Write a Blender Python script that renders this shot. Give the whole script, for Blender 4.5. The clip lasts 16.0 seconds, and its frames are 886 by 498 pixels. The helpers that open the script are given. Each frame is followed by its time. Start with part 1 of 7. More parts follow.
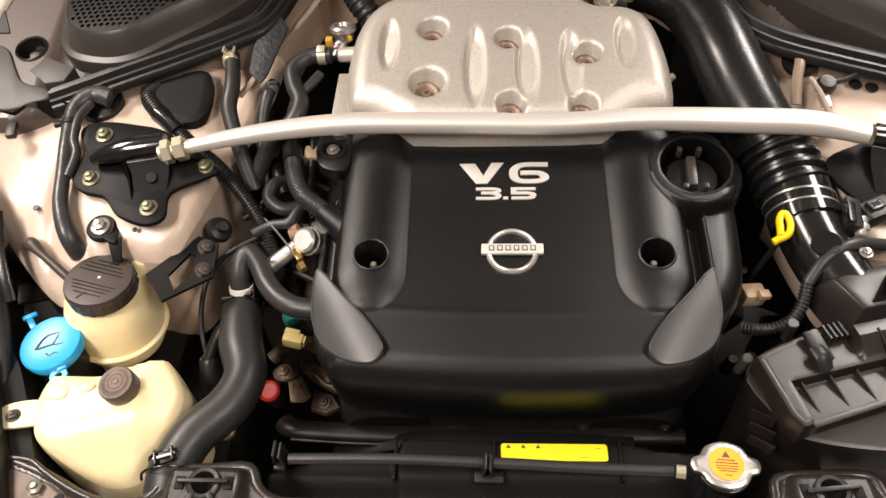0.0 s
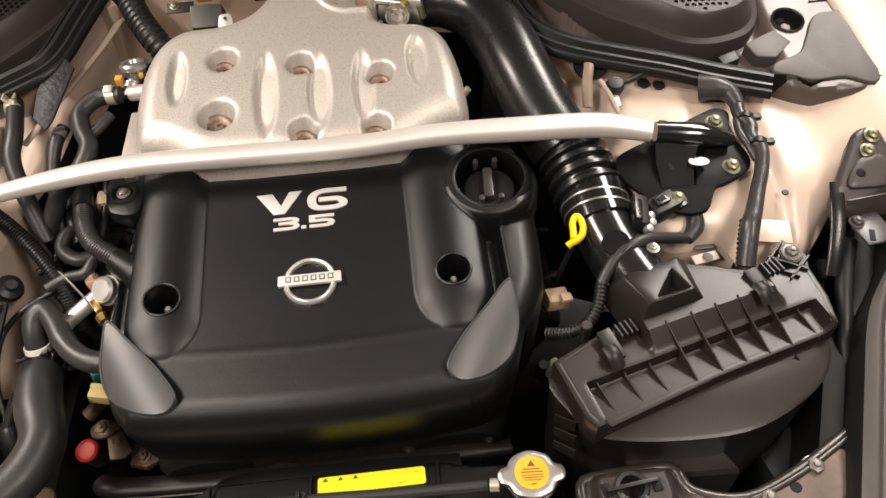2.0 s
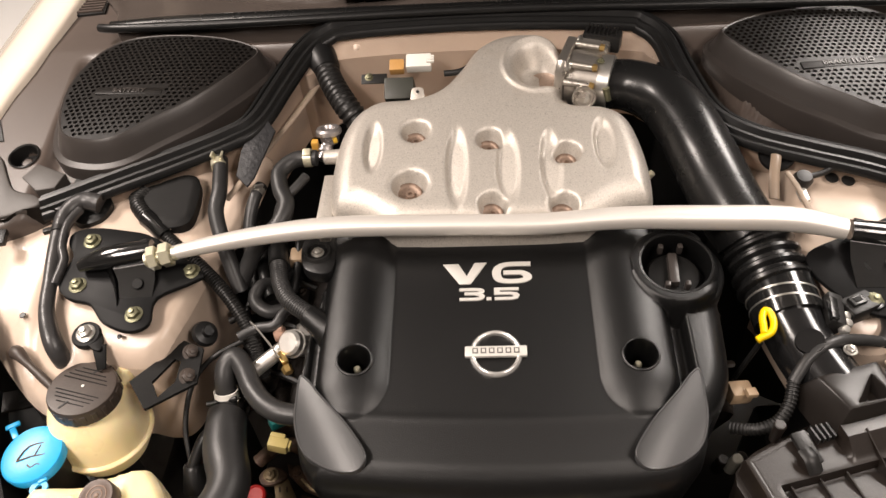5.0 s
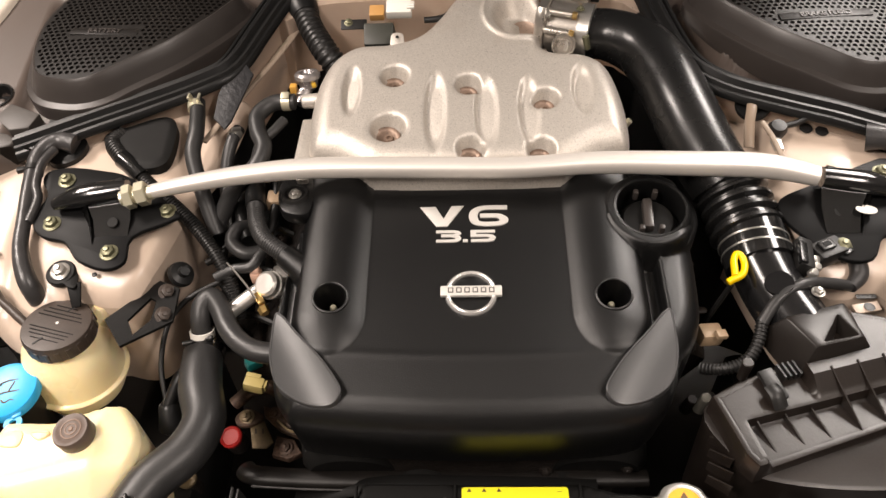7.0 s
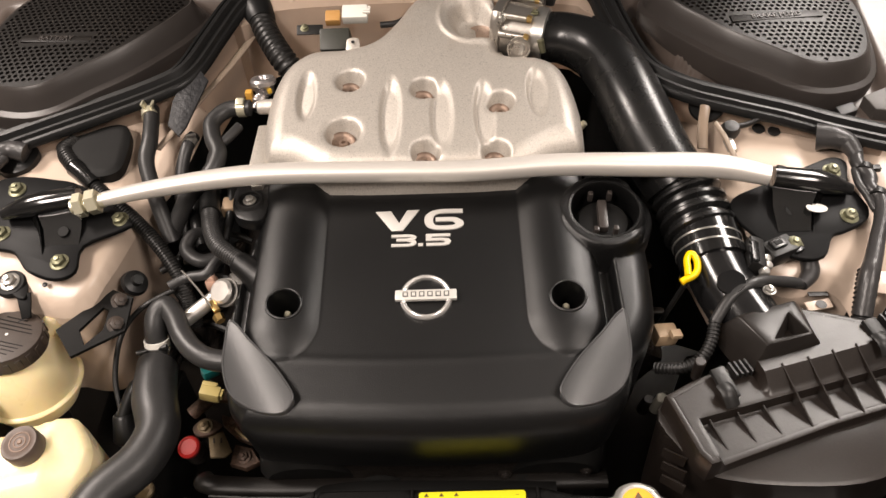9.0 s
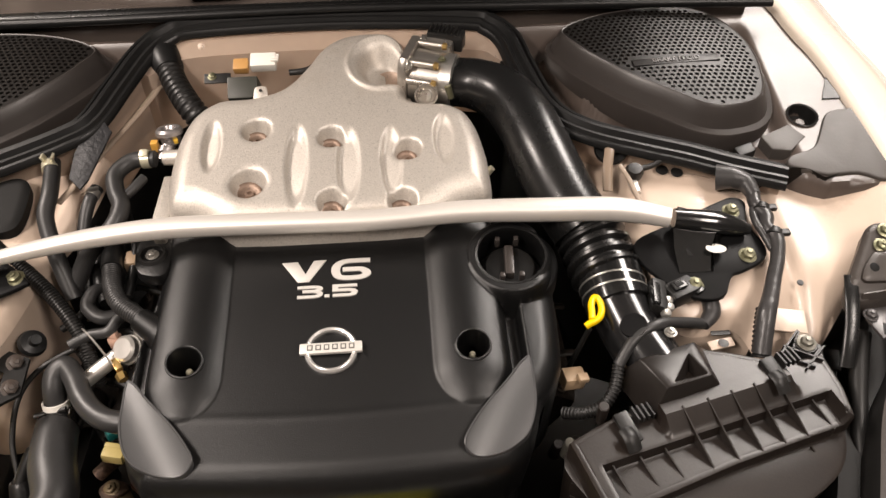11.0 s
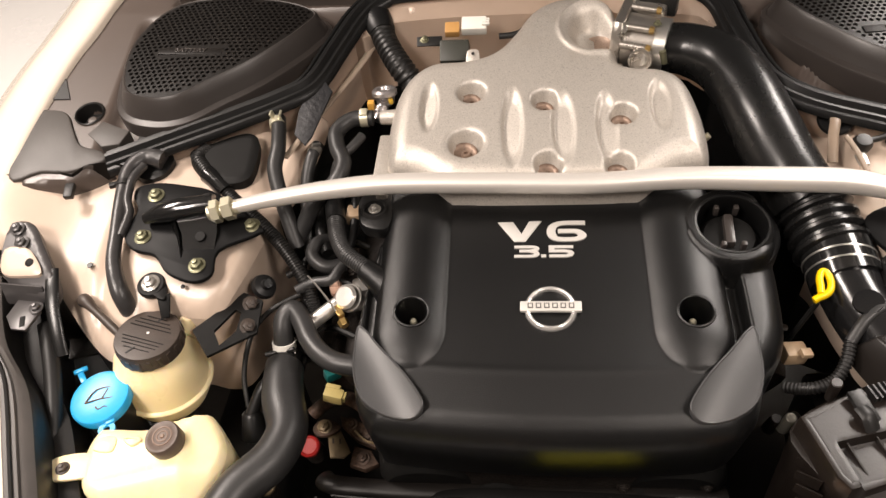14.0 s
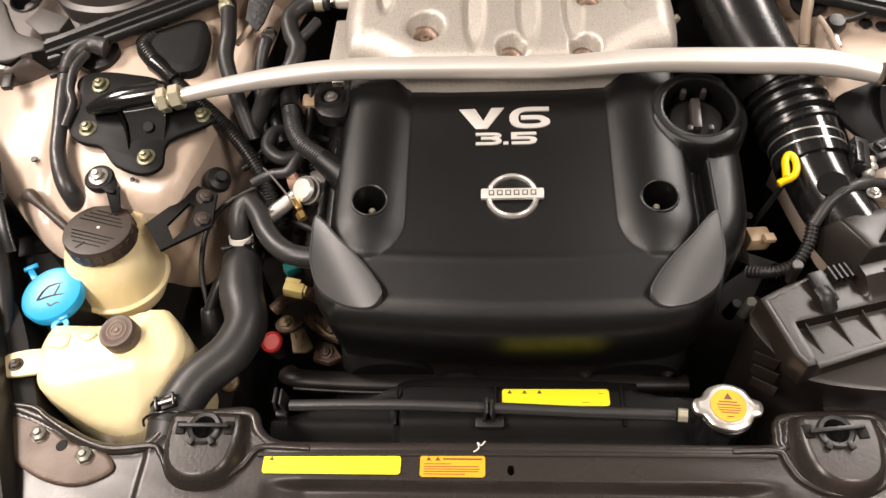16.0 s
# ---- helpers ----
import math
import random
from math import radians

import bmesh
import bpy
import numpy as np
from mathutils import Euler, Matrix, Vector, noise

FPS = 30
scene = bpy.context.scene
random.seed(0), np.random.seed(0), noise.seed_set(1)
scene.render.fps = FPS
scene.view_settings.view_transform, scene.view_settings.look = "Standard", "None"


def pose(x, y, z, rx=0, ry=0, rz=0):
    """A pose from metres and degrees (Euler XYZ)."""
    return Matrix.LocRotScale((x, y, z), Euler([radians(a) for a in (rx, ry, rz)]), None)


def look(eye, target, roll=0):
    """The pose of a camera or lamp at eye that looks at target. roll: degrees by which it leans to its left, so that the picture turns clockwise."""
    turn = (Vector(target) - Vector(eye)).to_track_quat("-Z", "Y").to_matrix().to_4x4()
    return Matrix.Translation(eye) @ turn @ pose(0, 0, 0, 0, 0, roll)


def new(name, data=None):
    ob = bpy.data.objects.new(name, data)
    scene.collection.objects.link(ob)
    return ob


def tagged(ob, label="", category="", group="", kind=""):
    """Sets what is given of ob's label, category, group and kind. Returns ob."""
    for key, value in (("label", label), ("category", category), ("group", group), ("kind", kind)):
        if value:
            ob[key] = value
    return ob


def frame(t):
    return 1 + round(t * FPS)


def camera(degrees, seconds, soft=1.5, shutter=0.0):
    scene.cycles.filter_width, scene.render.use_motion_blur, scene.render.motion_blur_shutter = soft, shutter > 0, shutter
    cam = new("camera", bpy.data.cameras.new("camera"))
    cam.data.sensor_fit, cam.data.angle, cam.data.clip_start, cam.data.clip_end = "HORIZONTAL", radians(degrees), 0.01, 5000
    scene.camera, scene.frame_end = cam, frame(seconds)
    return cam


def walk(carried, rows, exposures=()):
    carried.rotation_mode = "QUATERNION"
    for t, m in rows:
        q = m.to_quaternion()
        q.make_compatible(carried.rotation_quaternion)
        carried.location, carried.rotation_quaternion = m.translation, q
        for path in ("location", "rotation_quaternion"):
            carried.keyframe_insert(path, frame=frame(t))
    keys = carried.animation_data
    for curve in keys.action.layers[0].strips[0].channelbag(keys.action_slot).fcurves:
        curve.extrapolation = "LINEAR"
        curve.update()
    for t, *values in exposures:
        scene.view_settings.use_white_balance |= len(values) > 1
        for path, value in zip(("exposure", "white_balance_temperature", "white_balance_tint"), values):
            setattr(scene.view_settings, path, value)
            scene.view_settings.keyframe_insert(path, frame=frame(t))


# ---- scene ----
cam = camera(60.0, 16.0)
PATH = [
    (0, (-0.0285, -0.5092, 1.4318), (-0.0838, 0.1256, 0.6611), -4.07),
    (0.5, (0.0092, -0.5138, 1.4296), (-0.0259, 0.12, 0.6569), -3.74),
    (1, (0.049, -0.5077, 1.4282), (0.0426, 0.129, 0.6571), -3.48),
    (1.5, (0.079, -0.4979, 1.4239), (0.1012, 0.1388, 0.6532), -3.24),
    (2, (0.1052, -0.4945, 1.4267), (0.1506, 0.1485, 0.6621), -2.87),
    (2.5, (0.1122, -0.4908, 1.4247), (0.1801, 0.1563, 0.6654), -1.44),
    (3, (0.1124, -0.4784, 1.4321), (0.1953, 0.1775, 0.6818), -0.11),
    (3.5, (0.0952, -0.472, 1.4493), (0.175, 0.2161, 0.728), 0.42),
    (4, (0.0526, -0.4662, 1.4604), (0.0925, 0.247, 0.7605), -0.34),
    (4.5, (0.0118, -0.4745, 1.4596), (-0.0074, 0.2401, 0.7603), -2.75),
    (5, (-0.0064, -0.4823, 1.4588), (-0.0637, 0.2176, 0.7469), -4.91),
    (5.2, (-0.0037, -0.4774, 1.463), (-0.072, 0.2124, 0.7422), -5.59),
    (7.3, (-0.0009, -0.5183, 1.4317), (-0.0297, 0.1609, 0.6983), -2.47),
    (7.5, (-0.0024, -0.5192, 1.4337), (-0.0289, 0.1635, 0.7035), -2.30),
    (8, (0.0079, -0.5176, 1.4329), (-0.0187, 0.1718, 0.709), -2.45),
    (8.5, (0.0142, -0.5154, 1.4339), (-0.0028, 0.1721, 0.7079), -2.09),
    (9, (0.0277, -0.5148, 1.4292), (0.0179, 0.1705, 0.701), -2.25),
    (9.5, (0.06, -0.5133, 1.429), (0.0654, 0.1627, 0.6921), -2.83),
    (9.7, (0.0742, -0.5106, 1.4262), (0.0916, 0.1615, 0.686), -2.55),
    (11.8, (0.0841, -0.4935, 1.4569), (0.1368, 0.2313, 0.7699), -0.23),
    (12, (0.0664, -0.4957, 1.4579), (0.1031, 0.2302, 0.7711), -1.03),
    (12.5, (0.0334, -0.4977, 1.4625), (0.0157, 0.2231, 0.7695), -3.32),
    (13, (0.0096, -0.5013, 1.4588), (-0.0424, 0.2148, 0.7628), -4.32),
    (13.5, (-0.0091, -0.5043, 1.4564), (-0.0846, 0.2008, 0.7513), -5.09),
    (14, (-0.0338, -0.5157, 1.4472), (-0.1321, 0.1687, 0.7247), -6.42),
    (14.5, (-0.0517, -0.5295, 1.433), (-0.1648, 0.1256, 0.6859), -7.36),
    (15, (-0.0461, -0.5294, 1.4227), (-0.1578, 0.0972, 0.6514), -8.00),
    (15.5, (-0.0339, -0.5303, 1.4159), (-0.132, 0.0809, 0.6305), -7.49),
    (16, (-0.0166, -0.5237, 1.4085), (-0.087, 0.0799, 0.6143), -5.90),
]
walk(cam, [(t, look(eye, target, roll)) for t, eye, target, roll in PATH])

# ---- world, lights, exposure ----
world = bpy.data.worlds.new("world")
scene.world = world
world.use_nodes = True
world.node_tree.nodes["Background"].inputs[0].default_value = (1.0, 0.93, 0.85, 1)
world.node_tree.nodes["Background"].inputs[1].default_value = 0.15
scene.view_settings.exposure = -0.04


def area_lamp(name, eye, target, sx, sy, watts, color):
    lamp = bpy.data.lights.new(name, "AREA")
    lamp.shape, lamp.size, lamp.size_y, lamp.energy, lamp.color = "RECTANGLE", sx, sy, watts, color
    ob = new(name, lamp)
    ob.matrix_world = look(eye, target)
    return ob


WARM = (1.0, 0.878, 0.795)
# Unseen lamps, added where their sheen and fill suit cover, trays and paint.
area_lamp("unseen_ceiling_lamp", (-1.80, 0.62, 2.7), (-1.80, 0.62, 0), 0.6, 0.9, 92, WARM)
area_lamp("unseen_ceiling_lamp", (-1.15, -0.95, 2.6), (-1.15, -0.95, 0), 0.4, 0.9, 60, WARM)
area_lamp("unseen_ceiling_lamp", (1.15, -0.95, 2.6), (1.15, -0.95, 0), 0.4, 0.9, 36, WARM)
area_lamp("unseen_ceiling_lamp", (1.78, 1.75, 2.8), (1.78, 1.75, 0), 0.8, 2.0, 160, (1.0, 0.91, 0.845))


# ---- materials ----
def mat(name, col, rough=0.5, metal=0.0, var=0.15, scale=30.0, bump=0.08, fine=400.0, coat=0.0, tint=None, sub=0.0, wear=None, rvar=0.12, spec=0.5, grain=0.0, pits=0.0):
    """Colour varied at two scales, roughness varied, fine bump. wear: (colour, amount) of a second tone in patches."""
    m = bpy.data.materials.new(name)
    m.use_nodes = True
    nt = m.node_tree
    bs = nt.nodes["Principled BSDF"]
    tc = nt.nodes.new("ShaderNodeTexCoord")

    def noise_node(s, detail, rough_n=0.6):
        n = nt.nodes.new("ShaderNodeTexNoise")
        n.inputs["Scale"].default_value, n.inputs["Detail"].default_value, n.inputs["Roughness"].default_value = s, detail, rough_n
        nt.links.new(tc.outputs["Object"], n.inputs["Vector"])
        return n

    big, small = noise_node(scale, 4), noise_node(fine, 3)
    mix = nt.nodes.new("ShaderNodeMix")
    mix.data_type = "RGBA"
    other = tint or tuple(c * (1 - 2 * var) for c in col)
    mix.inputs["A"].default_value = (*[min(1, c * (1 + var)) for c in col], 1)
    mix.inputs["B"].default_value = (*other, 1)
    nt.links.new(big.outputs["Fac"], mix.inputs["Factor"])
    out = mix.outputs["Result"]
    if wear:
        ramp = nt.nodes.new("ShaderNodeValToRGB")
        ramp.color_ramp.elements[0].position, ramp.color_ramp.elements[1].position = 1 - wear[1] - 0.12, 1 - wear[1] + 0.12
        pick = noise_node(scale * 0.45, 8, 0.7)
        nt.links.new(pick.outputs["Fac"], ramp.inputs["Fac"])
        mix2 = nt.nodes.new("ShaderNodeMix")
        mix2.data_type = "RGBA"
        mix2.inputs["B"].default_value = (*wear[0], 1)
        nt.links.new(ramp.outputs["Color"], mix2.inputs["Factor"])
        nt.links.new(out, mix2.inputs["A"])
        out = mix2.outputs["Result"]
    if grain:
        dots = noise_node(fine * 1.6, 2, 0.8)
        ramp2 = nt.nodes.new("ShaderNodeValToRGB")
        ramp2.color_ramp.elements[0].position, ramp2.color_ramp.elements[1].position = 0.36, 0.60
        ramp2.color_ramp.elements[0].color = (1 - grain, 1 - grain, 1 - grain, 1)
        nt.links.new(dots.outputs["Fac"], ramp2.inputs["Fac"])
        mul = nt.nodes.new("ShaderNodeMix")
        mul.data_type, mul.blend_type = "RGBA", "MULTIPLY"
        mul.inputs["Factor"].default_value = 1.0
        nt.links.new(out, mul.inputs["A"])
        nt.links.new(ramp2.outputs["Color"], mul.inputs["B"])
        out = mul.outputs["Result"]
    if pits:
        specks = noise_node(fine * 0.85, 2, 0.5)
        ramp3 = nt.nodes.new("ShaderNodeValToRGB")
        ramp3.color_ramp.elements[0].position, ramp3.color_ramp.elements[1].position = 0.335, 0.385
        ramp3.color_ramp.elements[0].color = (1 - pits, 1 - pits, 1 - pits, 1)
        nt.links.new(specks.outputs["Fac"], ramp3.inputs["Fac"])
        mul2 = nt.nodes.new("ShaderNodeMix")
        mul2.data_type, mul2.blend_type = "RGBA", "MULTIPLY"
        mul2.inputs["Factor"].default_value = 1.0
        nt.links.new(out, mul2.inputs["A"])
        nt.links.new(ramp3.outputs["Color"], mul2.inputs["B"])
        out = mul2.outputs["Result"]
    nt.links.new(out, bs.inputs["Base Color"])
    mr = nt.nodes.new("ShaderNodeMapRange")
    mr.inputs["To Min"].default_value, mr.inputs["To Max"].default_value = max(0.03, rough - rvar), min(1, rough + rvar)
    nt.links.new(big.outputs["Fac"], mr.inputs["Value"])
    nt.links.new(mr.outputs["Result"], bs.inputs["Roughness"])
    bs.inputs["Metallic"].default_value = metal
    bs.inputs["Specular IOR Level"].default_value = spec
    bs.inputs["Coat Weight"].default_value = coat
    bs.inputs["Coat Roughness"].default_value = 0.08
    if sub:
        bs.inputs["Subsurface Weight"].default_value = sub
        bs.inputs["Subsurface Radius"].default_value = (0.02, 0.014, 0.006)
    if bump:
        b = nt.nodes.new("ShaderNodeBump")
        b.inputs["Strength"].default_value, b.inputs["Distance"].default_value = bump, 0.0015
        nt.links.new(small.outputs["Fac"], b.inputs["Height"])
        nt.links.new(b.outputs["Normal"], bs.inputs["Normal"])
    return m


CREAM = mat("cream_paint", (0.600, 0.478, 0.383), 0.36, 0.0, 0.07, 16, 0.03, 90, coat=0.15, wear=((0.34, 0.255, 0.19), 0.26))
BODY = mat("fender_paint", (0.80, 0.71, 0.60), 0.25, 0.0, 0.03, 5, 0.01, 60, coat=0.8)
COVER = mat("black_plastic_grained", (0.0042, 0.0042, 0.0043), 0.375, 0, 0.25, 9, 0.18, 800, spec=0.46, rvar=0.05, grain=0.25)
# The cover's black plastic in a lighter grey that stands for sheen.
SCOOP_SHEEN = mat("sheen_lightened_scoop", (0.052, 0.052, 0.053), 0.40, 0, 0.12, 14, 0.14, 800, spec=0.7, rvar=0.05)
BLACK = mat("black_plastic", (0.012, 0.0115, 0.011), 0.42, 0, 0.2, 25, 0.06, 300, spec=0.4)
GLOSS = mat("gloss_black", (0.010, 0.010, 0.010), 0.14, 0, 0.2, 20, 0.02, 120, coat=0.4, rvar=0.05)
DUSTY = mat("dusty_black_plastic", (0.011, 0.0095, 0.0085), 0.40, 0, 0.25, 12, 0.04, 220, wear=((0.028, 0.022, 0.018), 0.30), spec=0.26, grain=0.25)
MATTE = mat("matt_black", (0.007, 0.0068, 0.0065), 0.55, 0, 0.2, 25, 0.06, 200, spec=0.16)
METER = mat("glossy_black_meter", (0.010, 0.010, 0.0105), 0.17, 0, 0.2, 20, 0.03, 150, spec=0.6, rvar=0.05)
SATIN = mat("satin_black", (0.009, 0.009, 0.009), 0.27, 0, 0.2, 20, 0.05, 200, rvar=0.06)
PLATEBLACK = mat("black_painted_steel", (0.005, 0.005, 0.0052), 0.45, 0, 0.25, 20, 0.04, 160, rvar=0.06, spec=0.14)
TRAY = mat("brown_grey_plastic", (0.088, 0.069, 0.059), 0.33, 0, 0.15, 8, 0.06, 300, wear=((0.115, 0.094, 0.082), 0.3), spec=0.5)
FLAPGREY = mat("dusty_grey_plastic", (0.060, 0.053, 0.048), 0.46, 0, 0.2, 10, 0.10, 260, wear=((0.10, 0.089, 0.079), 0.3), spec=0.4)
SCUTTLE = mat("scuttle_plastic", (0.078, 0.064, 0.056), 0.20, 0, 0.2, 6, 0.03, 200, wear=((0.10, 0.085, 0.075), 0.3))
LOOM = mat("taped_loom", (0.046, 0.044, 0.044), 0.34, 0, 0.35, 50, 0.5, 110, wear=((0.09, 0.085, 0.08), 0.22))
RUBBER = mat("black_rubber", (0.009, 0.009, 0.009), 0.36, 0, 0.2, 20, 0.04, 160, spec=0.32)
HOSE = mat("rubber_hose", (0.027, 0.0265, 0.0265), 0.42, 0, 0.25, 30, 0.15, 260, wear=((0.045, 0.043, 0.042), 0.25))
ALLOY = mat("cast_alloy", (0.60, 0.556, 0.500), 0.42, 0.45, 0.07, 14, 0.30, 480, wear=((0.46, 0.395, 0.328), 0.30), grain=0.22, pits=0.24)
DIMPLE = mat("brown_alloy", (0.29, 0.205, 0.155), 0.45, 0.5, 0.3, 60, 0.3, 400, pits=0.4)
BARMET = mat("brushed_alloy", (0.73, 0.69, 0.64), 0.44, 0.45, 0.03, 12, 0.04, 500)
STEEL = mat("bare_steel", (0.62, 0.60, 0.56), 0.32, 0.9, 0.1, 40, 0.1, 300)
ZINC = mat("yellow_zinc", (0.24, 0.235, 0.150), 0.40, 0.7, 0.2, 90, 0.15, 300, wear=((0.36, 0.34, 0.24), 0.3))
THROTTLE = mat("machined_alloy", (0.50, 0.465, 0.42), 0.30, 0.85, 0.12, 40, 0.12, 300, wear=((0.36, 0.30, 0.24), 0.3))
BRASS = mat("brass", (0.62, 0.42, 0.16), 0.32, 0.85, 0.1, 60, 0.05, 300)
BRIGHT = mat("bright_plated_steel", (0.84, 0.81, 0.76), 0.33, 0.85, 0.08, 50, 0.1, 250)
PALEZINC = mat("pale_zinc", (0.68, 0.64, 0.48), 0.36, 0.6, 0.12, 60, 0.08, 300)
CHROME = mat("chrome", (0.90, 0.88, 0.85), 0.26, 0.8, 0.02, 30, 0.0, 200, rvar=0.03)
LETTER = mat("silver_print", (0.74, 0.715, 0.67), 0.36, 0.4, 0.05, 60, 0.03, 300)
TANK = mat("aged_milky_plastic", (0.88, 0.725, 0.41), 0.30, 0, 0.10, 9, 0.03, 120, sub=0.30, tint=(0.89, 0.78, 0.52))
CAPBROWN = mat("brown_black_plastic", (0.055, 0.041, 0.033), 0.45, 0, 0.2, 40, 0.15, 300, wear=((0.085, 0.066, 0.055), 0.3))
BLUE = mat("blue_plastic", (0.02, 0.36, 0.72), 0.35, 0, 0.05, 20, 0.03, 200)
YELLOW = mat("yellow_plastic", (0.90, 0.58, 0.0), 0.35, 0, 0.05, 20, 0.03, 200)
STICKER = mat("yellow_sticker", (0.86, 0.80, 0.02), 0.42, 0, 0.03, 20, 0.0, 200)
ORANGE = mat("orange_sticker", (0.90, 0.36, 0.015), 0.42, 0, 0.03, 20, 0.0, 200)
PRINT = mat("dark_print", (0.10, 0.06, 0.02), 0.6, 0, 0.1, 20, 0.0, 200)
RED = mat("red_plastic", (0.34, 0.016, 0.014), 0.4, 0, 0.1, 30, 0.05, 200)
WHITEP = mat("white_plastic", (0.80, 0.78, 0.72), 0.4, 0, 0.05, 30, 0.03, 200)
BLOCK = mat("dirty_engine_metal", (0.022, 0.017, 0.014), 0.5, 0.3, 0.4, 40, 1.0, 160, wear=((0.075, 0.052, 0.038), 0.22), grain=0.5)
PRESSED = mat("grey_painted_steel", (0.075, 0.070, 0.070), 0.34, 0.2, 0.2, 25, 0.06, 200, wear=((0.13, 0.11, 0.095), 0.2))
AIRBOX = mat("brown_black_dusty_plastic", (0.0185, 0.0140, 0.0116), 0.345, 0, 0.25, 12, 0.06, 320, wear=((0.034, 0.0255, 0.0210), 0.32), spec=0.42, grain=0.25)
ELBOW = mat("shiny_brown_black_plastic", (0.014, 0.0115, 0.0100), 0.36, 0, 0.25, 20, 0.06, 250, spec=0.36, rvar=0.08)
SUPPORT = mat("dusty_support_paint", (0.033, 0.0275, 0.0240), 0.29, 0.05, 0.3, 10, 0.10, 240, wear=((0.064, 0.049, 0.039), 0.34), spec=0.5, grain=0.25)
SKIRT = mat("satin_brown_grey", (0.040, 0.034, 0.031), 0.36, 0, 0.2, 10, 0.06, 260, spec=0.5)
SEALGREY = mat("grey_seal_plastic", (0.085, 0.077, 0.072), 0.36, 0, 0.25, 12, 0.08, 200, wear=((0.05, 0.044, 0.041), 0.3))
STOPSTEEL = mat("brown_grey_steel", (0.050, 0.042, 0.037), 0.40, 0.1, 0.2, 25, 0.06, 200, wear=((0.085, 0.07, 0.06), 0.25))
FLOOR = mat("white_floor", (0.82, 0.80, 0.77), 0.25, 0, 0.02, 3, 0.0, 60)
WALL = mat("dim_wall", (0.24, 0.225, 0.21), 0.7, 0, 0.03, 3, 0.05, 60)


# ---- mesh helpers ----
BASE = {}


def smooth_mesh(bm, angle=38):
    for f in bm.faces:
        f.smooth = True
    lim = radians(angle)
    for e in bm.edges:
        if len(e.link_faces) == 2 and e.calc_face_angle(0) > lim:
            e.smooth = False


def thing(name, at, label, category, kind="", group=""):
    ob = new(name)
    ob.location = at
    ob.empty_display_size = 0.02
    BASE[ob.name] = Vector(at)
    return tagged(ob, label, category, group, kind)


def part(name, bm, material, parent=None, label="", angle=38):
    """Links a bmesh, given in world metres, as ONE mesh object under a thing or a part."""
    base = BASE[parent.name] if parent else Vector()
    bmesh.ops.translate(bm, vec=-base, verts=bm.verts)
    bmesh.ops.recalc_face_normals(bm, faces=bm.faces)
    smooth_mesh(bm, angle)
    me = bpy.data.meshes.new(name)
    bm.to_mesh(me)
    bm.free()
    me.materials.append(material)
    ob = new(name, me)
    ob.parent = parent
    BASE[ob.name] = base
    if label:
        ob["label"] = label
    return ob


def solo(name, bm, material, label, category, kind="", group="", angle=38):
    return tagged(part(name, bm, material, None, "", angle), label, category, group, kind)


def cat(*some):
    out = bmesh.new()
    for bm in some:
        me = bpy.data.meshes.new("tmp")
        bm.to_mesh(me)
        bm.free()
        out.from_mesh(me)
        bpy.data.meshes.remove(me)
    return out


def grow(profile, close=False, n=8):
    """Catmull-Rom through the points, n steps each."""
    p = [Vector(v) for v in profile]
    k, out = len(p), []
    for i in range(k if close else k - 1):
        a, b, c, d = (p[(i + j) % k] if close else p[min(max(i + j, 0), k - 1)] for j in (-1, 0, 1, 2))
        for s in range(n):
            t = s / n
            out.append(0.5 * ((2 * b) + (c - a) * t + (2 * a - 5 * b + 4 * c - d) * t * t + (3 * b - a - 3 * c + d) * t**3))
    if not close:
        out.append(p[-1])
    return out


def box(at, size, bev=0.0, turn=(0, 0, 0), seg=2):
    bm = bmesh.new()
    bmesh.ops.create_cube(bm, size=1.0)
    bmesh.ops.scale(bm, vec=size, verts=bm.verts)
    if bev:
        bmesh.ops.bevel(bm, geom=bm.edges[:], offset=bev, segments=seg, affect="EDGES", profile=0.6)
    bmesh.ops.transform(bm, matrix=pose(*at, *turn), verts=bm.verts)
    return bm


def lathe(profile, m=None, seg=32):
    """Turns a profile of (radius, height) about z, then lays it by the matrix m."""
    bm = bmesh.new()
    rings = []
    for r, z in profile:
        if r < 1e-6:
            rings.append([bm.verts.new((0, 0, z))])
        else:
            rings.append([bm.verts.new((r * math.cos(2 * math.pi * i / seg), r * math.sin(2 * math.pi * i / seg), z)) for i in range(seg)])
    for a, b in zip(rings, rings[1:]):
        for i in range(seg):
            j = (i + 1) % seg
            if len(a) == 1 and len(b) == 1:
                continue
            if len(a) == 1:
                bm.faces.new((a[0], b[i], b[j]))
            elif len(b) == 1:
                bm.faces.new((a[i], a[j], b[0]))
            else:
                bm.faces.new((a[i], a[j], b[j], b[i]))
    if m is not None:
        bmesh.ops.transform(bm, matrix=m, verts=bm.verts)
    return bm


def aim(at, way, spin=0):
    """A matrix that lays z along way, at a place."""
    return Matrix.Translation(at) @ Vector(way).normalized().to_track_quat("Z", "Y").to_matrix().to_4x4() @ pose(0, 0, 0, 0, 0, spin)


def rod(a, b, r, r2=None, seg=20, bev=0.0):
    a, b = Vector(a), Vector(b)
    n, r2 = (b - a).length, r if r2 is None else r2
    prof = [(0, 0), (r - bev, 0), (r, bev), (r2, n - bev), (r2 - bev, n), (0, n)] if bev else [(0, 0), (r, 0), (r2, n), (0, n)]
    return lathe(prof, aim(a, b - a), seg)


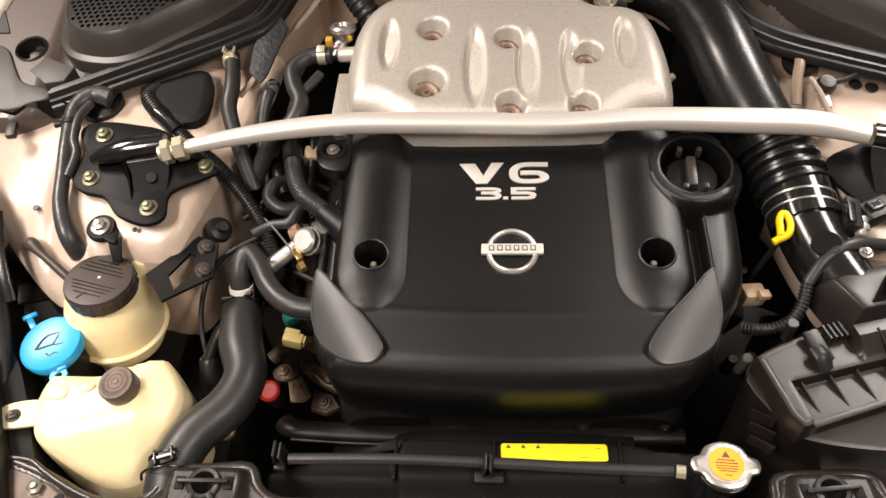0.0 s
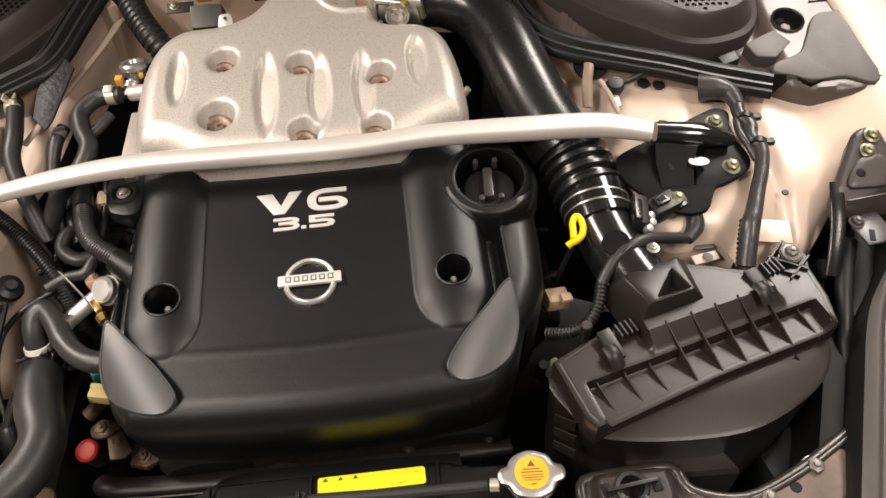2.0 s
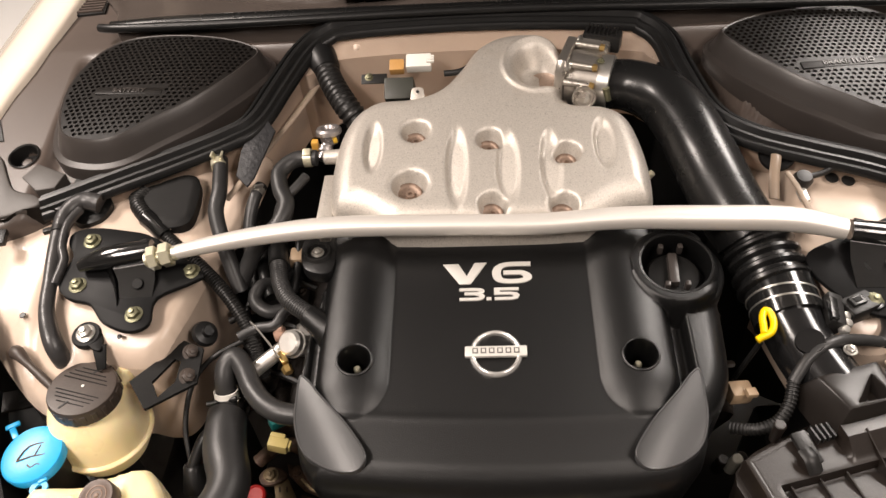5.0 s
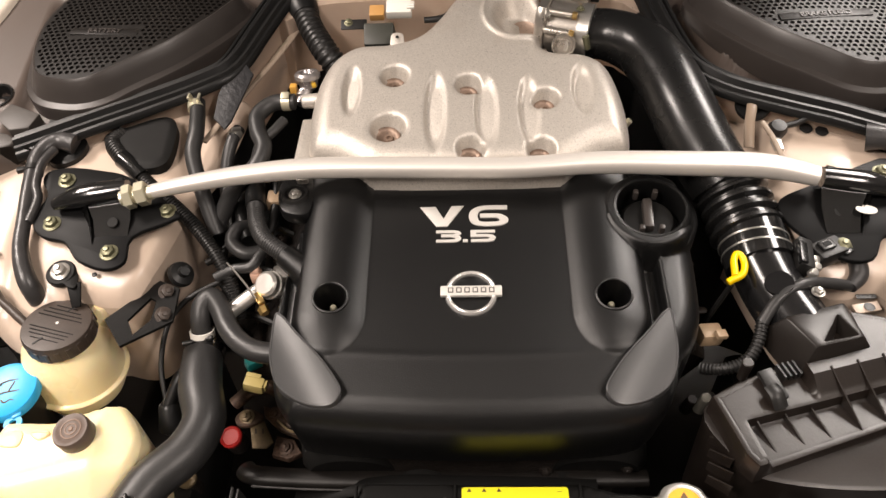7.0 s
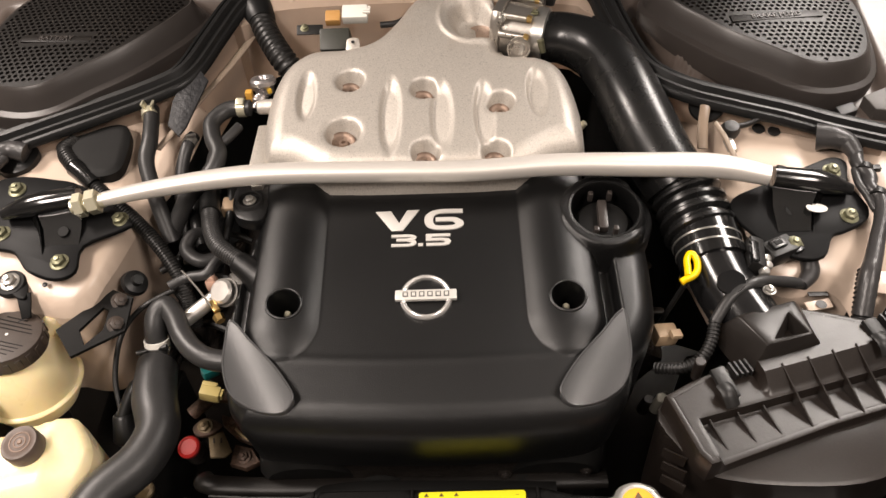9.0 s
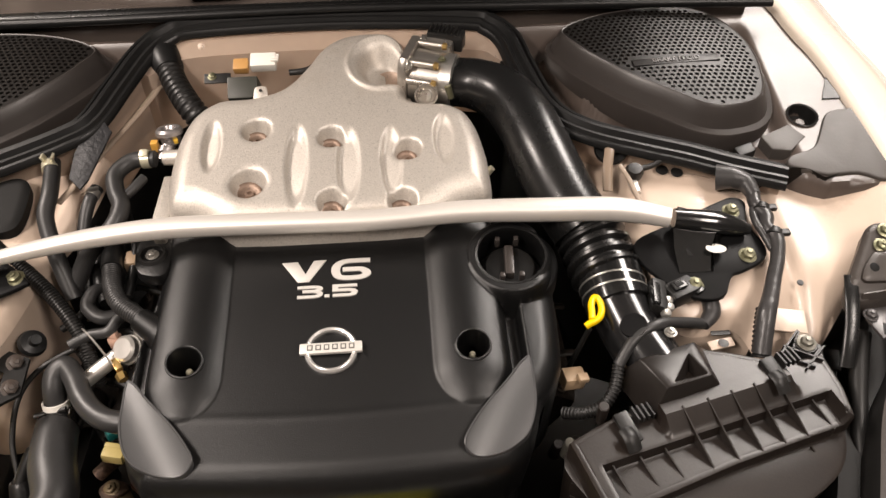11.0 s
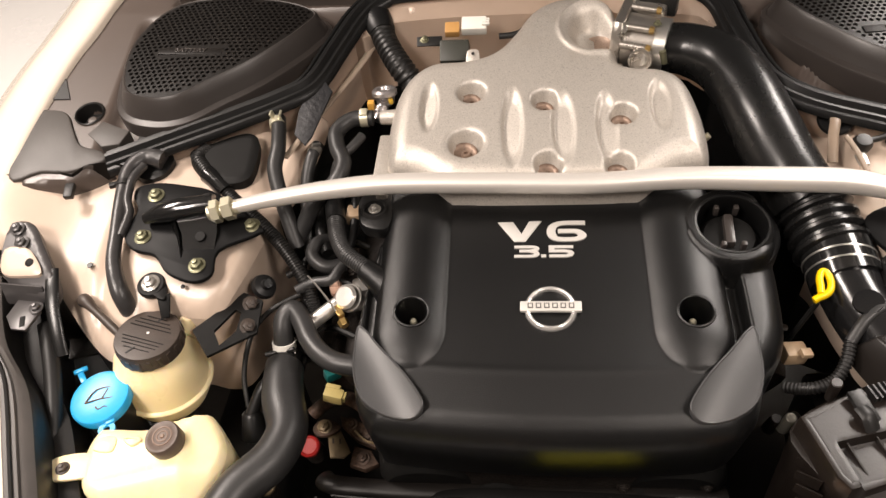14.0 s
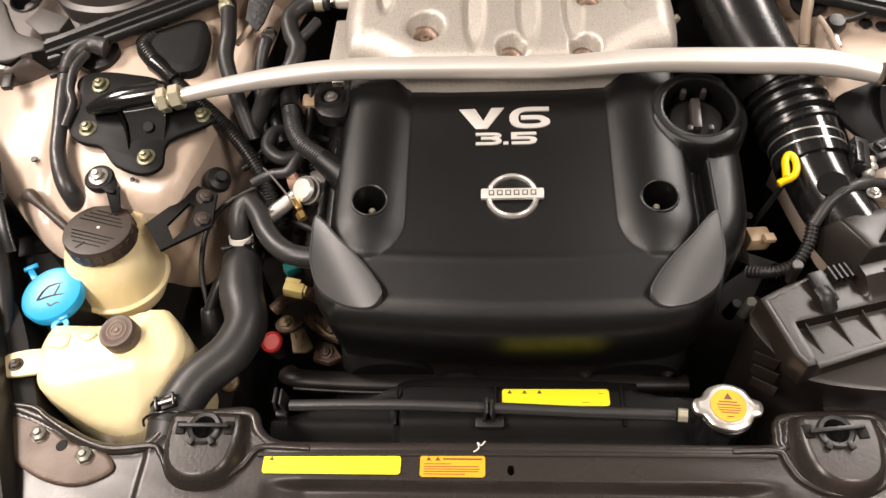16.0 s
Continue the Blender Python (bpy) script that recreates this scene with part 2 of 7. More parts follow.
def tube(points, r, seg=14, n=8, flat=(1.0, 1.0), ribs=None, caps=True, up=(0, 0, 1), square=1.0):
    """A swept tube along a smoothed path. r: a radius, or one for each point; flat: factors of the two half-axes; ribs: (pitch, depth) of corrugations; square: below 1, a section with rounded corners."""
    def sq(v):
        return math.copysign(abs(v) ** square, v)

    line = grow(points, n=n)
    if isinstance(r, (list, tuple)):
        rr = [v[0] for v in grow([(q, 0, 0) for q in r], n=n)]
    else:
        rr = [r] * len(line)
    if ribs:
        pitch, deep = ribs
        dist = [0.0]
        for a, b in zip(line, line[1:]):
            dist.append(dist[-1] + (b - a).length)
        m = max(4, int(dist[-1] / pitch * 4))
        at = np.linspace(0, dist[-1], m + 1)
        xs = [np.interp(at, dist, [v[k] for v in line]) for k in range(3)]
        rs = np.interp(at, dist, rr)
        line = [Vector((xs[0][i], xs[1][i], xs[2][i])) for i in range(m + 1)]
        rr = [rs[i] - (deep if i % 4 in (2, 3) else 0) for i in range(m + 1)]
    bm = bmesh.new()
    rings, side = [], None
    for i, p in enumerate(line):
        way = (line[min(i + 1, len(line) - 1)] - line[max(i - 1, 0)]).normalized()
        if side is None:
            side = way.cross(Vector(up))
            side = side if side.length > 1e-3 else way.cross(Vector((0, 1, 0)))
        side = (side - way * side.dot(way)).normalized()
        top = side.cross(way)
        rings.append([bm.verts.new(p + side * (rr[i] * flat[0] * sq(math.cos(2 * math.pi * k / seg))) + top * (rr[i] * flat[1] * sq(math.sin(2 * math.pi * k / seg)))) for k in range(seg)])
    for a, b in zip(rings, rings[1:]):
        for k in range(seg):
            bm.faces.new((a[k], a[(k + 1) % seg], b[(k + 1) % seg], b[k]))
    if caps:
        bm.faces.new(rings[0][::-1])
        bm.faces.new(rings[-1])
    return bm


def prism(outline, z0, z1, bev=0.0, m=None, seg=2):
    """A plate with a flat outline, between two heights, with bevelled rims, laid by m."""
    bm = bmesh.new()
    low = bm.faces.new([bm.verts.new((p[0], p[1], z0)) for p in outline])
    ext = bmesh.ops.extrude_face_region(bm, geom=[low])
    bmesh.ops.translate(bm, vec=(0, 0, z1 - z0), verts=[v for v in ext["geom"] if isinstance(v, bmesh.types.BMVert)])
    bmesh.ops.recalc_face_normals(bm, faces=bm.faces)
    if bev:
        rim = [e for e in bm.edges if abs(e.verts[0].co.z - e.verts[1].co.z) < 1e-6]
        bmesh.ops.bevel(bm, geom=rim, offset=bev, segments=seg, affect="EDGES", profile=0.5)
    if m is not None:
        bmesh.ops.transform(bm, matrix=m, verts=bm.verts)
    return bm


def near_edge(poly, x, y):
    """Signed distance to a closed outline, inside positive, and the nearest point of it."""
    p = np.array([(v[0], v[1]) for v in poly], float)
    q = np.roll(p, -1, 0)
    best = np.full(x.shape, 1e9)
    nx, ny, inside = np.zeros_like(x), np.zeros_like(x), np.zeros(x.shape, bool)
    for (ax, ay), (bx, by) in zip(p, q):
        ex, ey = bx - ax, by - ay
        t = np.clip(((x - ax) * ex + (y - ay) * ey) / (ex * ex + ey * ey + 1e-18), 0, 1)
        cx, cy = ax + t * ex, ay + t * ey
        d = np.hypot(x - cx, y - cy)
        near = d < best
        best, nx, ny = np.where(near, d, best), np.where(near, cx, nx), np.where(near, cy, ny)
        if abs(ey) > 1e-12:
            inside ^= ((ay > y) != (by > y)) & (x < ex * (y - ay) / ey + ax)
    return np.where(inside, best, -best), nx, ny


def field(outline, step, height, skirt=0.0, holes=()):
    """A sheet over a closed outline, its height a function of x, y and the distance from the rim; skirt: depth of the wall at the rim.
    holes: outlines cut out of it."""
    p = np.array([(v[0], v[1]) for v in outline], float)
    lo, hi = p.min(0) - step, p.max(0) + step
    xs, ys = np.arange(lo[0], hi[0] + step, step), np.arange(lo[1], hi[1] + step, step)
    x, y = np.meshgrid(xs, ys, indexing="ij")
    xc, yc = (x[:-1, :-1] + x[1:, 1:]) / 2, (y[:-1, :-1] + y[1:, 1:]) / 2
    keep = near_edge(outline, xc, yc)[0] > 0
    d, nx, ny = near_edge(outline, x, y)
    for h in holes:
        keep &= near_edge(h, xc, yc)[0] < 0
    used = np.zeros(x.shape, int)
    for i, j in ((0, 0), (1, 0), (0, 1), (1, 1)):
        used[i : i + keep.shape[0], j : j + keep.shape[1]] += keep
    rim = (used > 0) & (used < 4)
    near_hole = np.abs(d)
    for h in holes:
        dh, hx, hy = near_edge(h, x, y)
        swap = np.abs(dh) < near_hole
        near_hole = np.where(swap, np.abs(dh), near_hole)
        nx, ny = np.where(swap, hx, nx), np.where(swap, hy, ny)
    x, y, d = np.where(rim, nx, x), np.where(rim, ny, y), np.where(rim & (near_hole >= np.abs(d)), 0, np.maximum(d, 0))
    z = height(x, y, d) + 0 * x
    index = np.full(x.shape, -1)
    at = np.argwhere(used > 0)
    index[used > 0] = np.arange(len(at))
    verts = np.stack([x[used > 0], y[used > 0], z[used > 0]], -1).tolist()
    faces = [(int(index[i, j]), int(index[i + 1, j]), int(index[i + 1, j + 1]), int(index[i, j + 1])) for i, j in np.argwhere(keep)]
    me = bpy.data.meshes.new("tmp")
    me.from_pydata(verts, [], faces)
    bm = bmesh.new()
    bm.from_mesh(me)
    bpy.data.meshes.remove(me)
    if skirt:
        edge = [e for e in bm.edges if len(e.link_faces) == 1]
        ext = bmesh.ops.extrude_edge_only(bm, edges=edge)
        bmesh.ops.translate(bm, vec=(0, 0, -skirt), verts=[v for v in ext["geom"] if isinstance(v, bmesh.types.BMVert)])
    return bm


def fan(outline, height, rings=12, skirt=0.0):
    """A sheet of rings from the middle of a closed outline out to its rim, its height a function of x and y."""
    p = [Vector((v[0], v[1], 0)) for v in outline]
    mid = sum(p, Vector()) / len(p)
    bm = bmesh.new()
    loops = []
    for r in range(1, rings + 1):
        f = r / rings
        loops.append([bm.verts.new((q.x, q.y, height(q.x, q.y))) for q in (mid + (v - mid) * f for v in p)])
    if skirt:
        loops.append([bm.verts.new((v.co.x, v.co.y, v.co.z - skirt)) for v in loops[-1]])
    c = bm.verts.new((mid.x, mid.y, height(mid.x, mid.y)))
    k = len(p)
    for i in range(k):
        bm.faces.new((c, loops[0][i], loops[0][(i + 1) % k]))
        for a, b in zip(loops, loops[1:]):
            bm.faces.new((a[i], b[i], b[(i + 1) % k], a[(i + 1) % k]))
    return bm


def ss(a, b, v):
    """Smooth step from 0 at a to 1 at b."""
    t = np.clip((v - a) / (b - a), 0, 1)
    return t * t * (3 - 2 * t)


def ring(cx, cy, rx, ry=None, n=28):
    ry = rx if ry is None else ry
    return [(cx + rx * math.cos(2 * math.pi * i / n), cy + ry * math.sin(2 * math.pi * i / n)) for i in range(n)]


def rim_round(d, r):
    """The drop of a rounded rim of radius r at distance d from the edge."""
    t = np.clip(1 - d / r, 0, 1)
    return r * (1 - np.sqrt(np.maximum(0, 1 - t * t)))


def hexbolt(parent, at, way=(0, 0, 1), size=0.013, material=None, washer=1.55, name="nut"):
    """A hexagon head with its flange."""
    f = size / 2
    m = aim(at, way, 17)
    head = lathe([(0, f * 1.15), (f * 0.75, f * 1.15), (f * 1.1, f * 0.95), (f * 1.15, f * 0.3)], m, 6)
    flange = lathe([(0, f * 0.32), (f * 1.1, f * 0.32), (f * washer, f * 0.16), (f * washer, 0), (0, 0)], m, 22)
    stud = lathe([(0, f * 1.5), (f * 0.42, f * 1.45), (f * 0.5, f * 1.35), (f * 0.5, f)], m, 10)
    return part(name, cat(head, flange, stud), material or ZINC, parent)


def bar_text(words, height, at, turn, material, parent, name="lettering", depth=0.0006, align="CENTER", stretch=1.0, bold=0.0):
    cu = bpy.data.curves.new(name, "FONT")
    cu.body, cu.size, cu.extrude, cu.align_x, cu.align_y = words, height, depth, align, "CENTER"
    cu.offset = bold * height
    cu.bevel_depth, cu.bevel_resolution = height * (0.014 if bold else 0.030), 1
    ob = bpy.data.objects.new("tmp", cu)
    scene.collection.objects.link(ob)
    dg = bpy.context.evaluated_depsgraph_get()
    me = bpy.data.meshes.new_from_object(ob.evaluated_get(dg))
    bpy.data.objects.remove(ob)
    bpy.data.curves.remove(cu)
    bm = bmesh.new()
    bm.from_mesh(me)
    bpy.data.meshes.remove(me)
    bmesh.ops.scale(bm, vec=(stretch, 1, 1), verts=bm.verts)
    bmesh.ops.transform(bm, matrix=pose(*at, *turn), verts=bm.verts)
    return part(name, bm, material, parent)


# ---- the hall: walls and ceiling unseen, greyed to cut bounced light ----
solo("floor", box((0, 0.5, -0.05), (9, 9, 0.1)), FLOOR, "white polished floor under the car", "floor", "structure")
solo("ceiling", box((0, 0.5, 3.05), (9, 9, 0.1)), WALL, "plain unseen ceiling, greyed to cut bounced light", "ceiling", "structure")
solo("wall_north", box((0, 5.05, 1.5), (9, 0.1, 3)), WALL, "plain unseen wall, greyed to cut bounced light", "wall", "structure")
solo("wall_south", box((0, -4.05, 1.5), (9, 0.1, 3)), WALL, "plain unseen wall, greyed to cut bounced light", "wall", "structure")
solo("wall_east", box((4.55, 0.5, 1.5), (0.1, 9, 3)), WALL, "plain unseen wall, greyed to cut bounced light", "wall", "structure")
solo("wall_west", box((-4.55, 0.5, 1.5), (0.1, 9, 3)), WALL, "plain unseen wall, greyed to cut bounced light", "wall", "structure")

# ---- car body ----
car = thing("car_body", (0, 0.3, 0.0), "cream painted car body with an open engine bay", "car")

# line of the bonnet seal round the back of the bay, from one fender to the other
SEAL = [(-0.566, 0.225), (-0.551, 0.231), (-0.481, 0.261), (-0.412, 0.290), (-0.345, 0.321), (-0.312, 0.345), (-0.287, 0.400), (-0.261, 0.457), (-0.233, 0.490), (-0.187, 0.506),
        (0.0, 0.511), (0.187, 0.500), (0.223, 0.486), (0.246, 0.457), (0.258, 0.411), (0.276, 0.352), (0.296, 0.320), (0.335, 0.294), (0.395, 0.272), (0.449, 0.254), (0.50, 0.234), (0.563, 0.213)]


def seal_z(y):
    return 0.78 + 0.27 * y


def mirror(points):
    return [(-p[0], *p[1:]) for p in points]


def ribbon(line, low, high, thick=0.0015):
    """An upright sheet along a line; low and high: functions of a point that give (place)."""
    bm = bmesh.new()
    rows = [[bm.verts.new(f(p)) for f in (low, high)] for p in line]
    for a, b in zip(rows, rows[1:]):
        bm.faces.new((a[0], b[0], b[1], a[1]))
    bmesh.ops.solidify(bm, geom=bm.faces[:], thickness=thick)
    return bm


seal_line = grow([(x, y, seal_z(y)) for x, y in SEAL], n=5)

# bulkhead: cream sheet under the seal, leaning into the bay
part("bulkhead", ribbon(seal_line, lambda p: (p.x * 0.97, p.y - 0.018 - 0.042 * ss(0.44, 0.48, p.y), p.z - 0.13), lambda p: (p.x * 0.99, p.y - 0.008 - 0.040 * ss(0.44, 0.48, p.y), p.z - 0.012 - 0.016 * ss(0.44, 0.48, p.y))), CREAM, car, "cream painted bulkhead")
part("bulkhead_shelf", ribbon(seal_line, lambda p: (p.x * 0.99, p.y - 0.008 - 0.040 * ss(0.44, 0.48, p.y), p.z - 0.012 - 0.016 * ss(0.44, 0.48, p.y)), lambda p: (p.x, p.y - 0.002, p.z - 0.010)), CREAM, car, "sloping cream shelf below the seal")

# Black sheet added so the gap below the bulkhead reads as shade.
part("bulkhead_dark_sheet", ribbon(seal_line, lambda p: (p.x * 0.93, p.y - 0.04, p.z - 0.45), lambda p: (p.x * 0.97, p.y - 0.022 - 0.042 * ss(0.44, 0.48, p.y), p.z - 0.12)), BLACK, car, "black sheet added below to stand for the dark gap")

# aprons with the strut towers
def apron_height(x, y, d):
    ax = np.abs(x)
    z = 0.786 + 0.19 * (y - 0.09) + 0.0 * x
    z = z + 0.018 * np.exp(-(((ax - 0.455) / 0.07) ** 2 + ((y - 0.14) / 0.08) ** 2))
    z = z + 0.032 * ss(0.58, 0.71, ax)
    z = z - 0.008 * np.exp(-(((ax - 0.535) / 0.012) ** 2)) * ss(0.26, 0.1, y)
    fall = 0.055 + 0.40 * np.maximum(ax - 0.49, 0)
    z = z - 0.50 * 0.008 * np.log1p(np.exp(np.clip((fall - y) / 0.008, -40, 40)))
    z = z - 0.004 * np.exp(-(((ax - 0.475) / 0.010) ** 2)) * ss(0.075, 0.03, y)
    z = z - 0.012 * ss(0.375, 0.345, ax)
    z = z - rim_round(d, 0.014)
    return z


APRON = [(0.735, 0.225), (0.68, 0.222), (0.62, 0.218), (0.555, 0.235), (0.48, 0.265), (0.41, 0.295), (0.345, 0.325), (0.312, 0.345), (0.295, 0.33), (0.300, 0.28), (0.322, 0.20), (0.346, 0.16), (0.356, 0.12), (0.364, 0.085), (0.377, 0.050), (0.395, 0.034), (0.420, 0.032),
         (0.450, 0.036), (0.472, 0.020), (0.484, -0.006), (0.500, -0.014), (0.522, -0.006), (0.552, 0.014), (0.585, 0.048), (0.618, 0.082), (0.668, 0.105), (0.720, 0.125), (0.735, 0.17)]
APRON = [(v.x, v.y) for v in grow([(x, y, 0) for x, y in APRON], True, 3)]


def rim_wall(line, keep, depth):
    """Upright walls hanging from the rim of the apron, along the stretches that keep() picks."""
    bm = bmesh.new()
    k = len(line)
    for i in range(k):
        a, b = line[i], line[(i + 1) % k]
        if keep((abs(a[0]) + abs(b[0])) / 2, (a[1] + b[1]) / 2):
            q = [(p[0], p[1], float(apron_height(np.float64(p[0]), np.float64(p[1]), np.float64(0)))) for p in (a, b)]
            bm.faces.new([bm.verts.new(v) for v in (q[0], q[1], (q[1][0], q[1][1], q[1][2] - depth), (q[0][0], q[0][1], q[0][2] - depth))])
    bmesh.ops.remove_doubles(bm, verts=bm.verts, dist=1e-5)
    return bm


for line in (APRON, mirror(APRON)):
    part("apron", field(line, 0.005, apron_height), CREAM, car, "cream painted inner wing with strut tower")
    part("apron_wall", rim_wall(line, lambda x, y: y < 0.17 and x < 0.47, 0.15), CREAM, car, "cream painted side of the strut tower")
    # These stretches are black in place of the shade behind the hoses.
    part("apron_wall", rim_wall(line, lambda x, y: y >= 0.17 or x >= 0.47, 0.24), BLACK, car, "lower wing panel in black for the shade behind the hoses")


# fenders
def fender(side):
    edge = grow([(side * 0.60, 0.80, 0.955), (side * 0.648, 0.50, 0.906), (side * 0.674, 0.40, 0.885), (side * 0.690, 0.30, 0.863), (side * 0.697, 0.22, 0.845), (side * 0.702, 0.09, 0.805), (side * 0.673, 0.007, 0.780), (side * 0.623, -0.058, 0.766), (side * 0.580, -0.146, 0.755), (side * 0.530, -0.257, 0.740), (side * 0.470, -0.40, 0.715)], n=6)
    prof = [(-0.012, -0.05), (-0.011, -0.006), (-0.004, 0.0), (0.012, 0.001), (0.05, -0.006), (0.10, -0.035), (0.14, -0.10), (0.155, -0.30)]
    bm = bmesh.new()
    rows = [[bm.verts.new((p.x + side * u, p.y, p.z + w)) for u, w in prof] for p in edge]
    for a, b in zip(rows, rows[1:]):
        for k in range(len(prof) - 1):
            bm.faces.new((a[k], a[k + 1], b[k + 1], b[k]))
    return bm


for side in (-1, 1):
    part("fender", fender(side), BODY, car, "cream painted front fender edge", 60)

# inner frame rails, and an added black pan that keeps the depths dark
for side in (-1, 1):
    part("frame_rail", box((side * 0.40, -0.14, 0.47), (0.10, 0.5, 0.14), 0.012), BLACK, car, "dark frame rail")
part("dark_pan", box((0, 0.05, 0.30), (1.34, 1.25, 0.02), 0.004), BLACK, car, "black pan added under the engine for the darkness of the bay")

# ---- engine block and the dark parts below ----
engine = thing("engine", (0, 0.05, 0.31), "dirty dark engine block below the cover", "engine")
part("block", box((0, 0.10, 0.52), (0.36, 0.40, 0.38), 0.03), BLOCK, engine)
for side in (-1, 1):
    part("cylinder_head", box((side * 0.16, 0.135, 0.66), (0.14, 0.29, 0.14), 0.02, (0, side * 25, 0)), BLOCK, engine)


# ---- engine cover ----
cover = thing("engine_cover", (0, 0, 0.70), "black grained plastic engine cover with silver lettering", "engine cover")
COVER_LINE = grow([(-0.164, 0.186, 0), (-0.178, 0.187, 0), (-0.190, 0.178, 0), (-0.199, 0.140, 0), (-0.207, 0.069, 0), (-0.213, 0.020, 0), (-0.214, -0.030, 0), (-0.208, -0.080, 0), (-0.194, -0.106, 0), (-0.165, -0.120, 0), (0.0, -0.129, 0), (0.150, -0.123, 0),
                   (0.194, -0.106, 0), (0.209, -0.080, 0), (0.217, -0.055, 0), (0.233, -0.036, 0), (0.246, -0.008, 0), (0.251, 0.030, 0), (0.253, 0.090, 0), (0.246, 0.135, 0), (0.226, 0.162, 0), (0.190, 0.180, 0), (0.162, 0.185, 0), (0.124, 0.171, 0), (0.098, 0.1645, 0), (0.0, 0.163, 0), (-0.104, 0.1645, 0), (-0.130, 0.171, 0)], True, 5)
GORE_R = grow([(0.2065, -0.011, 0), (0.182, -0.037, 0), (0.155, -0.066, 0), (0.1345, -0.094, 0), (0.1335, -0.104, 0), (0.142, -0.110, 0), (0.158, -0.1095, 0), (0.178, -0.104, 0), (0.197, -0.091, 0), (0.2075, -0.064, 0), (0.2095, -0.036, 0)], True, 5)
GORE_L = mirror([(p.x, p.y) for p in GORE_R])


def cover_base(x, y, d):
    ax = np.abs(x)
    z = 0.792 + 0.14 * y
    # front slope past a soft, bowed crease
    bend = 0.0013
    turn = -0.0615 + 0.28 * ax * ax
    z = z - 0.15 * bend * np.log1p(np.exp(np.clip((turn - y) / bend, -40, 40)))
    z = z + 0.0006 * np.exp(-(((y - turn - 0.001) / 0.004) ** 2))
    # two broad barrel-shaped ridges with rounded lower ends, a soft crease inside and a sharp brow outside
    cx = np.where(x > 0, 0.1485, 0.1545)
    u = ax - cx
    q = np.hypot(u / np.where(u < 0, 0.0410, np.where(x > 0, 0.0410, 0.0385)), np.minimum(y + 0.012, 0) / 0.0485)
    crown = np.maximum(0, 1 - q * q)
    z = z + 0.0125 * crown ** 0.85
    past = (u > 0) & (y > -0.062)
    z = z - np.where(past, 0.007 * ss(0.80, 1.0, q), 0) * ss(-0.056, -0.035, y)
    # lowered shoulders past the brow: a step on one side, a channel and a swelling outer panel on the other
    do = (q - 1) * 0.041
    step = 0.014 * ss(0.0, 0.003, do) - 0.005 * ss(0.010, 0.014, do)
    channel = 0.015 * ss(0.0, 0.003, do) * ss(0.019, 0.014, do) - 0.004 * ss(0.012, 0.018, do) + 3.0 * np.maximum(do - 0.016, 0) ** 2
    z = z - np.where(past & (do > 0), np.where(x > 0, channel, step), 0) * ss(-0.052, -0.030, y)
    # raised pad round the filler
    pad = ss(0.059, 0.048, np.hypot(x - 0.204, y - 0.112))
    z = np.where(pad > 0, np.maximum(z, 0.770 + 0.14 * y + 0.037 * pad), z)
    flank = ss(-0.184, -0.192, x) * ss(-0.03, 0.0, y) * ss(0.14, 0.11, y)
    z = z + 0.0025 * flank * np.exp(-(((d - 0.004) / 0.003) ** 2))
    flank = np.maximum(flank, ss(0.13, 0.15, y))
    return z - rim_round(d, 0.026) * 1.05 * (1 - flank) - rim_round(d, 0.006) * flank


def cover_height(x, y, d):
    z = cover_base(x, y, d)
    for line in (GORE_L, GORE_R):
        z = z - 0.012 * ss(0.0025, 0.0065, near_edge(line, x, y)[0])
    return z


HOLES = [ring(-0.150, 0.0, 0.0180, 0.0175), ring(0.150, 0.002, 0.0180, 0.0175), ring(0.204, 0.112, 0.040, 0.041, 40)]
bm = field(COVER_LINE, 0.0019, cover_height, 0.0, HOLES)
rim_edges = [e for e in bm.edges if len(e.link_faces) == 1]
ext = bmesh.ops.extrude_edge_only(bm, edges=rim_edges)
for v in ext["geom"]:
    if isinstance(v, bmesh.types.BMVert):
        hole = min(HOLES, key=lambda h: math.hypot(v.co.x - sum(p[0] for p in h) / len(h), v.co.y - sum(p[1] for p in h) / len(h)))
        cx, cy = sum(p[0] for p in hole) / len(hole), sum(p[1] for p in hole) / len(hole)
        if math.hypot(v.co.x - cx, v.co.y - cy) < 0.045 and v.co.z > 0.75:
            v.co.z -= 0.046
        else:
            v.co.x, v.co.y, v.co.z = v.co.x * 0.985, v.co.y + (0.012 if v.co.y < -0.05 else 0), min(v.co.z - 0.05, 0.665 if v.co.y < -0.02 else 0.70)
part("shell", bm, COVER, cover, "", 50)

# ---- intake plenum ----
plenum = thing("intake_plenum", (0, 0.25, 0.80), "cast alloy intake plenum with dimples and ribs", "intake manifold")
PLENUM_LINE = grow([(-0.178, 0.188, 0), (-0.191, 0.194, 0), (-0.196, 0.215, 0), (-0.197, 0.25, 0), (-0.192, 0.30, 0), (-0.176, 0.340, 0), (-0.145, 0.364, 0), (-0.100, 0.368, 0), (-0.066, 0.382, 0), (-0.040, 0.415, 0), (-0.018, 0.452, 0), (0.012, 0.474, 0), (0.050, 0.480, 0),
                    (0.084, 0.474, 0), (0.102, 0.445, 0), (0.102, 0.400, 0), (0.099, 0.360, 0), (0.113, 0.347, 0), (0.150, 0.342, 0), (0.178, 0.320, 0), (0.191, 0.27, 0), (0.194, 0.215, 0), (0.188, 0.192, 0), (0.172, 0.188, 0), (0.158, 0.184, 0), (0.122, 0.163, 0), (0.100, 0.155, 0), (0.0, 0.153, 0), (-0.106, 0.155, 0), (-0.128, 0.163, 0), (-0.162, 0.184, 0)], True, 5)
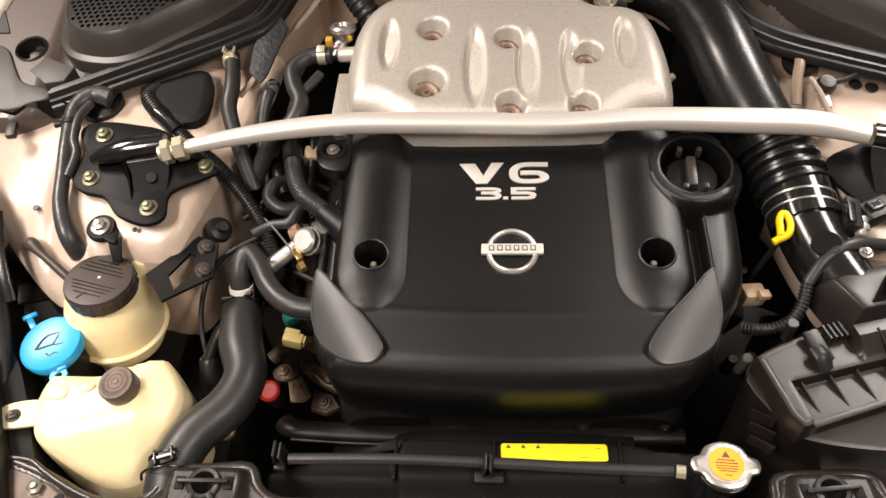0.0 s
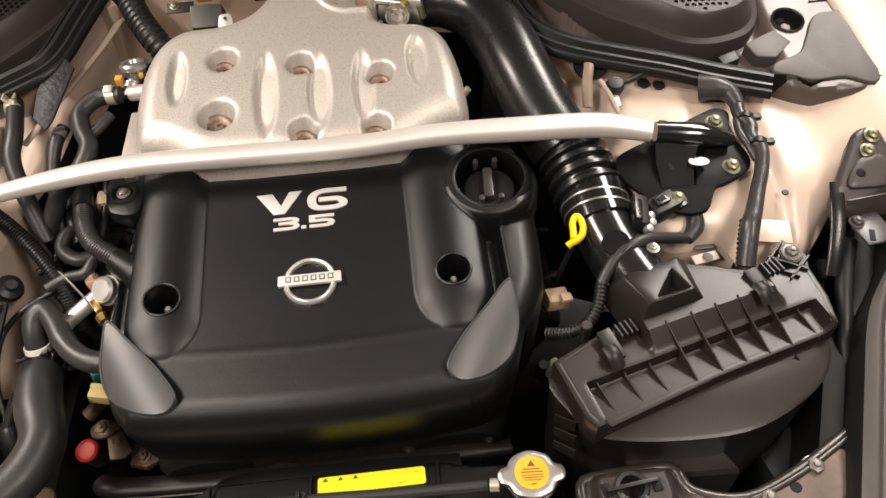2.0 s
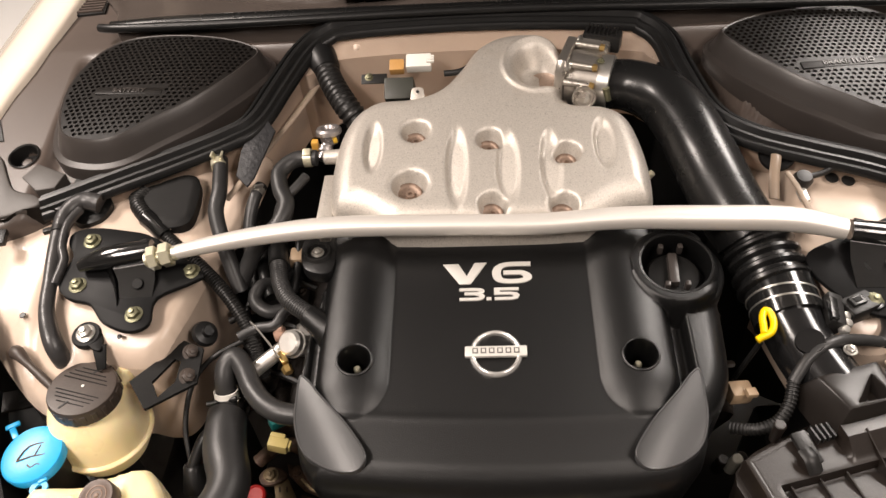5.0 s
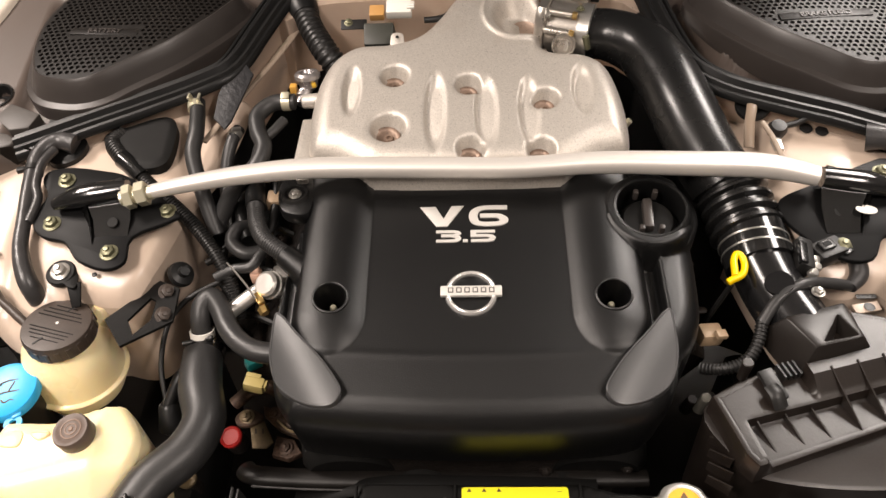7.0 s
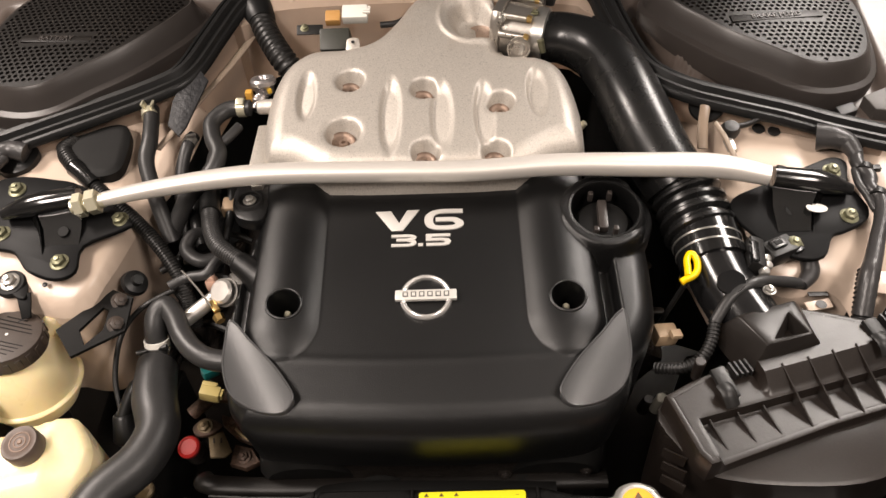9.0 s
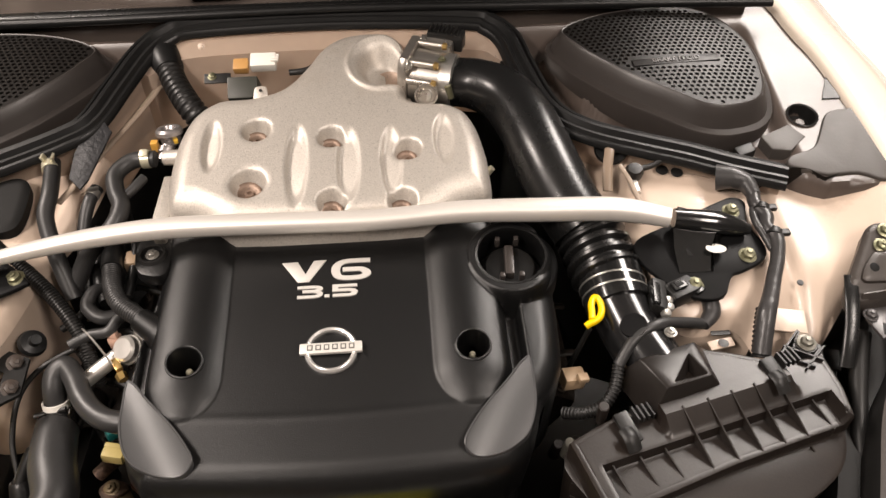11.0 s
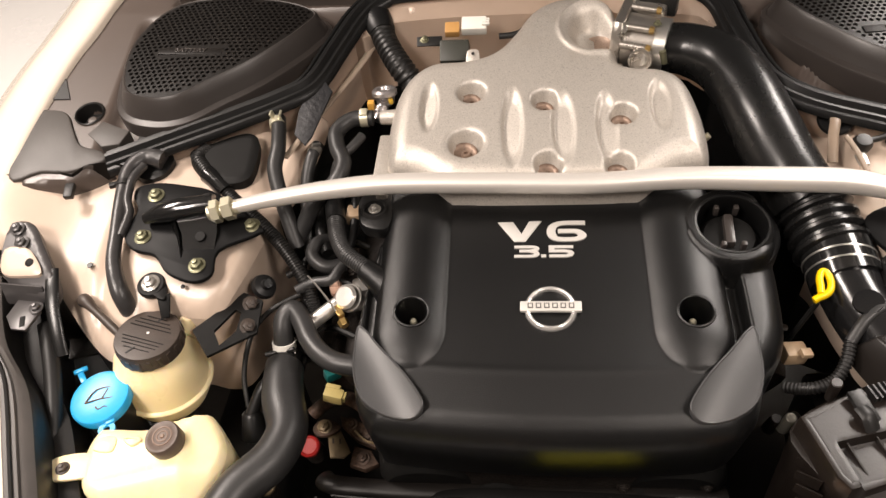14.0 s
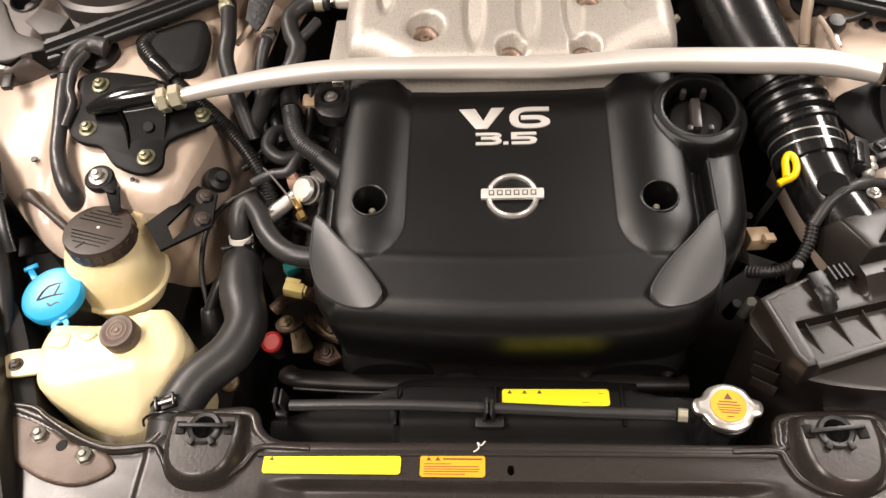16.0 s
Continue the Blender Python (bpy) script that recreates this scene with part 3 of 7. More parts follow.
DIMPLES = [(-0.092, 0.296, 0.0190), (0.0, 0.280, 0.0180), (0.094, 0.255, 0.0180), (-0.097, 0.214, 0.0230), (0.002, 0.182, 0.0190), (0.084, 0.179, 0.0185)]
FLUTES = [(-0.144, 0.272, 0.0125, 0.042), (-0.040, 0.238, 0.0150, 0.066), (0.022, 0.236, 0.0160, 0.060), (0.074, 0.236, 0.0145, 0.058), (0.140, 0.268, 0.0140, 0.042)]


def plenum_height(x, y, d):
    z = 0.8615 + 0.195 * (y - 0.2) - rim_round(d, 0.030) * 1.15
    for cx, cy, rx, ry in FLUTES:
        u = (x - cx) / rx
        q = np.sqrt(u * u + ((y - cy) / ry) ** 2)
        z = z - 0.0100 * ss(1.05, 0.60, q) * (0.60 - 0.45 * np.clip(u, -1, 1))
    for cx, cy, r in DIMPLES:
        q = np.hypot(x - cx, y - cy) / r
        z = z - 0.019 * ss(1.0, 0.60, q) - 0.0010 * ss(1.25, 0.95, q)
    # dished snail below the throttle
    q = np.hypot((x - 0.066) / 0.040, (y - 0.405) / 0.044)
    z = z - 0.036 * ss(1.0, 0.42, q) * (0.45 + 0.55 * np.clip((x - 0.03) / 0.05, 0, 1)) + 0.0035 * np.exp(-(((q - 1.10) / 0.08) ** 2)) * ss(0.0, 0.012, d)
    z = z - 0.018 * ss(0.175, 0.15, y)
    return z


part("body", field(PLENUM_LINE, 0.0021, plenum_height, 0.07), ALLOY, plenum, "", 50)

# ---- strut brace ----
brace = thing("strut_brace", (0, 0.15, 0.79), "brushed alloy strut brace with black tower brackets", "strut brace")
part("bar", tube([(-0.372, 0.131, 0.840), (-0.33, 0.139, 0.844), (-0.26, 0.150, 0.848), (-0.179, 0.157, 0.850), (-0.06, 0.155, 0.850), (0.05, 0.152, 0.850), (0.15, 0.158, 0.850), (0.25, 0.156, 0.848), (0.335, 0.152, 0.846), (0.392, 0.139, 0.841)],
                 [0.0080, 0.0095, 0.0112, 0.0122, 0.0122, 0.0122, 0.0128, 0.0140, 0.0142, 0.0118], 36, 6, (1.0, 0.90), square=0.80), BARMET, brace, "brushed alloy bar")

# ---- intake duct ----
duct = thing("intake_duct", (0.28, 0.2, 0.75), "glossy black intake duct with bellows", "air duct")
part("pipe", tube([(0.155, 0.394, 0.872), (0.190, 0.388, 0.872), (0.226, 0.360, 0.869), (0.248, 0.312, 0.862), (0.263, 0.255, 0.848), (0.283, 0.195, 0.824), (0.300, 0.165, 0.808)], [0.032, 0.034, 0.037, 0.039, 0.040, 0.040, 0.040], 28, 8), SATIN, duct, "glossy black pipe")
part("bellows", tube([(0.298, 0.180, 0.813), (0.310, 0.145, 0.798), (0.319, 0.100, 0.786)], 0.0425, 32, 8, ribs=(0.0155, 0.006)), SATIN, duct, "ribbed rubber bellows")
part("sleeve", tube([(0.320, 0.110, 0.788), (0.322, 0.082, 0.784), (0.324, 0.058, 0.780)], 0.0385, 32, 6), GLOSS, duct)
part("flow_meter", tube([(0.324, 0.060, 0.780), (0.332, 0.025, 0.774), (0.346, -0.015, 0.768), (0.352, -0.028, 0.766)], [0.0345, 0.034, 0.034, 0.034], 36, 6), METER, duct, "glossy black air meter tube")

# ---- cowl trays ----
def tray_height(x, y, d):
    return 0.795 + 0.2 * y - 0.10 * np.maximum(y - 0.50, 0) - 0.016 * ss(0.590, 0.572, np.abs(x)) * ss(0.49, 0.46, y) - rim_round(d, 0.008) - 0.032 * ss(0.046, 0.034, d) * ss(0.545, 0.52, np.abs(x)) * ss(0.25, 0.28, y) * ss(0.495, 0.475, y)


TRAY_L = [(-0.700, 0.200), (-0.672, 0.185), (-0.610, 0.190), (-0.556, 0.222), (-0.478, 0.254), (-0.410, 0.283), (-0.342, 0.313), (-0.306, 0.345), (-0.280, 0.402), (-0.252, 0.458), (-0.230, 0.500), (-0.40, 0.512), (-0.50, 0.516), (-0.545, 0.580), (-0.585, 0.72), (-0.625, 0.72), (-0.650, 0.58), (-0.680, 0.50), (-0.705, 0.40)]
TRAYS = {}
for side in (-1, 1):
    line = TRAY_L if side < 0 else mirror(TRAY_L)
    TRAYS[side] = thing("cowl_tray", (side * 0.5, 0.35, 0.84), "brown-grey plastic cowl tray beside the bulkhead", "cowl tray", group="cowl trays")
    part("panel", field(line, 0.005, tray_height, 0.03, [ring(side * 0.613, 0.303, 0.019, 0.019, 24)]), TRAY, TRAYS[side])

# ---- bonnet seal ----
seal = thing("bonnet_seal", (0, 0.5, 0.86), "black rubber bonnet seal round the back of the bay", "rubber seal")


def sweep(line, profile):
    """A strip along a line: rows of (sideways, upward) offsets, sideways to the left of the way."""
    bm = bmesh.new()
    rows = []
    for i, p in enumerate(line):
        t = line[min(i + 1, len(line) - 1)] - line[max(i - 1, 0)]
        n = Vector((-t.y, t.x, 0)).normalized()
        rows.append([bm.verts.new(p + n * u + Vector((0, 0, w))) for u, w in profile])
    for a, b in zip(rows, rows[1:]):
        for k in range(len(profile) - 1):
            bm.faces.new((a[k], a[k + 1], b[k + 1], b[k]))
    bm.faces.new(rows[0])
    bm.faces.new(rows[-1][::-1])
    return bm


part("strip", sweep(seal_line, [(0.016, -0.012), (0.0155, -0.001), (0.0135, 0.002), (0.011, 0.001), (0.0095, -0.003), (0.0075, -0.003), (0.005, 0.004), (0.001, 0.0075), (-0.003, 0.0065), (-0.0065, 0.000), (-0.0085, -0.001), (-0.0105, 0.002), (-0.0135, 0.0015), (-0.0155, -0.003), (-0.019, -0.004), (-0.0205, -0.006), (-0.0218, -0.009), (-0.0220, -0.013), (0.0, -0.020)]), RUBBER, seal, "", 28)
part("cross_bulb", tube([(-0.560, 0.520, 0.918), (-0.51, 0.508, 0.922), (-0.3, 0.504, 0.925), (0, 0.509, 0.926), (0.25, 0.500, 0.925), (0.435, 0.492, 0.925), (0.62, 0.480, 0.925)], 0.0065, 12, 4), RUBBER, seal)


# ---- open bonnet, unseen, added to block light above the bay ----
bonnet = thing("bonnet", (0, 0.85, 0.96), "unseen raised car bonnet, sized and tilted to shade the bay", "bonnet")
part("skin", box((0, 0.615, 1.386), (1.18, 0.94, 0.03), 0.01, (-60, 0, 0)), BODY, bonnet, "cream painted bonnet skin")
part("liner", box((0, 0.593, 1.373), (1.08, 0.86, 0.02), 0.008, (-60, 0, 0)), BLACK, bonnet, "black liner added to darken what the cover reflects")


# ---- perforated covers over the trays ----
def collar(outline, rows):
    """A wall round a closed outline: rows of (outward offset, height function or number)."""
    p = [Vector((v[0], v[1], 0)) for v in outline]
    area = sum(a.x * b.y - b.x * a.y for a, b in zip(p, p[1:] + p[:1]))
    s = 1 if area > 0 else -1
    k = len(p)
    out = []
    for i in range(k):
        t = (p[(i + 1) % k] - p[i - 1]).normalized()
        out.append(Vector((t.y, -t.x, 0)) * s)
    bm = bmesh.new()
    loops = []
    for off, z in rows:
        loop = []
        for v, n in zip(p, out):
            q = v + n * off
            loop.append(bm.verts.new((q.x, q.y, z(q.x, q.y) if callable(z) else z)))
        loops.append(loop)
    for a, b in zip(loops, loops[1:]):
        for i in range(k):
            bm.faces.new((a[i], a[(i + 1) % k], b[(i + 1) % k], b[i]))
    return bm, loops


def loft(outline, rows, top=True, bottom=False):
    bm, loops = collar(outline, rows)
    if bottom:
        bm.faces.new(loops[0])
    if top:
        bm.faces.new(loops[-1])
    return bm


def perforated(outline, pitch, hole, z, margin=0.010, gap=None):
    """A sheet pierced by staggered round holes; gap: a box (x0, y0, x1, y1) left solid."""
    p = np.array([(v[0], v[1]) for v in outline])
    lo, hi = p.min(0), p.max(0)
    verts, faces = [], []
    rows = int((hi[1] - lo[1]) / (pitch * 0.87)) + 3
    cols = int((hi[0] - lo[0]) / pitch) + 3
    hy, hx = pitch * 0.435, pitch * 0.5
    cx = np.array([[lo[0] + (i - 1 + 0.5 * (j % 2)) * pitch for i in range(cols)] for j in range(rows)])
    cy = np.array([[lo[1] + (j - 1) * pitch * 0.87 for i in range(cols)] for j in range(rows)])
    d = near_edge(outline, cx, cy)[0]
    for j in range(rows):
        for i in range(cols):
            if d[j, i] < -pitch * 0.7:
                continue
            x, y = cx[j, i], cy[j, i]
            square = [(x + u * hx, y + v * hy) for u, v in ((1, 0), (1, 1), (0, 1), (-1, 1), (-1, 0), (-1, -1), (0, -1), (1, -1))]
            solid = d[j, i] < margin or (gap and gap[0] < x < gap[2] and gap[1] < y < gap[3])
            base = len(verts)
            if solid:
                four = [square[1], square[3], square[5], square[7]]
                qx, qy = np.array([q[0] for q in four]), np.array([q[1] for q in four])
                e, nx, ny = near_edge(outline, qx, qy)
                if e.max() <= 0:
                    continue
                four = [(nx[k], ny[k]) if e[k] < 0 else four[k] for k in range(4)]
                verts += [(q[0], q[1], z(q[0], q[1])) for q in four]
                faces.append((base, base + 1, base + 2, base + 3))
            else:
                circle = [(x + hole * math.cos(k * math.pi / 4), y + hole * math.sin(k * math.pi / 4)) for k in range(8)]
                verts += [(q[0], q[1], z(q[0], q[1])) for q in square] + [(q[0], q[1], z(q[0], q[1])) for q in circle] + [(q[0], q[1], z(q[0], q[1]) - 0.003) for q in circle]
                for k in range(8):
                    m = (k + 1) % 8
                    faces.append((base + k, base + m, base + 8 + m, base + 8 + k))
                    faces.append((base + 8 + k, base + 8 + m, base + 16 + m, base + 16 + k))
    me = bpy.data.meshes.new("tmp")
    me.from_pydata(verts, [], faces)
    bm = bmesh.new()
    bm.from_mesh(me)
    bpy.data.meshes.remove(me)
    bmesh.ops.remove_doubles(bm, verts=bm.verts, dist=1e-5)
    return bm


def grille_z(x, y):
    return 0.856 + 0.13 * y - 0.10 * (abs(x) - 0.44) ** 2 * 4 - 0.5 * (y - 0.38) ** 2


GRILLE = [(v.x, v.y) for v in grow([(0.318, 0.461, 0), (0.373, 0.488, 0), (0.472, 0.499, 0), (0.530, 0.484, 0), (0.562, 0.430, 0), (0.568, 0.372, 0), (0.553, 0.310, 0), (0.514, 0.290, 0), (0.475, 0.292, 0), (0.437, 0.316, 0), (0.390, 0.350, 0), (0.352, 0.391, 0), (0.329, 0.425, 0)], True, 5)]
for side, word in ((1, "BRAKE FLUID"), (-1, "BATTERY")):
    line = GRILLE if side > 0 else mirror(GRILLE)
    lid = thing("cowl_cover", (side * 0.44, 0.37, 0.86), "perforated dark plastic service cover on the cowl tray", "vent cover", group="service covers")
    x0, x1 = (0.396, 0.514) if side > 0 else (-0.522, -0.430)
    part("mesh", perforated(line, 0.0082, 0.0029, grille_z, 0.007, (x0 - 0.004, 0.374 - 0.008, x1 + 0.004, 0.374 + 0.010)), DUSTY, lid, "pierced sheet with small round holes", 25)
    rim, _ = collar(line, [(-0.004, lambda x, y: grille_z(x, y) - 0.0006), (-0.001, lambda x, y: grille_z(x, y) + 0.0008), (0.002, lambda x, y: grille_z(x, y) - 0.002), (0.007, lambda x, y: grille_z(x, y) - 0.014), (0.012, lambda x, y: grille_z(x, y) - 0.025), (0.019, lambda x, y: grille_z(x, y) - 0.027), (0.020, lambda x, y: grille_z(x, y) - 0.029), (0.019, lambda x, y: 0.77 + 0.2 * y)])
    part("frame", rim, SKIRT, lid, "smooth sloping plastic surround", 30)
    mx = (x0 + x1) / 2
    tilt = math.degrees(math.atan(0.13))
    yaw = 4 if side > 0 else -4
    part("name_plate", box((mx, 0.374, grille_z(mx, 0.374) - 0.0009), (x1 - x0, 0.013, 0.003), 0.001, (tilt, 0, yaw)), DUSTY, lid, "raised bar with moulded lettering")
    bar_text(word, 0.0105, (mx, 0.374, grille_z(mx, 0.374) + 0.0009), (tilt, 0, yaw), SKIRT, lid, stretch=1.05)

# fixing wells and folds of the trays
def on_tray(outline, up, thick=0.02, bev=0.0025):
    """A plate lying along the slope of the tray."""
    bm = prism(outline, -thick, 0.0, bev, seg=3)
    for v in bm.verts:
        v.co.z += 0.795 + 0.2 * v.co.y + up
    return bm


for side in (-1, 1):
    tr = TRAYS[side]
    well = part("fastener_well", lathe([(0.0, -0.018), (0.016, -0.018), (0.018, 0.0), (0.0195, 0.0015), (0.021, 0.0005)], pose(side * 0.613, 0.303, 0.857, 11, 0, 0), 28), BLACK, tr, "sunken dark fastener well")
    part("clip", lathe([(0, 0.006), (0.006, 0.005), (0.009, 0.0)], pose(side * 0.613, 0.303, 0.842, 11, 0, 0), 16), CAPBROWN, well)
    part("corner_fold", on_tray([(v.x, v.y) for v in grow([(side * x, y, 0) for x, y in ((0.700, 0.300), (0.668, 0.309), (0.643, 0.301), (0.625, 0.272), (0.607, 0.247), (0.575, 0.236), (0.566, 0.222), (0.585, 0.213), (0.612, 0.203), (0.65, 0.204), (0.69, 0.196))], True, 4)], 0.004, 0.016), FLAPGREY, tr, "separate dusty grey corner flap")
    # Thin black triangle stands in for the dark upright face of a step.
    part("step_triangle", on_tray([(side * x, y) for x, y in ((0.674, 0.380), (0.684, 0.330), (0.650, 0.330))], 0.002, 0.003, 0), BLACK, tr, "flat black triangle in place of the dark face of a step")
    part("facet", on_tray([(side * x, y) for x, y in ((0.590, 0.290), (0.548, 0.272), (0.556, 0.250), (0.580, 0.246), (0.606, 0.268))], 0.0005, 0.02, 0.0015), FLAPGREY, tr, "sloping moulded facet")
    part("retainer", on_tray([(side * x, y) for x, y in ((0.536, 0.270), (0.512, 0.262), (0.516, 0.248), (0.538, 0.256))], -0.006, 0.02, 0.001), BLACK, tr, "black retaining clip")
    top = grow([(side * x, y, 0.799 + 0.2 * y) for x, y in ((0.530, 0.209), (0.556, 0.216), (0.588, 0.213), (0.606, 0.199), (0.634, 0.207), (0.662, 0.206), (0.694, 0.200))], n=5)
    part("lip", ribbon(top, lambda p: (p.x, p.y - 0.002, p.z - 0.024 + 0.006 * math.sin(abs(p.x) * 95)), lambda p: (p.x, p.y, p.z), 0.003), DUSTY, tr, "wavy dark edge")

# ---- cowl top ----
cowl = thing("scuttle_panel", (0, 0.6, 0.90), "dusty grey plastic cowl top below the windscreen with wiper slots", "scuttle panel")


def cowl_height(x, y, d):
    z = 0.908 + 0.06 * (y - 0.515)
    hill = np.exp(-(((x + 0.33) / 0.17) ** 4)) + np.exp(-(((x - 0.36) / 0.12) ** 4))
    arc = np.where(x < 0, 0.572 + 0.055 * ss(-0.22, -0.50, x), 0.530)
    z = z + 0.040 * hill * ss(arc - 0.004, arc + 0.060, y) - 0.004 * np.exp(-(((y - arc) / 0.007) ** 2)) * ss(-0.20, -0.24, x)
    z = z + 0.012 * np.exp(-(((x + 0.08) / 0.05) ** 2)) * ss(0.53, 0.57, y)
    return z + 0.004 * np.exp(-(((d - 0.006) / 0.006) ** 2))


part("panel", field([(-0.535, 0.515), (0.0, 0.518), (0.600, 0.503), (0.562, 0.545), (0.580, 0.62), (0.660, 0.88), (-0.70, 0.88), (-0.640, 0.690), (-0.556, 0.578)], 0.007, cowl_height, 0.03), SCUTTLE, cowl, "", 60)
for (x0, x1, y0, y1, n, zc) in ((-0.215, -0.110, 0.560, 0.600, 16, 0.924), (-0.150, -0.02, 0.522, 0.540, 18, 0.912), (0.085, 0.235, 0.520, 0.565, 26, 0.914), (0.095, 0.235, 0.580, 0.64, 22, 0.922)):
    part("slot_recess", box(((x0 + x1) / 2, (y0 + y1) / 2, zc + 0.002), (x1 - x0, y1 - y0, 0.006), 0.002), DUSTY, cowl, "dark slotted intake")
    for k in range(n):
        u = x0 + (k + 0.5) * (x1 - x0) / n
        part("slat", box((u, (y0 + y1) / 2, zc + 0.0045), (0.0030, (y1 - y0) * 0.94, 0.003)), SCUTTLE, cowl)
part("front_rail", tube([(-0.545, 0.524, 0.918), (-0.4, 0.522, 0.924), (0.0, 0.522, 0.924), (0.25, 0.517, 0.924), (0.47, 0.509, 0.922)], 0.010, 12, 6, (1.0, 0.6)), SATIN, cowl, "glossy black front rail")
vent = thing("tray_vent", (-0.608, 0.615, 0.90), "brown-grey slotted vent on the cowl tray", "vent")
part("recess", box((-0.606, 0.614, 0.9075), (0.046, 0.058, 0.006), 0.001, (6, 0, 6)), BLACK, vent, "dark recess")
for k in range(8):
    part("slat", box((-0.606, 0.589 + 0.007 * k, 0.9085 + 0.0007 * k), (0.044, 0.0032, 0.005), 0, (6, 0, 6)), TRAY, vent)
wiper = thing("wiper_arm", (0.0, 0.55, 0.94), "black wiper arm lying on the cowl top", "wiper arm")
part("arm", tube([(-0.10, 0.66, 0.957), (-0.03, 0.585, 0.955), (0.03, 0.545, 0.950), (0.075, 0.528, 0.945)], [0.012, 0.011, 0.009, 0.006], 10, 5, (1.2, 0.6)), BLACK, wiper)
part("pivot", lathe([(0, 0.016), (0.011, 0.015), (0.014, 0.010), (0.014, 0)], pose(0.055, 0.536, 0.940), 20), GLOSS, wiper)
part("blade", tube([(0.06, 0.55, 0.955), (-0.1, 0.61, 0.962), (-0.24, 0.70, 0.975)], 0.005, 8, 6), RUBBER, wiper)


# ---- engine cover: details ----
def scoop(line):
    def height(x, y):
        z = 0.8045 + 0.25 * y - 0.10 * 0.014 * math.log1p(math.exp((-0.068 - y) / 0.014)) - 0.10 * (abs(x) - 0.17)
        across = (abs(x) - 0.2065) * 0.868 - (y + 0.011) * 0.4956 - 0.005
        return z - 0.0045 + 10.0 * across**2
    rim = tube([(p.x, p.y, height(p.x, p.y) - 0.0004) for p in list(line)[::2] + [line[0]]], 0.0012, 6, 2, caps=False)
    return fan(line, height, 14, 0.05), rim


for line in (GORE_L, GORE_R):
    sheet, rim = scoop([Vector((p[0], p[1], 0)) for p in line])
    dish = part("corner_scoop", sheet, SCOOP_SHEEN, cover, "spoon-shaped black corner scoop, coloured lighter to stand for sheen", 60)
    part("scoop_rim", rim, SCOOP_SHEEN, dish)
def cover_z(x, y):
    return float(cover_base(np.float64(x), np.float64(y), np.float64(0.05)))


for side in (-1, 1):
    x, y = side * 0.150, 0.001
    well = part("bolt_well", lathe([(0.0185, -0.044), (0, -0.044)], pose(x, y, 0.806), 28), MATTE, cover)
    part("well_rim", lathe([(0.0172, -0.002), (0.0174, 0.0010), (0.0184, 0.0016), (0.0196, 0.0010), (0.0200, -0.001)], pose(x, y, cover_z(x, y), 8, -side * 4, 0), 40), COVER, cover)
    part("well_bolt", lathe([(0, 0.018), (0.0026, 0.018), (0.0040, 0.0160), (0.0042, 0.002), (0.0075, 0.001), (0.0075, -0.003)], pose(x, y + 0.003, 0.767), 14), PALEZINC, well, "small bright bolt")
part("filler_rim", lathe([(0.0375, -0.034), (0.0375, -0.004), (0.0385, -0.0015), (0.0410, -0.001), (0.0445, -0.004), (0.0462, -0.010), (0.0480, -0.0145), (0.0530, -0.0165), (0.0560, -0.021), (0.0570, -0.045)], pose(0.204, 0.112, 0.8245, 8, 0, 0), 64), COVER, cover, "smooth raised rim of the filler well", 50)
part("well_floor", lathe([(0.0372, -0.024), (0.030, -0.026), (0, -0.026)], pose(0.204, 0.112, 0.8165), 36), MATTE, cover)
oilcap = thing("oil_filler_cap", (0.204, 0.112, 0.79), "black plastic oil filler cap with a raised grip", "oil cap")
part("disc", lathe([(0.031, 0), (0.031, 0.008), (0.028, 0.011), (0, 0.011)], pose(0.204, 0.112, 0.793, 6, 0, 0), 36), MATTE, oilcap)
part("grip", box((0.203, 0.114, 0.808), (0.011, 0.042, 0.012), 0.003, (6, 0, -4)), SKIRT, oilcap, "upright grip bar")
for dx, dy in ((-0.011, 0.026), (0.011, 0.026), (-0.011, -0.026), (0.011, -0.026)):
    part("grip_horn", box((0.203 + dx, 0.114 + dy, 0.813 + 0.1 * dy), (0.006, 0.007, 0.013), 0.002, (6, 0, -4)), SKIRT, oilcap)
slope = math.degrees(math.atan(0.14))


def cz(y, up=0.0):
    return 0.792 + 0.14 * y + up


def stroke(points, x0, y0, w, h, half_x, half_y, up, name="engine_lettering"):
    """A flat raised letter: a band along a line in a box of w by h, its corners mitred."""
    p = [Vector((x0 + u * w, y0 + v * h)) for u, v in points]
    left, right = [], []
    for i, q in enumerate(p):
        a = (q - p[i - 1]).normalized() if i else (p[1] - q).normalized()
        b = (p[i + 1] - q).normalized() if i < len(p) - 1 else a
        n = Vector((-(a.y + b.y), a.x + b.x)).normalized()
        grow_ = 1 / max(0.6, n.dot(Vector((-a.y, a.x))))
        off = Vector((n.x * half_x, n.y * half_y)) * grow_
        left.append(q + off)
        right.append(q - off)
    bm = bmesh.new()
    rows = [[bm.verts.new((v.x, v.y, cz(v.y, up_))) for v, up_ in ((l, -0.001), (l, up), (r, up), (r, -0.001))] for l, r in zip(left, right)]
    for a, b in zip(rows, rows[1:]):
        for k in range(3):
            bm.faces.new((a[k], a[k + 1], b[k + 1], b[k]))
    bm.faces.new(rows[0])
    bm.faces.new(rows[-1][::-1])
    return part(name, bm, LETTER, cover, "", 30)


def soft(points):
    return [(v.x, v.y) for v in grow([(u, v, 0) for u, v in points], n=4)]


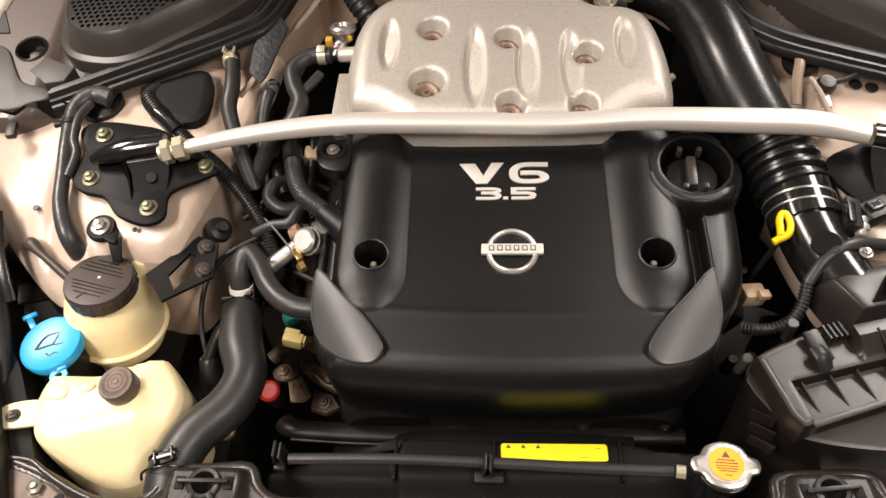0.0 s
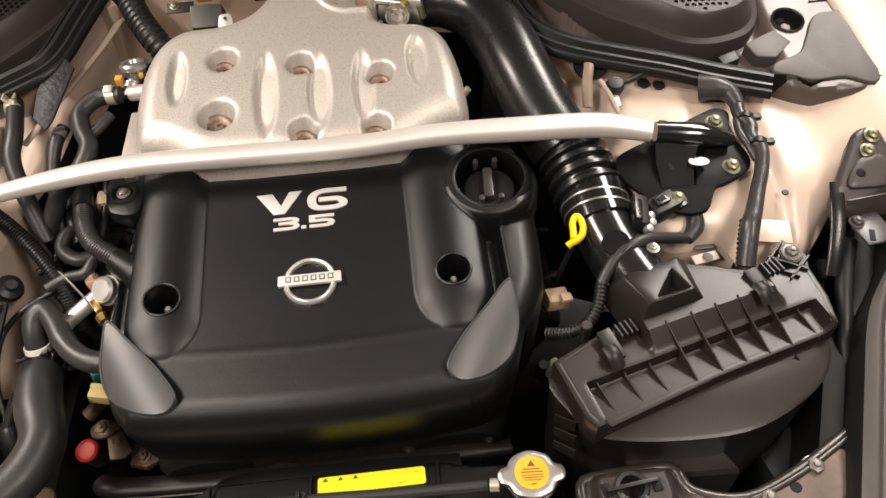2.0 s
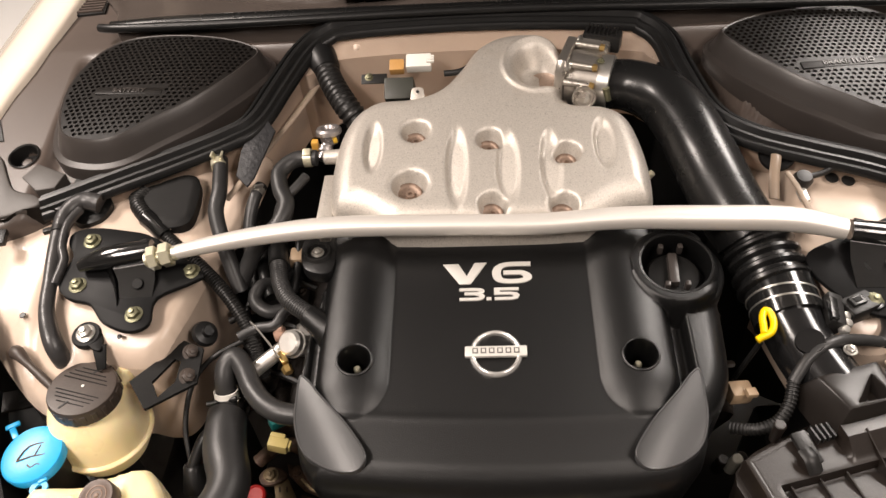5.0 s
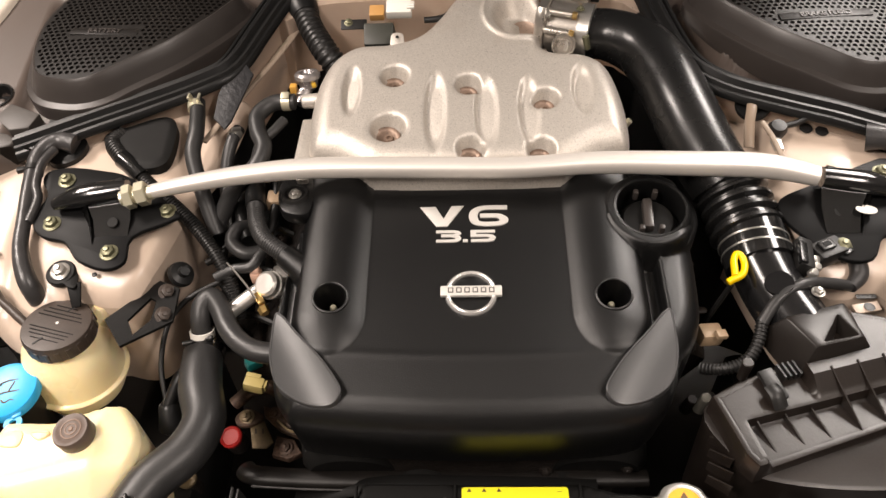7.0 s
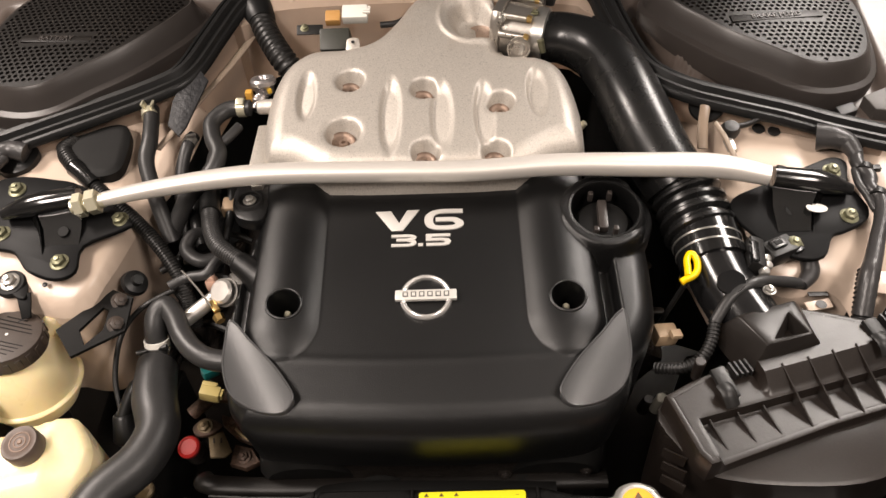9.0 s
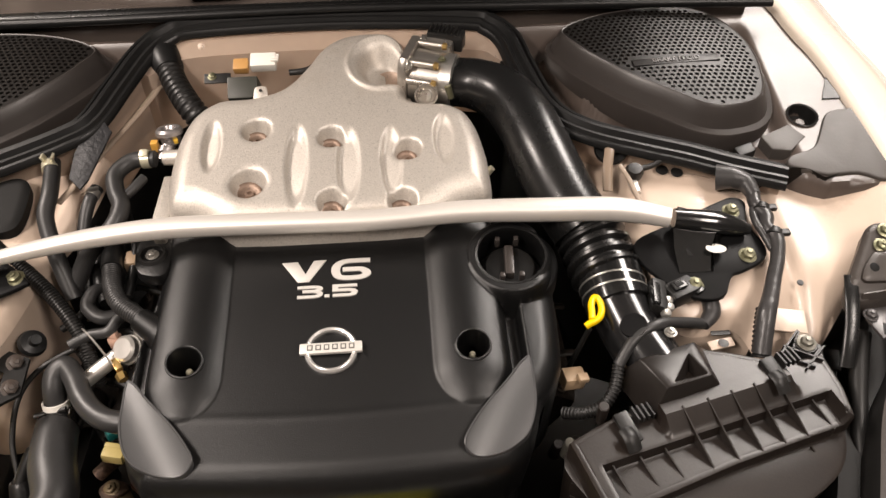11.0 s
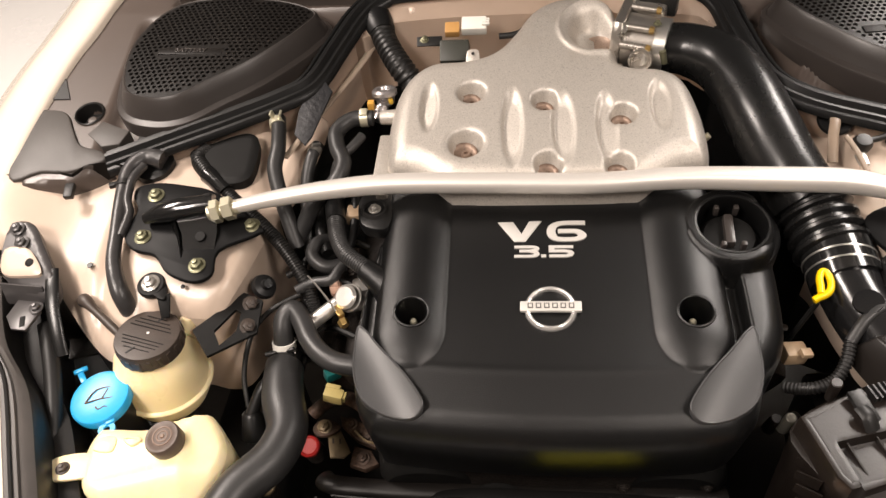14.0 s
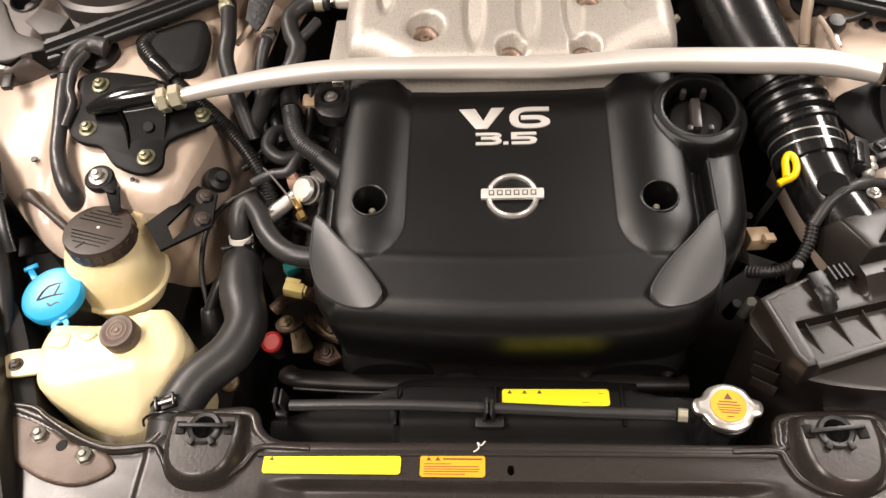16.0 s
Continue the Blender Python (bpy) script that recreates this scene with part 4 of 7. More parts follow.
letter_v = prism([(-0.0580, 0.1290), (-0.0400, 0.1293), (-0.0305, 0.1120), (-0.0215, 0.1300), (-0.0070, 0.1303), (-0.0262, 0.1012), (-0.0388, 0.1012)], 0, 0.0022, 0.0004)
for v_ in letter_v.verts:
    v_.co.z += cz(v_.co.y, -0.0008)
part("engine_lettering", letter_v, LETTER, cover)
stroke(soft([(0.98, 0.90), (0.42, 0.90), (0.20, 0.76), (0.13, 0.50), (0.18, 0.22), (0.34, 0.10), (0.70, 0.10), (0.86, 0.19), (0.88, 0.34), (0.78, 0.47), (0.66, 0.50), (0.30, 0.50)]), -0.0025, 0.1012, 0.0465, 0.0288, 0.0050, 0.0028, 0.0014)
stroke(soft([(0.02, 0.88), (0.70, 0.88), (0.88, 0.80), (0.88, 0.66), (0.70, 0.55), (0.22, 0.55)]), -0.0395, 0.0790, 0.0285, 0.0165, 0.0033, 0.0018, 0.0014)
stroke(soft([(0.66, 0.52), (0.88, 0.42), (0.88, 0.22), (0.70, 0.12), (0.02, 0.12)]), -0.0395, 0.0790, 0.0285, 0.0165, 0.0033, 0.0018, 0.0012)
stroke([(0.0, 0.12), (1.0, 0.12)], -0.0085, 0.0790, 0.0055, 0.0165, 0.0033, 0.0018, 0.0014)
stroke([(0.98, 0.88), (0.12, 0.88), (0.12, 0.53), (0.66, 0.53), (0.84, 0.47), (0.88, 0.36), (0.84, 0.19), (0.70, 0.12), (0.02, 0.12)], 0.0, 0.0790, 0.0285, 0.0165, 0.0033, 0.0018, 0.0014)
RECESS = mat("emblem_recess", (0.06, 0.057, 0.052), 0.4, 0.2)
emblem = part("emblem", lathe([(0.0222, 0.0), (0.0222, 0.0022), (0.0232, 0.0042), (0.0252, 0.0050), (0.0270, 0.0040), (0.0282, 0.0018), (0.0282, 0.0)], pose(0, 0.0115, cz(0.0115, 0.001), slope, 0, 0), 64), CHROME, cover, "chrome ring emblem with a cross bar")
part("emblem_bar", box((0, 0.0120, cz(0.0120, 0.0042)), (0.0660, 0.0125, 0.0050), 0.0014, (slope, 0, 0)), LETTER, emblem, "silver cross bar")
for k in range(6):
    part("emblem_letter_bar", box((-0.0220 + k * 0.0088, 0.0120, cz(0.0120, 0.0067)), (0.0058, 0.0064, 0.0005), 0, (slope, 0, 0)), RECESS, emblem, "small dark bar")
    part("emblem_letter_core", box((-0.0220 + k * 0.0088, 0.0120, cz(0.0120, 0.0070)), (0.0036, 0.0042, 0.0005), 0, (slope, 0, 0)), LETTER, emblem)
ear = part("ear", prism([(v.x, v.y) for v in grow([(-0.226, 0.172, 0), (-0.205, 0.182, 0), (-0.186, 0.172, 0), (-0.186, 0.118, 0), (-0.214, 0.118, 0), (-0.226, 0.14, 0)], True, 4)], 0.80, 0.818, 0.004), COVER, cover)
part("ear_collar", lathe([(0.012, 0), (0.0125, 0.004), (0.015, 0.004), (0.017, 0)], pose(-0.206, 0.146, 0.818), 24), BLACK, ear)
hexbolt(ear, (-0.206, 0.146, 0.819), size=0.010, material=STEEL, name="ear_bolt")
part("inlet_stub", tube([(-0.180, 0.050, 0.780), (-0.195, 0.060, 0.788), (-0.212, 0.072, 0.794)], [0.022, 0.016, 0.0135], 18, 5), COVER, cover, "moulded pipe recess")

# ---- plenum: details ----
for cx, cy, r in DIMPLES:
    floor_z = 0.8424 + 0.195 * (cy - 0.2)
    pad_ = part("dimple_floor", lathe([(0, 0.0), (r * 0.50, 0.0), (r * 0.66, 0.0016), (r * 0.72, 0.0040)], pose(cx - r * 0.10, cy - r * 0.04, floor_z - 0.0002, 11, 0, 0), 28), DIMPLE, plenum, "brown dimple floor")
    part("dimple_bolt", lathe([(0, 0.001), (0.0026, 0.001), (0.0030, 0.004), (0.0052, 0.004), (0.0060, 0.003), (0.0060, -0.003)], pose(cx, cy - 0.001, floor_z - 0.001), 12), DIMPLE, pad_)
part("dish_floor", lathe([(0, 0.0), (0.014, 0.0010), (0.0195, 0.0045), (0.0200, 0.001)], pose(0.0745, 0.402, 0.8690, 9, -6, 0), 32), mat("stained_dish", (0.36, 0.265, 0.205), 0.42, 0.5, 0.2, 50, 0.25, 400, pits=0.35), plenum, "brown stained floor of the dish")
part("tab", prism([(v.x, v.y) for v in grow([(-0.0085, -0.014, 0), (0.0085, -0.014, 0), (0.0085, 0.010, 0), (0.005, 0.016, 0), (-0.005, 0.016, 0), (-0.0085, 0.010, 0)], True, 3)], 0, 0.003, 0.0008, pose(-0.092, 0.364, 0.879, 35, 0, 0)), ALLOY, plenum, "small cast tab")
part("tab_hole", lathe([(0.0022, 0), (0, 0.0004)], aim((-0.092, 0.3695, 0.8885), (0, -0.57, 0.82)), 12), BLACK, plenum)
part("side_boss", rod((-0.184, 0.290, 0.848), (-0.212, 0.290, 0.847), 0.010, 0.009, 20, 0.001), ALLOY, plenum)
part("side_flange", box((-0.203, 0.225, 0.825), (0.020, 0.10, 0.012), 0.003), ALLOY, plenum)
part("side_flange", box((-0.200, 0.195, 0.80), (0.014, 0.06, 0.05), 0.003), ALLOY, plenum)
part("side_stud", rod((0.192, 0.245, 0.835), (0.198, 0.245, 0.842), 0.005, 0.004, 12), PALEZINC, plenum)
throttle = thing("throttle_body", (0.12, 0.40, 0.83), "bright alloy throttle body bolted to the plenum", "throttle body")
ax = Vector((0.945, -0.327, -0.02)).normalized()
c0 = Vector((0.098, 0.408, 0.880))
part("flange", prism([(u, v) for u, v in ((-0.030, -0.040), (0.030, -0.040), (0.040, -0.028), (0.040, 0.030), (0.030, 0.042), (-0.030, 0.042), (-0.040, 0.030), (-0.040, -0.028))], 0, 0.013, 0.003, aim(c0, ax)), THROTTLE, throttle)
part("barrel", rod(c0 + ax * 0.012, c0 + ax * 0.058, 0.0365, 0.034, 32, 0.002), THROTTLE, throttle)
part("motor_case", box(c0 + ax * 0.034 + Vector((0.012, 0.036, 0.018)), (0.045, 0.030, 0.034), 0.005, (0, 0, -19)), THROTTLE, throttle)
part("motor_cap", box(c0 + ax * 0.042 + Vector((0.018, 0.050, 0.030)), (0.050, 0.022, 0.024), 0.003, (0, 0, -19)), BLACK, throttle, "black ribbed plug cap")
for k in range(8):
    part("cap_rib", box(c0 + ax * (0.022 + 0.0055 * k) + Vector((0.018, 0.052, 0.043)), (0.0018, 0.020, 0.004), 0, (0, 0, -19)), BLACK, throttle)
port = part("idle_port", rod(c0 + ax * 0.030 + Vector((0, -0.030, 0.002)), c0 + ax * 0.030 + Vector((-0.004, -0.052, 0.006)), 0.0145, 0.0135, 24, 0.002), THROTTLE, throttle)
part("port_plug", rod(c0 + ax * 0.030 + Vector((-0.004, -0.052, 0.006)), c0 + ax * 0.030 + Vector((-0.0045, -0.054, 0.0065)), 0.009, 0.007, 18), STEEL, port)
part("mount_lug", box((0.093, 0.353, 0.866), (0.022, 0.020, 0.012), 0.004), THROTTLE, throttle)
hexbolt(throttle, (0.080, 0.362, 0.873), size=0.010, material=STEEL, name="lug_bolt")
for u, v in ((-0.033, -0.033), (0.033, -0.033), (0.033, 0.035), (-0.033, 0.035)):
    m = aim(c0, ax)
    hexbolt(throttle, m @ Vector((u, v, 0.013)), ax, 0.009, STEEL, name="flange_bolt")
hexbolt(throttle, c0 + ax * 0.05 + Vector((0, -0.010, 0.036)), (0, 0, 1), 0.007, ZINC, name="brass_screw")
for k, (v_, w_) in enumerate(((-0.022, 0.034), (-0.036, 0.016), (0.022, 0.036))):
    a_ = c0 + ax * 0.012 + Vector((v_ * 0.33, v_, w_))
    b_ = c0 + ax * 0.046 + Vector((v_ * 0.33, v_, w_))
    part("through_bolt", rod(a_, b_, 0.0050, 0.0046, 14, 0.0008), THROTTLE, throttle)
    part("brass_end", rod(b_, b_ + ax * 0.006, 0.0050, 0.0044, 6, 0.0006), BRASS, throttle, "brass coloured bolt head")
part("port_ring", lathe([(0.0150, 0.0), (0.0150, 0.0022), (0.0128, 0.0026), (0.0112, 0.0), (0.0085, -0.0010), (0.0080, 0.0018), (0, 0.0018)], aim(c0 + ax * 0.030 + Vector((-0.0042, -0.0525, 0.0062)), (-0.08, -0.96, 0.2)), 28), THROTTLE, throttle, "round blanking plug")
clamp = part("hose_clamp", tube([c0 + ax * 0.053, c0 + ax * 0.060, c0 + ax * 0.068], 0.0358, 36, 3), STEEL, duct, "bright steel band clamp")
part("clamp_screw", rod(c0 + ax * 0.060 + Vector((0, -0.034, -0.004)), c0 + ax * 0.060 + Vector((-0.004, -0.034, 0.014)), 0.0045, 0.0045, 10), ZINC, clamp)
for (p, r) in (((0.3215, 0.086, 0.7845), 0.0392), ((0.3225, 0.073, 0.7825), 0.0390)):
    part("band", tube([Vector(p) + Vector((0, 0.0010, 0.0002)), Vector(p), Vector(p) - Vector((0, 0.0010, 0.0002))], r, 36, 2), STEEL, duct, "thin bright band")
part("meter_boss", lathe([(0.015, 0), (0.0145, 0.003), (0, 0.003)], aim((0.3245, 0.0125, 0.8035), (-0.28, -0.12, 0.95)), 28), METER, duct, "round boss")

# ---- strut brace: ends and brackets ----
PLATE = {-1: [(-0.512, 0.183), (-0.487, 0.189), (-0.448, 0.184), (-0.407, 0.172), (-0.342, 0.124), (-0.347, 0.111), (-0.388, 0.090), (-0.390, 0.058), (-0.412, 0.048), (-0.445, 0.060), (-0.466, 0.083), (-0.491, 0.090), (-0.508, 0.103), (-0.512, 0.122), (-0.504, 0.148), (-0.515, 0.168)],
         1: [(0.461, 0.175), (0.484, 0.182), (0.498, 0.173), (0.492, 0.145), (0.504, 0.112), (0.496, 0.093), (0.469, 0.080), (0.453, 0.074), (0.437, 0.049), (0.408, 0.048), (0.380, 0.066), (0.352, 0.102), (0.354, 0.128), (0.398, 0.148)]}
NUTS = {-1: ((-0.485, 0.169, 0.826), (-0.487, 0.109, 0.813), (-0.410, 0.069, 0.805), (-0.354, 0.124, 0.815)), 1: ((0.477, 0.162, 0.824), (0.479, 0.100, 0.811), (0.407, 0.065, 0.804))}


def tower_plate(line):
    bm = prism(line, -0.006, 0.0, 0.002)
    for v in bm.verts:
        v.co.z += 0.812 + 0.21 * (v.co.y - 0.10)
    return bm


for side in (-1, 1):
    line = [(v.x, v.y) for v in grow([(x, y, 0) for x, y in PLATE[side]], True, 4)]
    tp = part("tower_plate", tower_plate(line), PLATEBLACK, brace, "glossy black tower plate")
    for at in NUTS[side]:
        hexbolt(tp, at, (side * 0.05, -0.15, 1), 0.0138)
    part("bracket", tube([(side * 0.398, 0.141, 0.838), (side * 0.425, 0.137, 0.836), (side * 0.448, 0.134, 0.834), (side * 0.466, 0.131, 0.831), (side * 0.486, 0.127, 0.826)], [0.0122, 0.0138, 0.0142, 0.0120, 0.0070], 24, 4, (1.0, 0.9)), GLOSS, brace, "black tapered bracket tube")
    part("bracket_band", tube([(side * 0.402, 0.1437, 0.8378), (side * 0.406, 0.1425, 0.8375), (side * 0.410, 0.1413, 0.8372)], 0.0128, 20, 2, (1.0, 0.85)), BLACK, brace)
    web = [(0.446, 0.126, 0.826), (0.436, 0.108, 0.816), (0.430, 0.082, 0.803), (0.394, 0.082, 0.803), (0.393, 0.110, 0.816), (0.397, 0.138, 0.830)]
    sheet = bmesh.new()
    sheet.faces.new([sheet.verts.new((side * x, y, z + 0.003)) for x, y, z in web])
    bmesh.ops.triangulate(sheet, faces=sheet.faces[:])
    bmesh.ops.solidify(sheet, geom=sheet.faces[:], thickness=0.003)
    part("gusset", sheet, GLOSS, brace, "stamped black web", 20)
    part("web_hole", lathe([(0, 0.0006), (0.006, 0.0006), (0.0065, 0)], aim((side * 0.412, 0.104, 0.8190), (side * 0.05, -0.45, 1)), 18), MATTE, brace, "dark hole in the web")
    edge_ = grow([(side * 0.449, 0.127, 0.832), (side * 0.439, 0.108, 0.822), (side * 0.432, 0.080, 0.809)], n=4)
    part("fold", ribbon(edge_, lambda p: (p.x + side * 0.007, p.y - 0.001, p.z - 0.012), lambda p: (p.x, p.y, p.z), 0.002), SATIN, brace)
    
part("lock_nut", rod((-0.372, 0.131, 0.840), (-0.384, 0.1285, 0.8385), 0.0145, 0.0145, 6, 0.001), PALEZINC, brace, "pale zinc lock nut")
part("lock_nut", rod((-0.388, 0.1277, 0.838), (-0.398, 0.1255, 0.837), 0.0145, 0.0145, 6, 0.001), PALEZINC, brace, "pale zinc lock nut")
part("thread", rod((-0.366, 0.132, 0.840), (-0.402, 0.1246, 0.8368), 0.0085, 0.0085, 14), PALEZINC, brace)
part("tag", prism(ring(0, 0, 0.013, 0.009, 20), 0, 0.0008, 0, pose(0.440, 0.103, 0.822, -10, 10, 15)), WHITEP, brace, "small white oval tag")

# ---- air filter box ----
DULLZINC = mat("dull_zinc", (0.21, 0.20, 0.17), 0.42, 0.6, 0.2, 60, 0.1, 250)
airbox = thing("air_filter_box", (0.40, -0.09, 0.55), "dusty black plastic air filter box with a ribbed lid", "air filter box")
LID = [(0.238, -0.104), (0.268, -0.088), (0.292, -0.078), (0.330, -0.066), (0.352, -0.030), (0.395, -0.008), (0.424, -0.016), (0.460, -0.030), (0.530, -0.018), (0.534, -0.060), (0.531, -0.093), (0.400, -0.130), (0.264, -0.176), (0.256, -0.165)]


TURN_LID = 14.68


def lid_height(x, y, d):
    z = 0.771 - 0.02 * np.maximum(-y, 0)
    z = z - 0.013 * ss(0.0, 0.0035, -y) * ss(-0.006, -0.001, x) * ss(0.262, 0.257, x)
    z = z + 0.015 * np.clip((y - 0.003) / 0.019, 0, 1) * ss(0.070, 0.074, x) * ss(0.232, 0.222, x) - 0.10 * np.maximum(y - 0.040, 0)
    return z - rim_round(d, 0.004)


lay = pose(0.268, -0.128, 0, 0, 0, TURN_LID)
back = lay.inverted()
bm = field([(back @ Vector((x, y, 0)))[:2] for x, y in LID], 0.0025, lid_height, 0.030)
bmesh.ops.transform(bm, matrix=lay, verts=bm.verts)
part("lid", bm, AIRBOX, airbox, "dusty black ribbed lid", 30)


def lid_edge(up):
    """Height of the lid's border at a place of the plan, raised by up."""
    def at(x, y):
        p = back @ Vector((x, y, 0))
        return float(lid_height(np.float64(p.x), np.float64(p.y), np.float64(0.004))) + up
    return at


border = []
for a, b in zip(LID, LID[1:] + LID[:1]):
    n = max(2, int(math.hypot(b[0] - a[0], b[1] - a[1]) / 0.004))
    border += [(a[0] + (b[0] - a[0]) * k / n, a[1] + (b[1] - a[1]) * k / n) for k in range(n)]
part("lid_flange", collar(border, [(0.0005, lid_edge(-0.034)), (0.0022, lid_edge(-0.032)), (0.0022, lid_edge(-0.003)), (0.0010, lid_edge(-0.0002)), (-0.0020, lid_edge(0.0005)), (-0.0045, lid_edge(0.0001))])[0], AIRBOX, airbox, "crisp moulded border of the lid", 35)


def fin(a, b, h, thick=0.0022):
    """A triangular rib from its tall end a to its low end b."""
    a, b = Vector(a), Vector(b)
    side = (b - a).cross(Vector((0, 0, 1))).normalized() * thick / 2
    bm = bmesh.new()
    pts = [a - Vector((0, 0, 0.014)), a + Vector((0, 0, h)), b + Vector((0, 0, 0.001)), b - Vector((0, 0, 0.012))]
    one, two = [bm.verts.new(p - side) for p in pts], [bm.verts.new(p + side) for p in pts]
    bm.faces.new(one)
    bm.faces.new(two[::-1])
    for i in range(4):
        j = (i + 1) % 4
        bm.faces.new((one[j], one[i], two[i], two[j]))
    return bm


for k, u in enumerate((0.004, 0.034, 0.062, 0.095, 0.124, 0.152, 0.179, 0.206, 0.237)):
    high = 0.7845 if 3 <= k <= 7 else 0.7665
    reach = 0.025 if 3 <= k <= 7 else 0.017
    top, low = lay @ Vector((u, reach, high)), lay @ Vector((u + 0.008, -0.0355, 0.7555))
    part("rib", fin(top, low, 0.0035, 0.0018), AIRBOX, airbox)
LOWER = [(v.x, v.y) for v in grow([(0.236, -0.102, 0), (0.30, -0.06, 0), (0.42, -0.02, 0), (0.525, -0.022, 0), (0.536, -0.07, 0), (0.515, -0.128, 0), (0.47, -0.162, 0), (0.41, -0.184, 0), (0.33, -0.184, 0), (0.268, -0.172, 0), (0.252, -0.150, 0)], True, 4)]
part("base", loft(LOWER, [(-0.012, 0.54), (-0.004, 0.60), (0.0, 0.725), (0.002, 0.742), (-0.002, 0.744)]), AIRBOX, airbox, "rounded dusty black lower half", 30)
part("base_step", loft([(0.300, -0.176), (0.400, -0.178), (0.410, -0.205), (0.300, -0.200)], [(0, 0.56), (0, 0.690), (-0.004, 0.694)]), AIRBOX, airbox)
for k in range(4):
    a = Vector((0.253 - 0.003 * k, -0.146 - 0.0125 * k, 0.746 - 0.003 * k))
    part("side_rib", fin(a, a + Vector((-0.016, 0.019, -0.012)), 0.003, 0.0018), AIRBOX, airbox)
for (u, v, w) in ((0.296, -0.094, 0.776), (0.462, -0.046, 0.787)):
    cl = part("lid_clip", box((u, v, w), (0.016, 0.034, 0.006), 0.002, (8, 0, 18)), BLACK, airbox, "black lid clip")
    part("clip_hook", tube([(u - 0.004, v - 0.004, w + 0.004), (u - 0.001, v - 0.014, w + 0.005), (u + 0.003, v - 0.024, w - 0.004)], 0.006, 8, 4, (1.3, 0.5)), BLACK, cl)
    for k in range(4):
        part("clip_tooth", box((u + 0.010 + 0.0055 * k, v + 0.012 + 0.0015 * k, w + 0.003), (0.002, 0.016, 0.008), 0, (0, 0, 18)), BLACK, cl)
part("rib", fin((0.316, -0.150, 0.744), (0.322, -0.172, 0.735), 0.004), AIRBOX, airbox)
part("rib", fin((0.487, -0.112, 0.744), (0.496, -0.128, 0.735), 0.004), AIRBOX, airbox)
tower = part("mount_tower", loft([(0.488, -0.018), (0.518, 0.014), (0.545, 0.006), (0.538, -0.020)], [(0, 0.72), (0, 0.758), (-0.003, 0.760)]), BLACK, airbox, "ribbed mounting foot")
for (a, b) in (((0.484, -0.014), (0.516, -0.034)), ((0.492, -0.004), (0.528, -0.026)), ((0.482, -0.036), (0.517, 0.014)), ((0.505, -0.036), (0.536, -0.008)), ((0.480, -0.020), (0.516, 0.016))):
    mx, my = (a[0] + b[0]) / 2, (a[1] + b[1]) / 2
    part("foot_rib", box((mx, my, 0.764), (math.hypot(b[0] - a[0], b[1] - a[1]), 0.0020, 0.022), 0, (0, 0, math.degrees(math.atan2(b[1] - a[1], b[0] - a[0])))), BLACK, tower)
part("foot_pad", lathe([(0.0125, -0.016), (0.0130, 0.0), (0.0120, 0.002), (0, 0.002)], pose(0.517, -0.004, 0.774, 4, 0, 0), 28), BLACK, tower, "round pad below the bolt")
hexbolt(airbox, (0.517, -0.004, 0.7765), (0, -0.1, 1), 0.0125, DULLZINC, washer=1.7, name="mount_bolt")
low_ = [(0.300, -0.018, 0.758), (0.322, -0.086, 0.764), (0.412, -0.058, 0.770), (0.412, 0.004, 0.764)]
high_ = [(0.321, -0.028, 0.800), (0.339, -0.068, 0.803), (0.389, -0.056, 0.803), (0.384, -0.010, 0.800)]
notch = [(0.373, -0.026, 0.8015), (0.348, -0.061, 0.8030), (0.384, -0.0535, 0.8030)]
bm = bmesh.new()
v0, v1, v2 = [bm.verts.new(p) for p in low_], [bm.verts.new(p) for p in high_], [bm.verts.new(p) for p in notch]
deep = bm.verts.new((0.3745, -0.0440, 0.770))
for four in ((v1[0], v2[0], v1[3]), (v1[0], v2[1], v2[0]), (v1[0], v1[1], v2[1]), (v1[1], v1[2], v2[2], v2[1]), (v1[2], v1[3], v2[0], v2[2]), (v2[0], v2[1], deep), (v2[1], v2[2], deep), (v2[2], v2[0], deep)):
    bm.faces.new(four)
bm.faces.new(v0[::-1])
for i in range(4):
    bm.faces.new((v0[i], v0[(i + 1) % 4], v1[(i + 1) % 4], v1[i]))
bmesh.ops.recalc_face_normals(bm, faces=bm.faces)
bmesh.ops.bevel(bm, geom=[e for e in bm.edges if deep not in e.verts], offset=0.0022, segments=2, affect="EDGES", profile=0.5)
part("elbow", bm, ELBOW, airbox, "shiny black faceted outlet duct with a triangular notch", 24)
hexbolt(airbox, (0.362, 0.002, 0.802), size=0.009, material=STEEL, name="elbow_screw")
part("stud", rod((0.276, -0.072, 0.755), (0.276, -0.072, 0.784), 0.005, 0.006, 12, 0.001), AIRBOX, airbox)

# ---- air meter plug, its lead and the dipstick ----
plug = thing("meter_plug", (0.38, 0.045, 0.78), "black electric plug on the air meter", "electric plug")
part("sensor", box((0.360, 0.052, 0.802), (0.017, 0.042, 0.020), 0.003, (0, 18, -12)), BLACK, plug)
part("sensor_step", box((0.3565, 0.048, 0.8125), (0.009, 0.030, 0.008), 0.002, (0, 18, -12)), SATIN, plug)
part("body", box((0.390, 0.060, 0.800), (0.036, 0.024, 0.020), 0.003, (0, 0, 24)), BLACK, plug)
part("latch", box((0.386, 0.060, 0.8115), (0.018, 0.012, 0.005), 0.0015, (0, 0, 24)), SATIN, plug)
part("latch_slot", box((0.386, 0.060, 0.8142), (0.009, 0.006, 0.001), 0, (0, 0, 24)), MATTE, plug)
part("rear_shell", box((0.408, 0.062, 0.798), (0.014, 0.018, 0.016), 0.003, (0, 0, 30)), SATIN, plug)
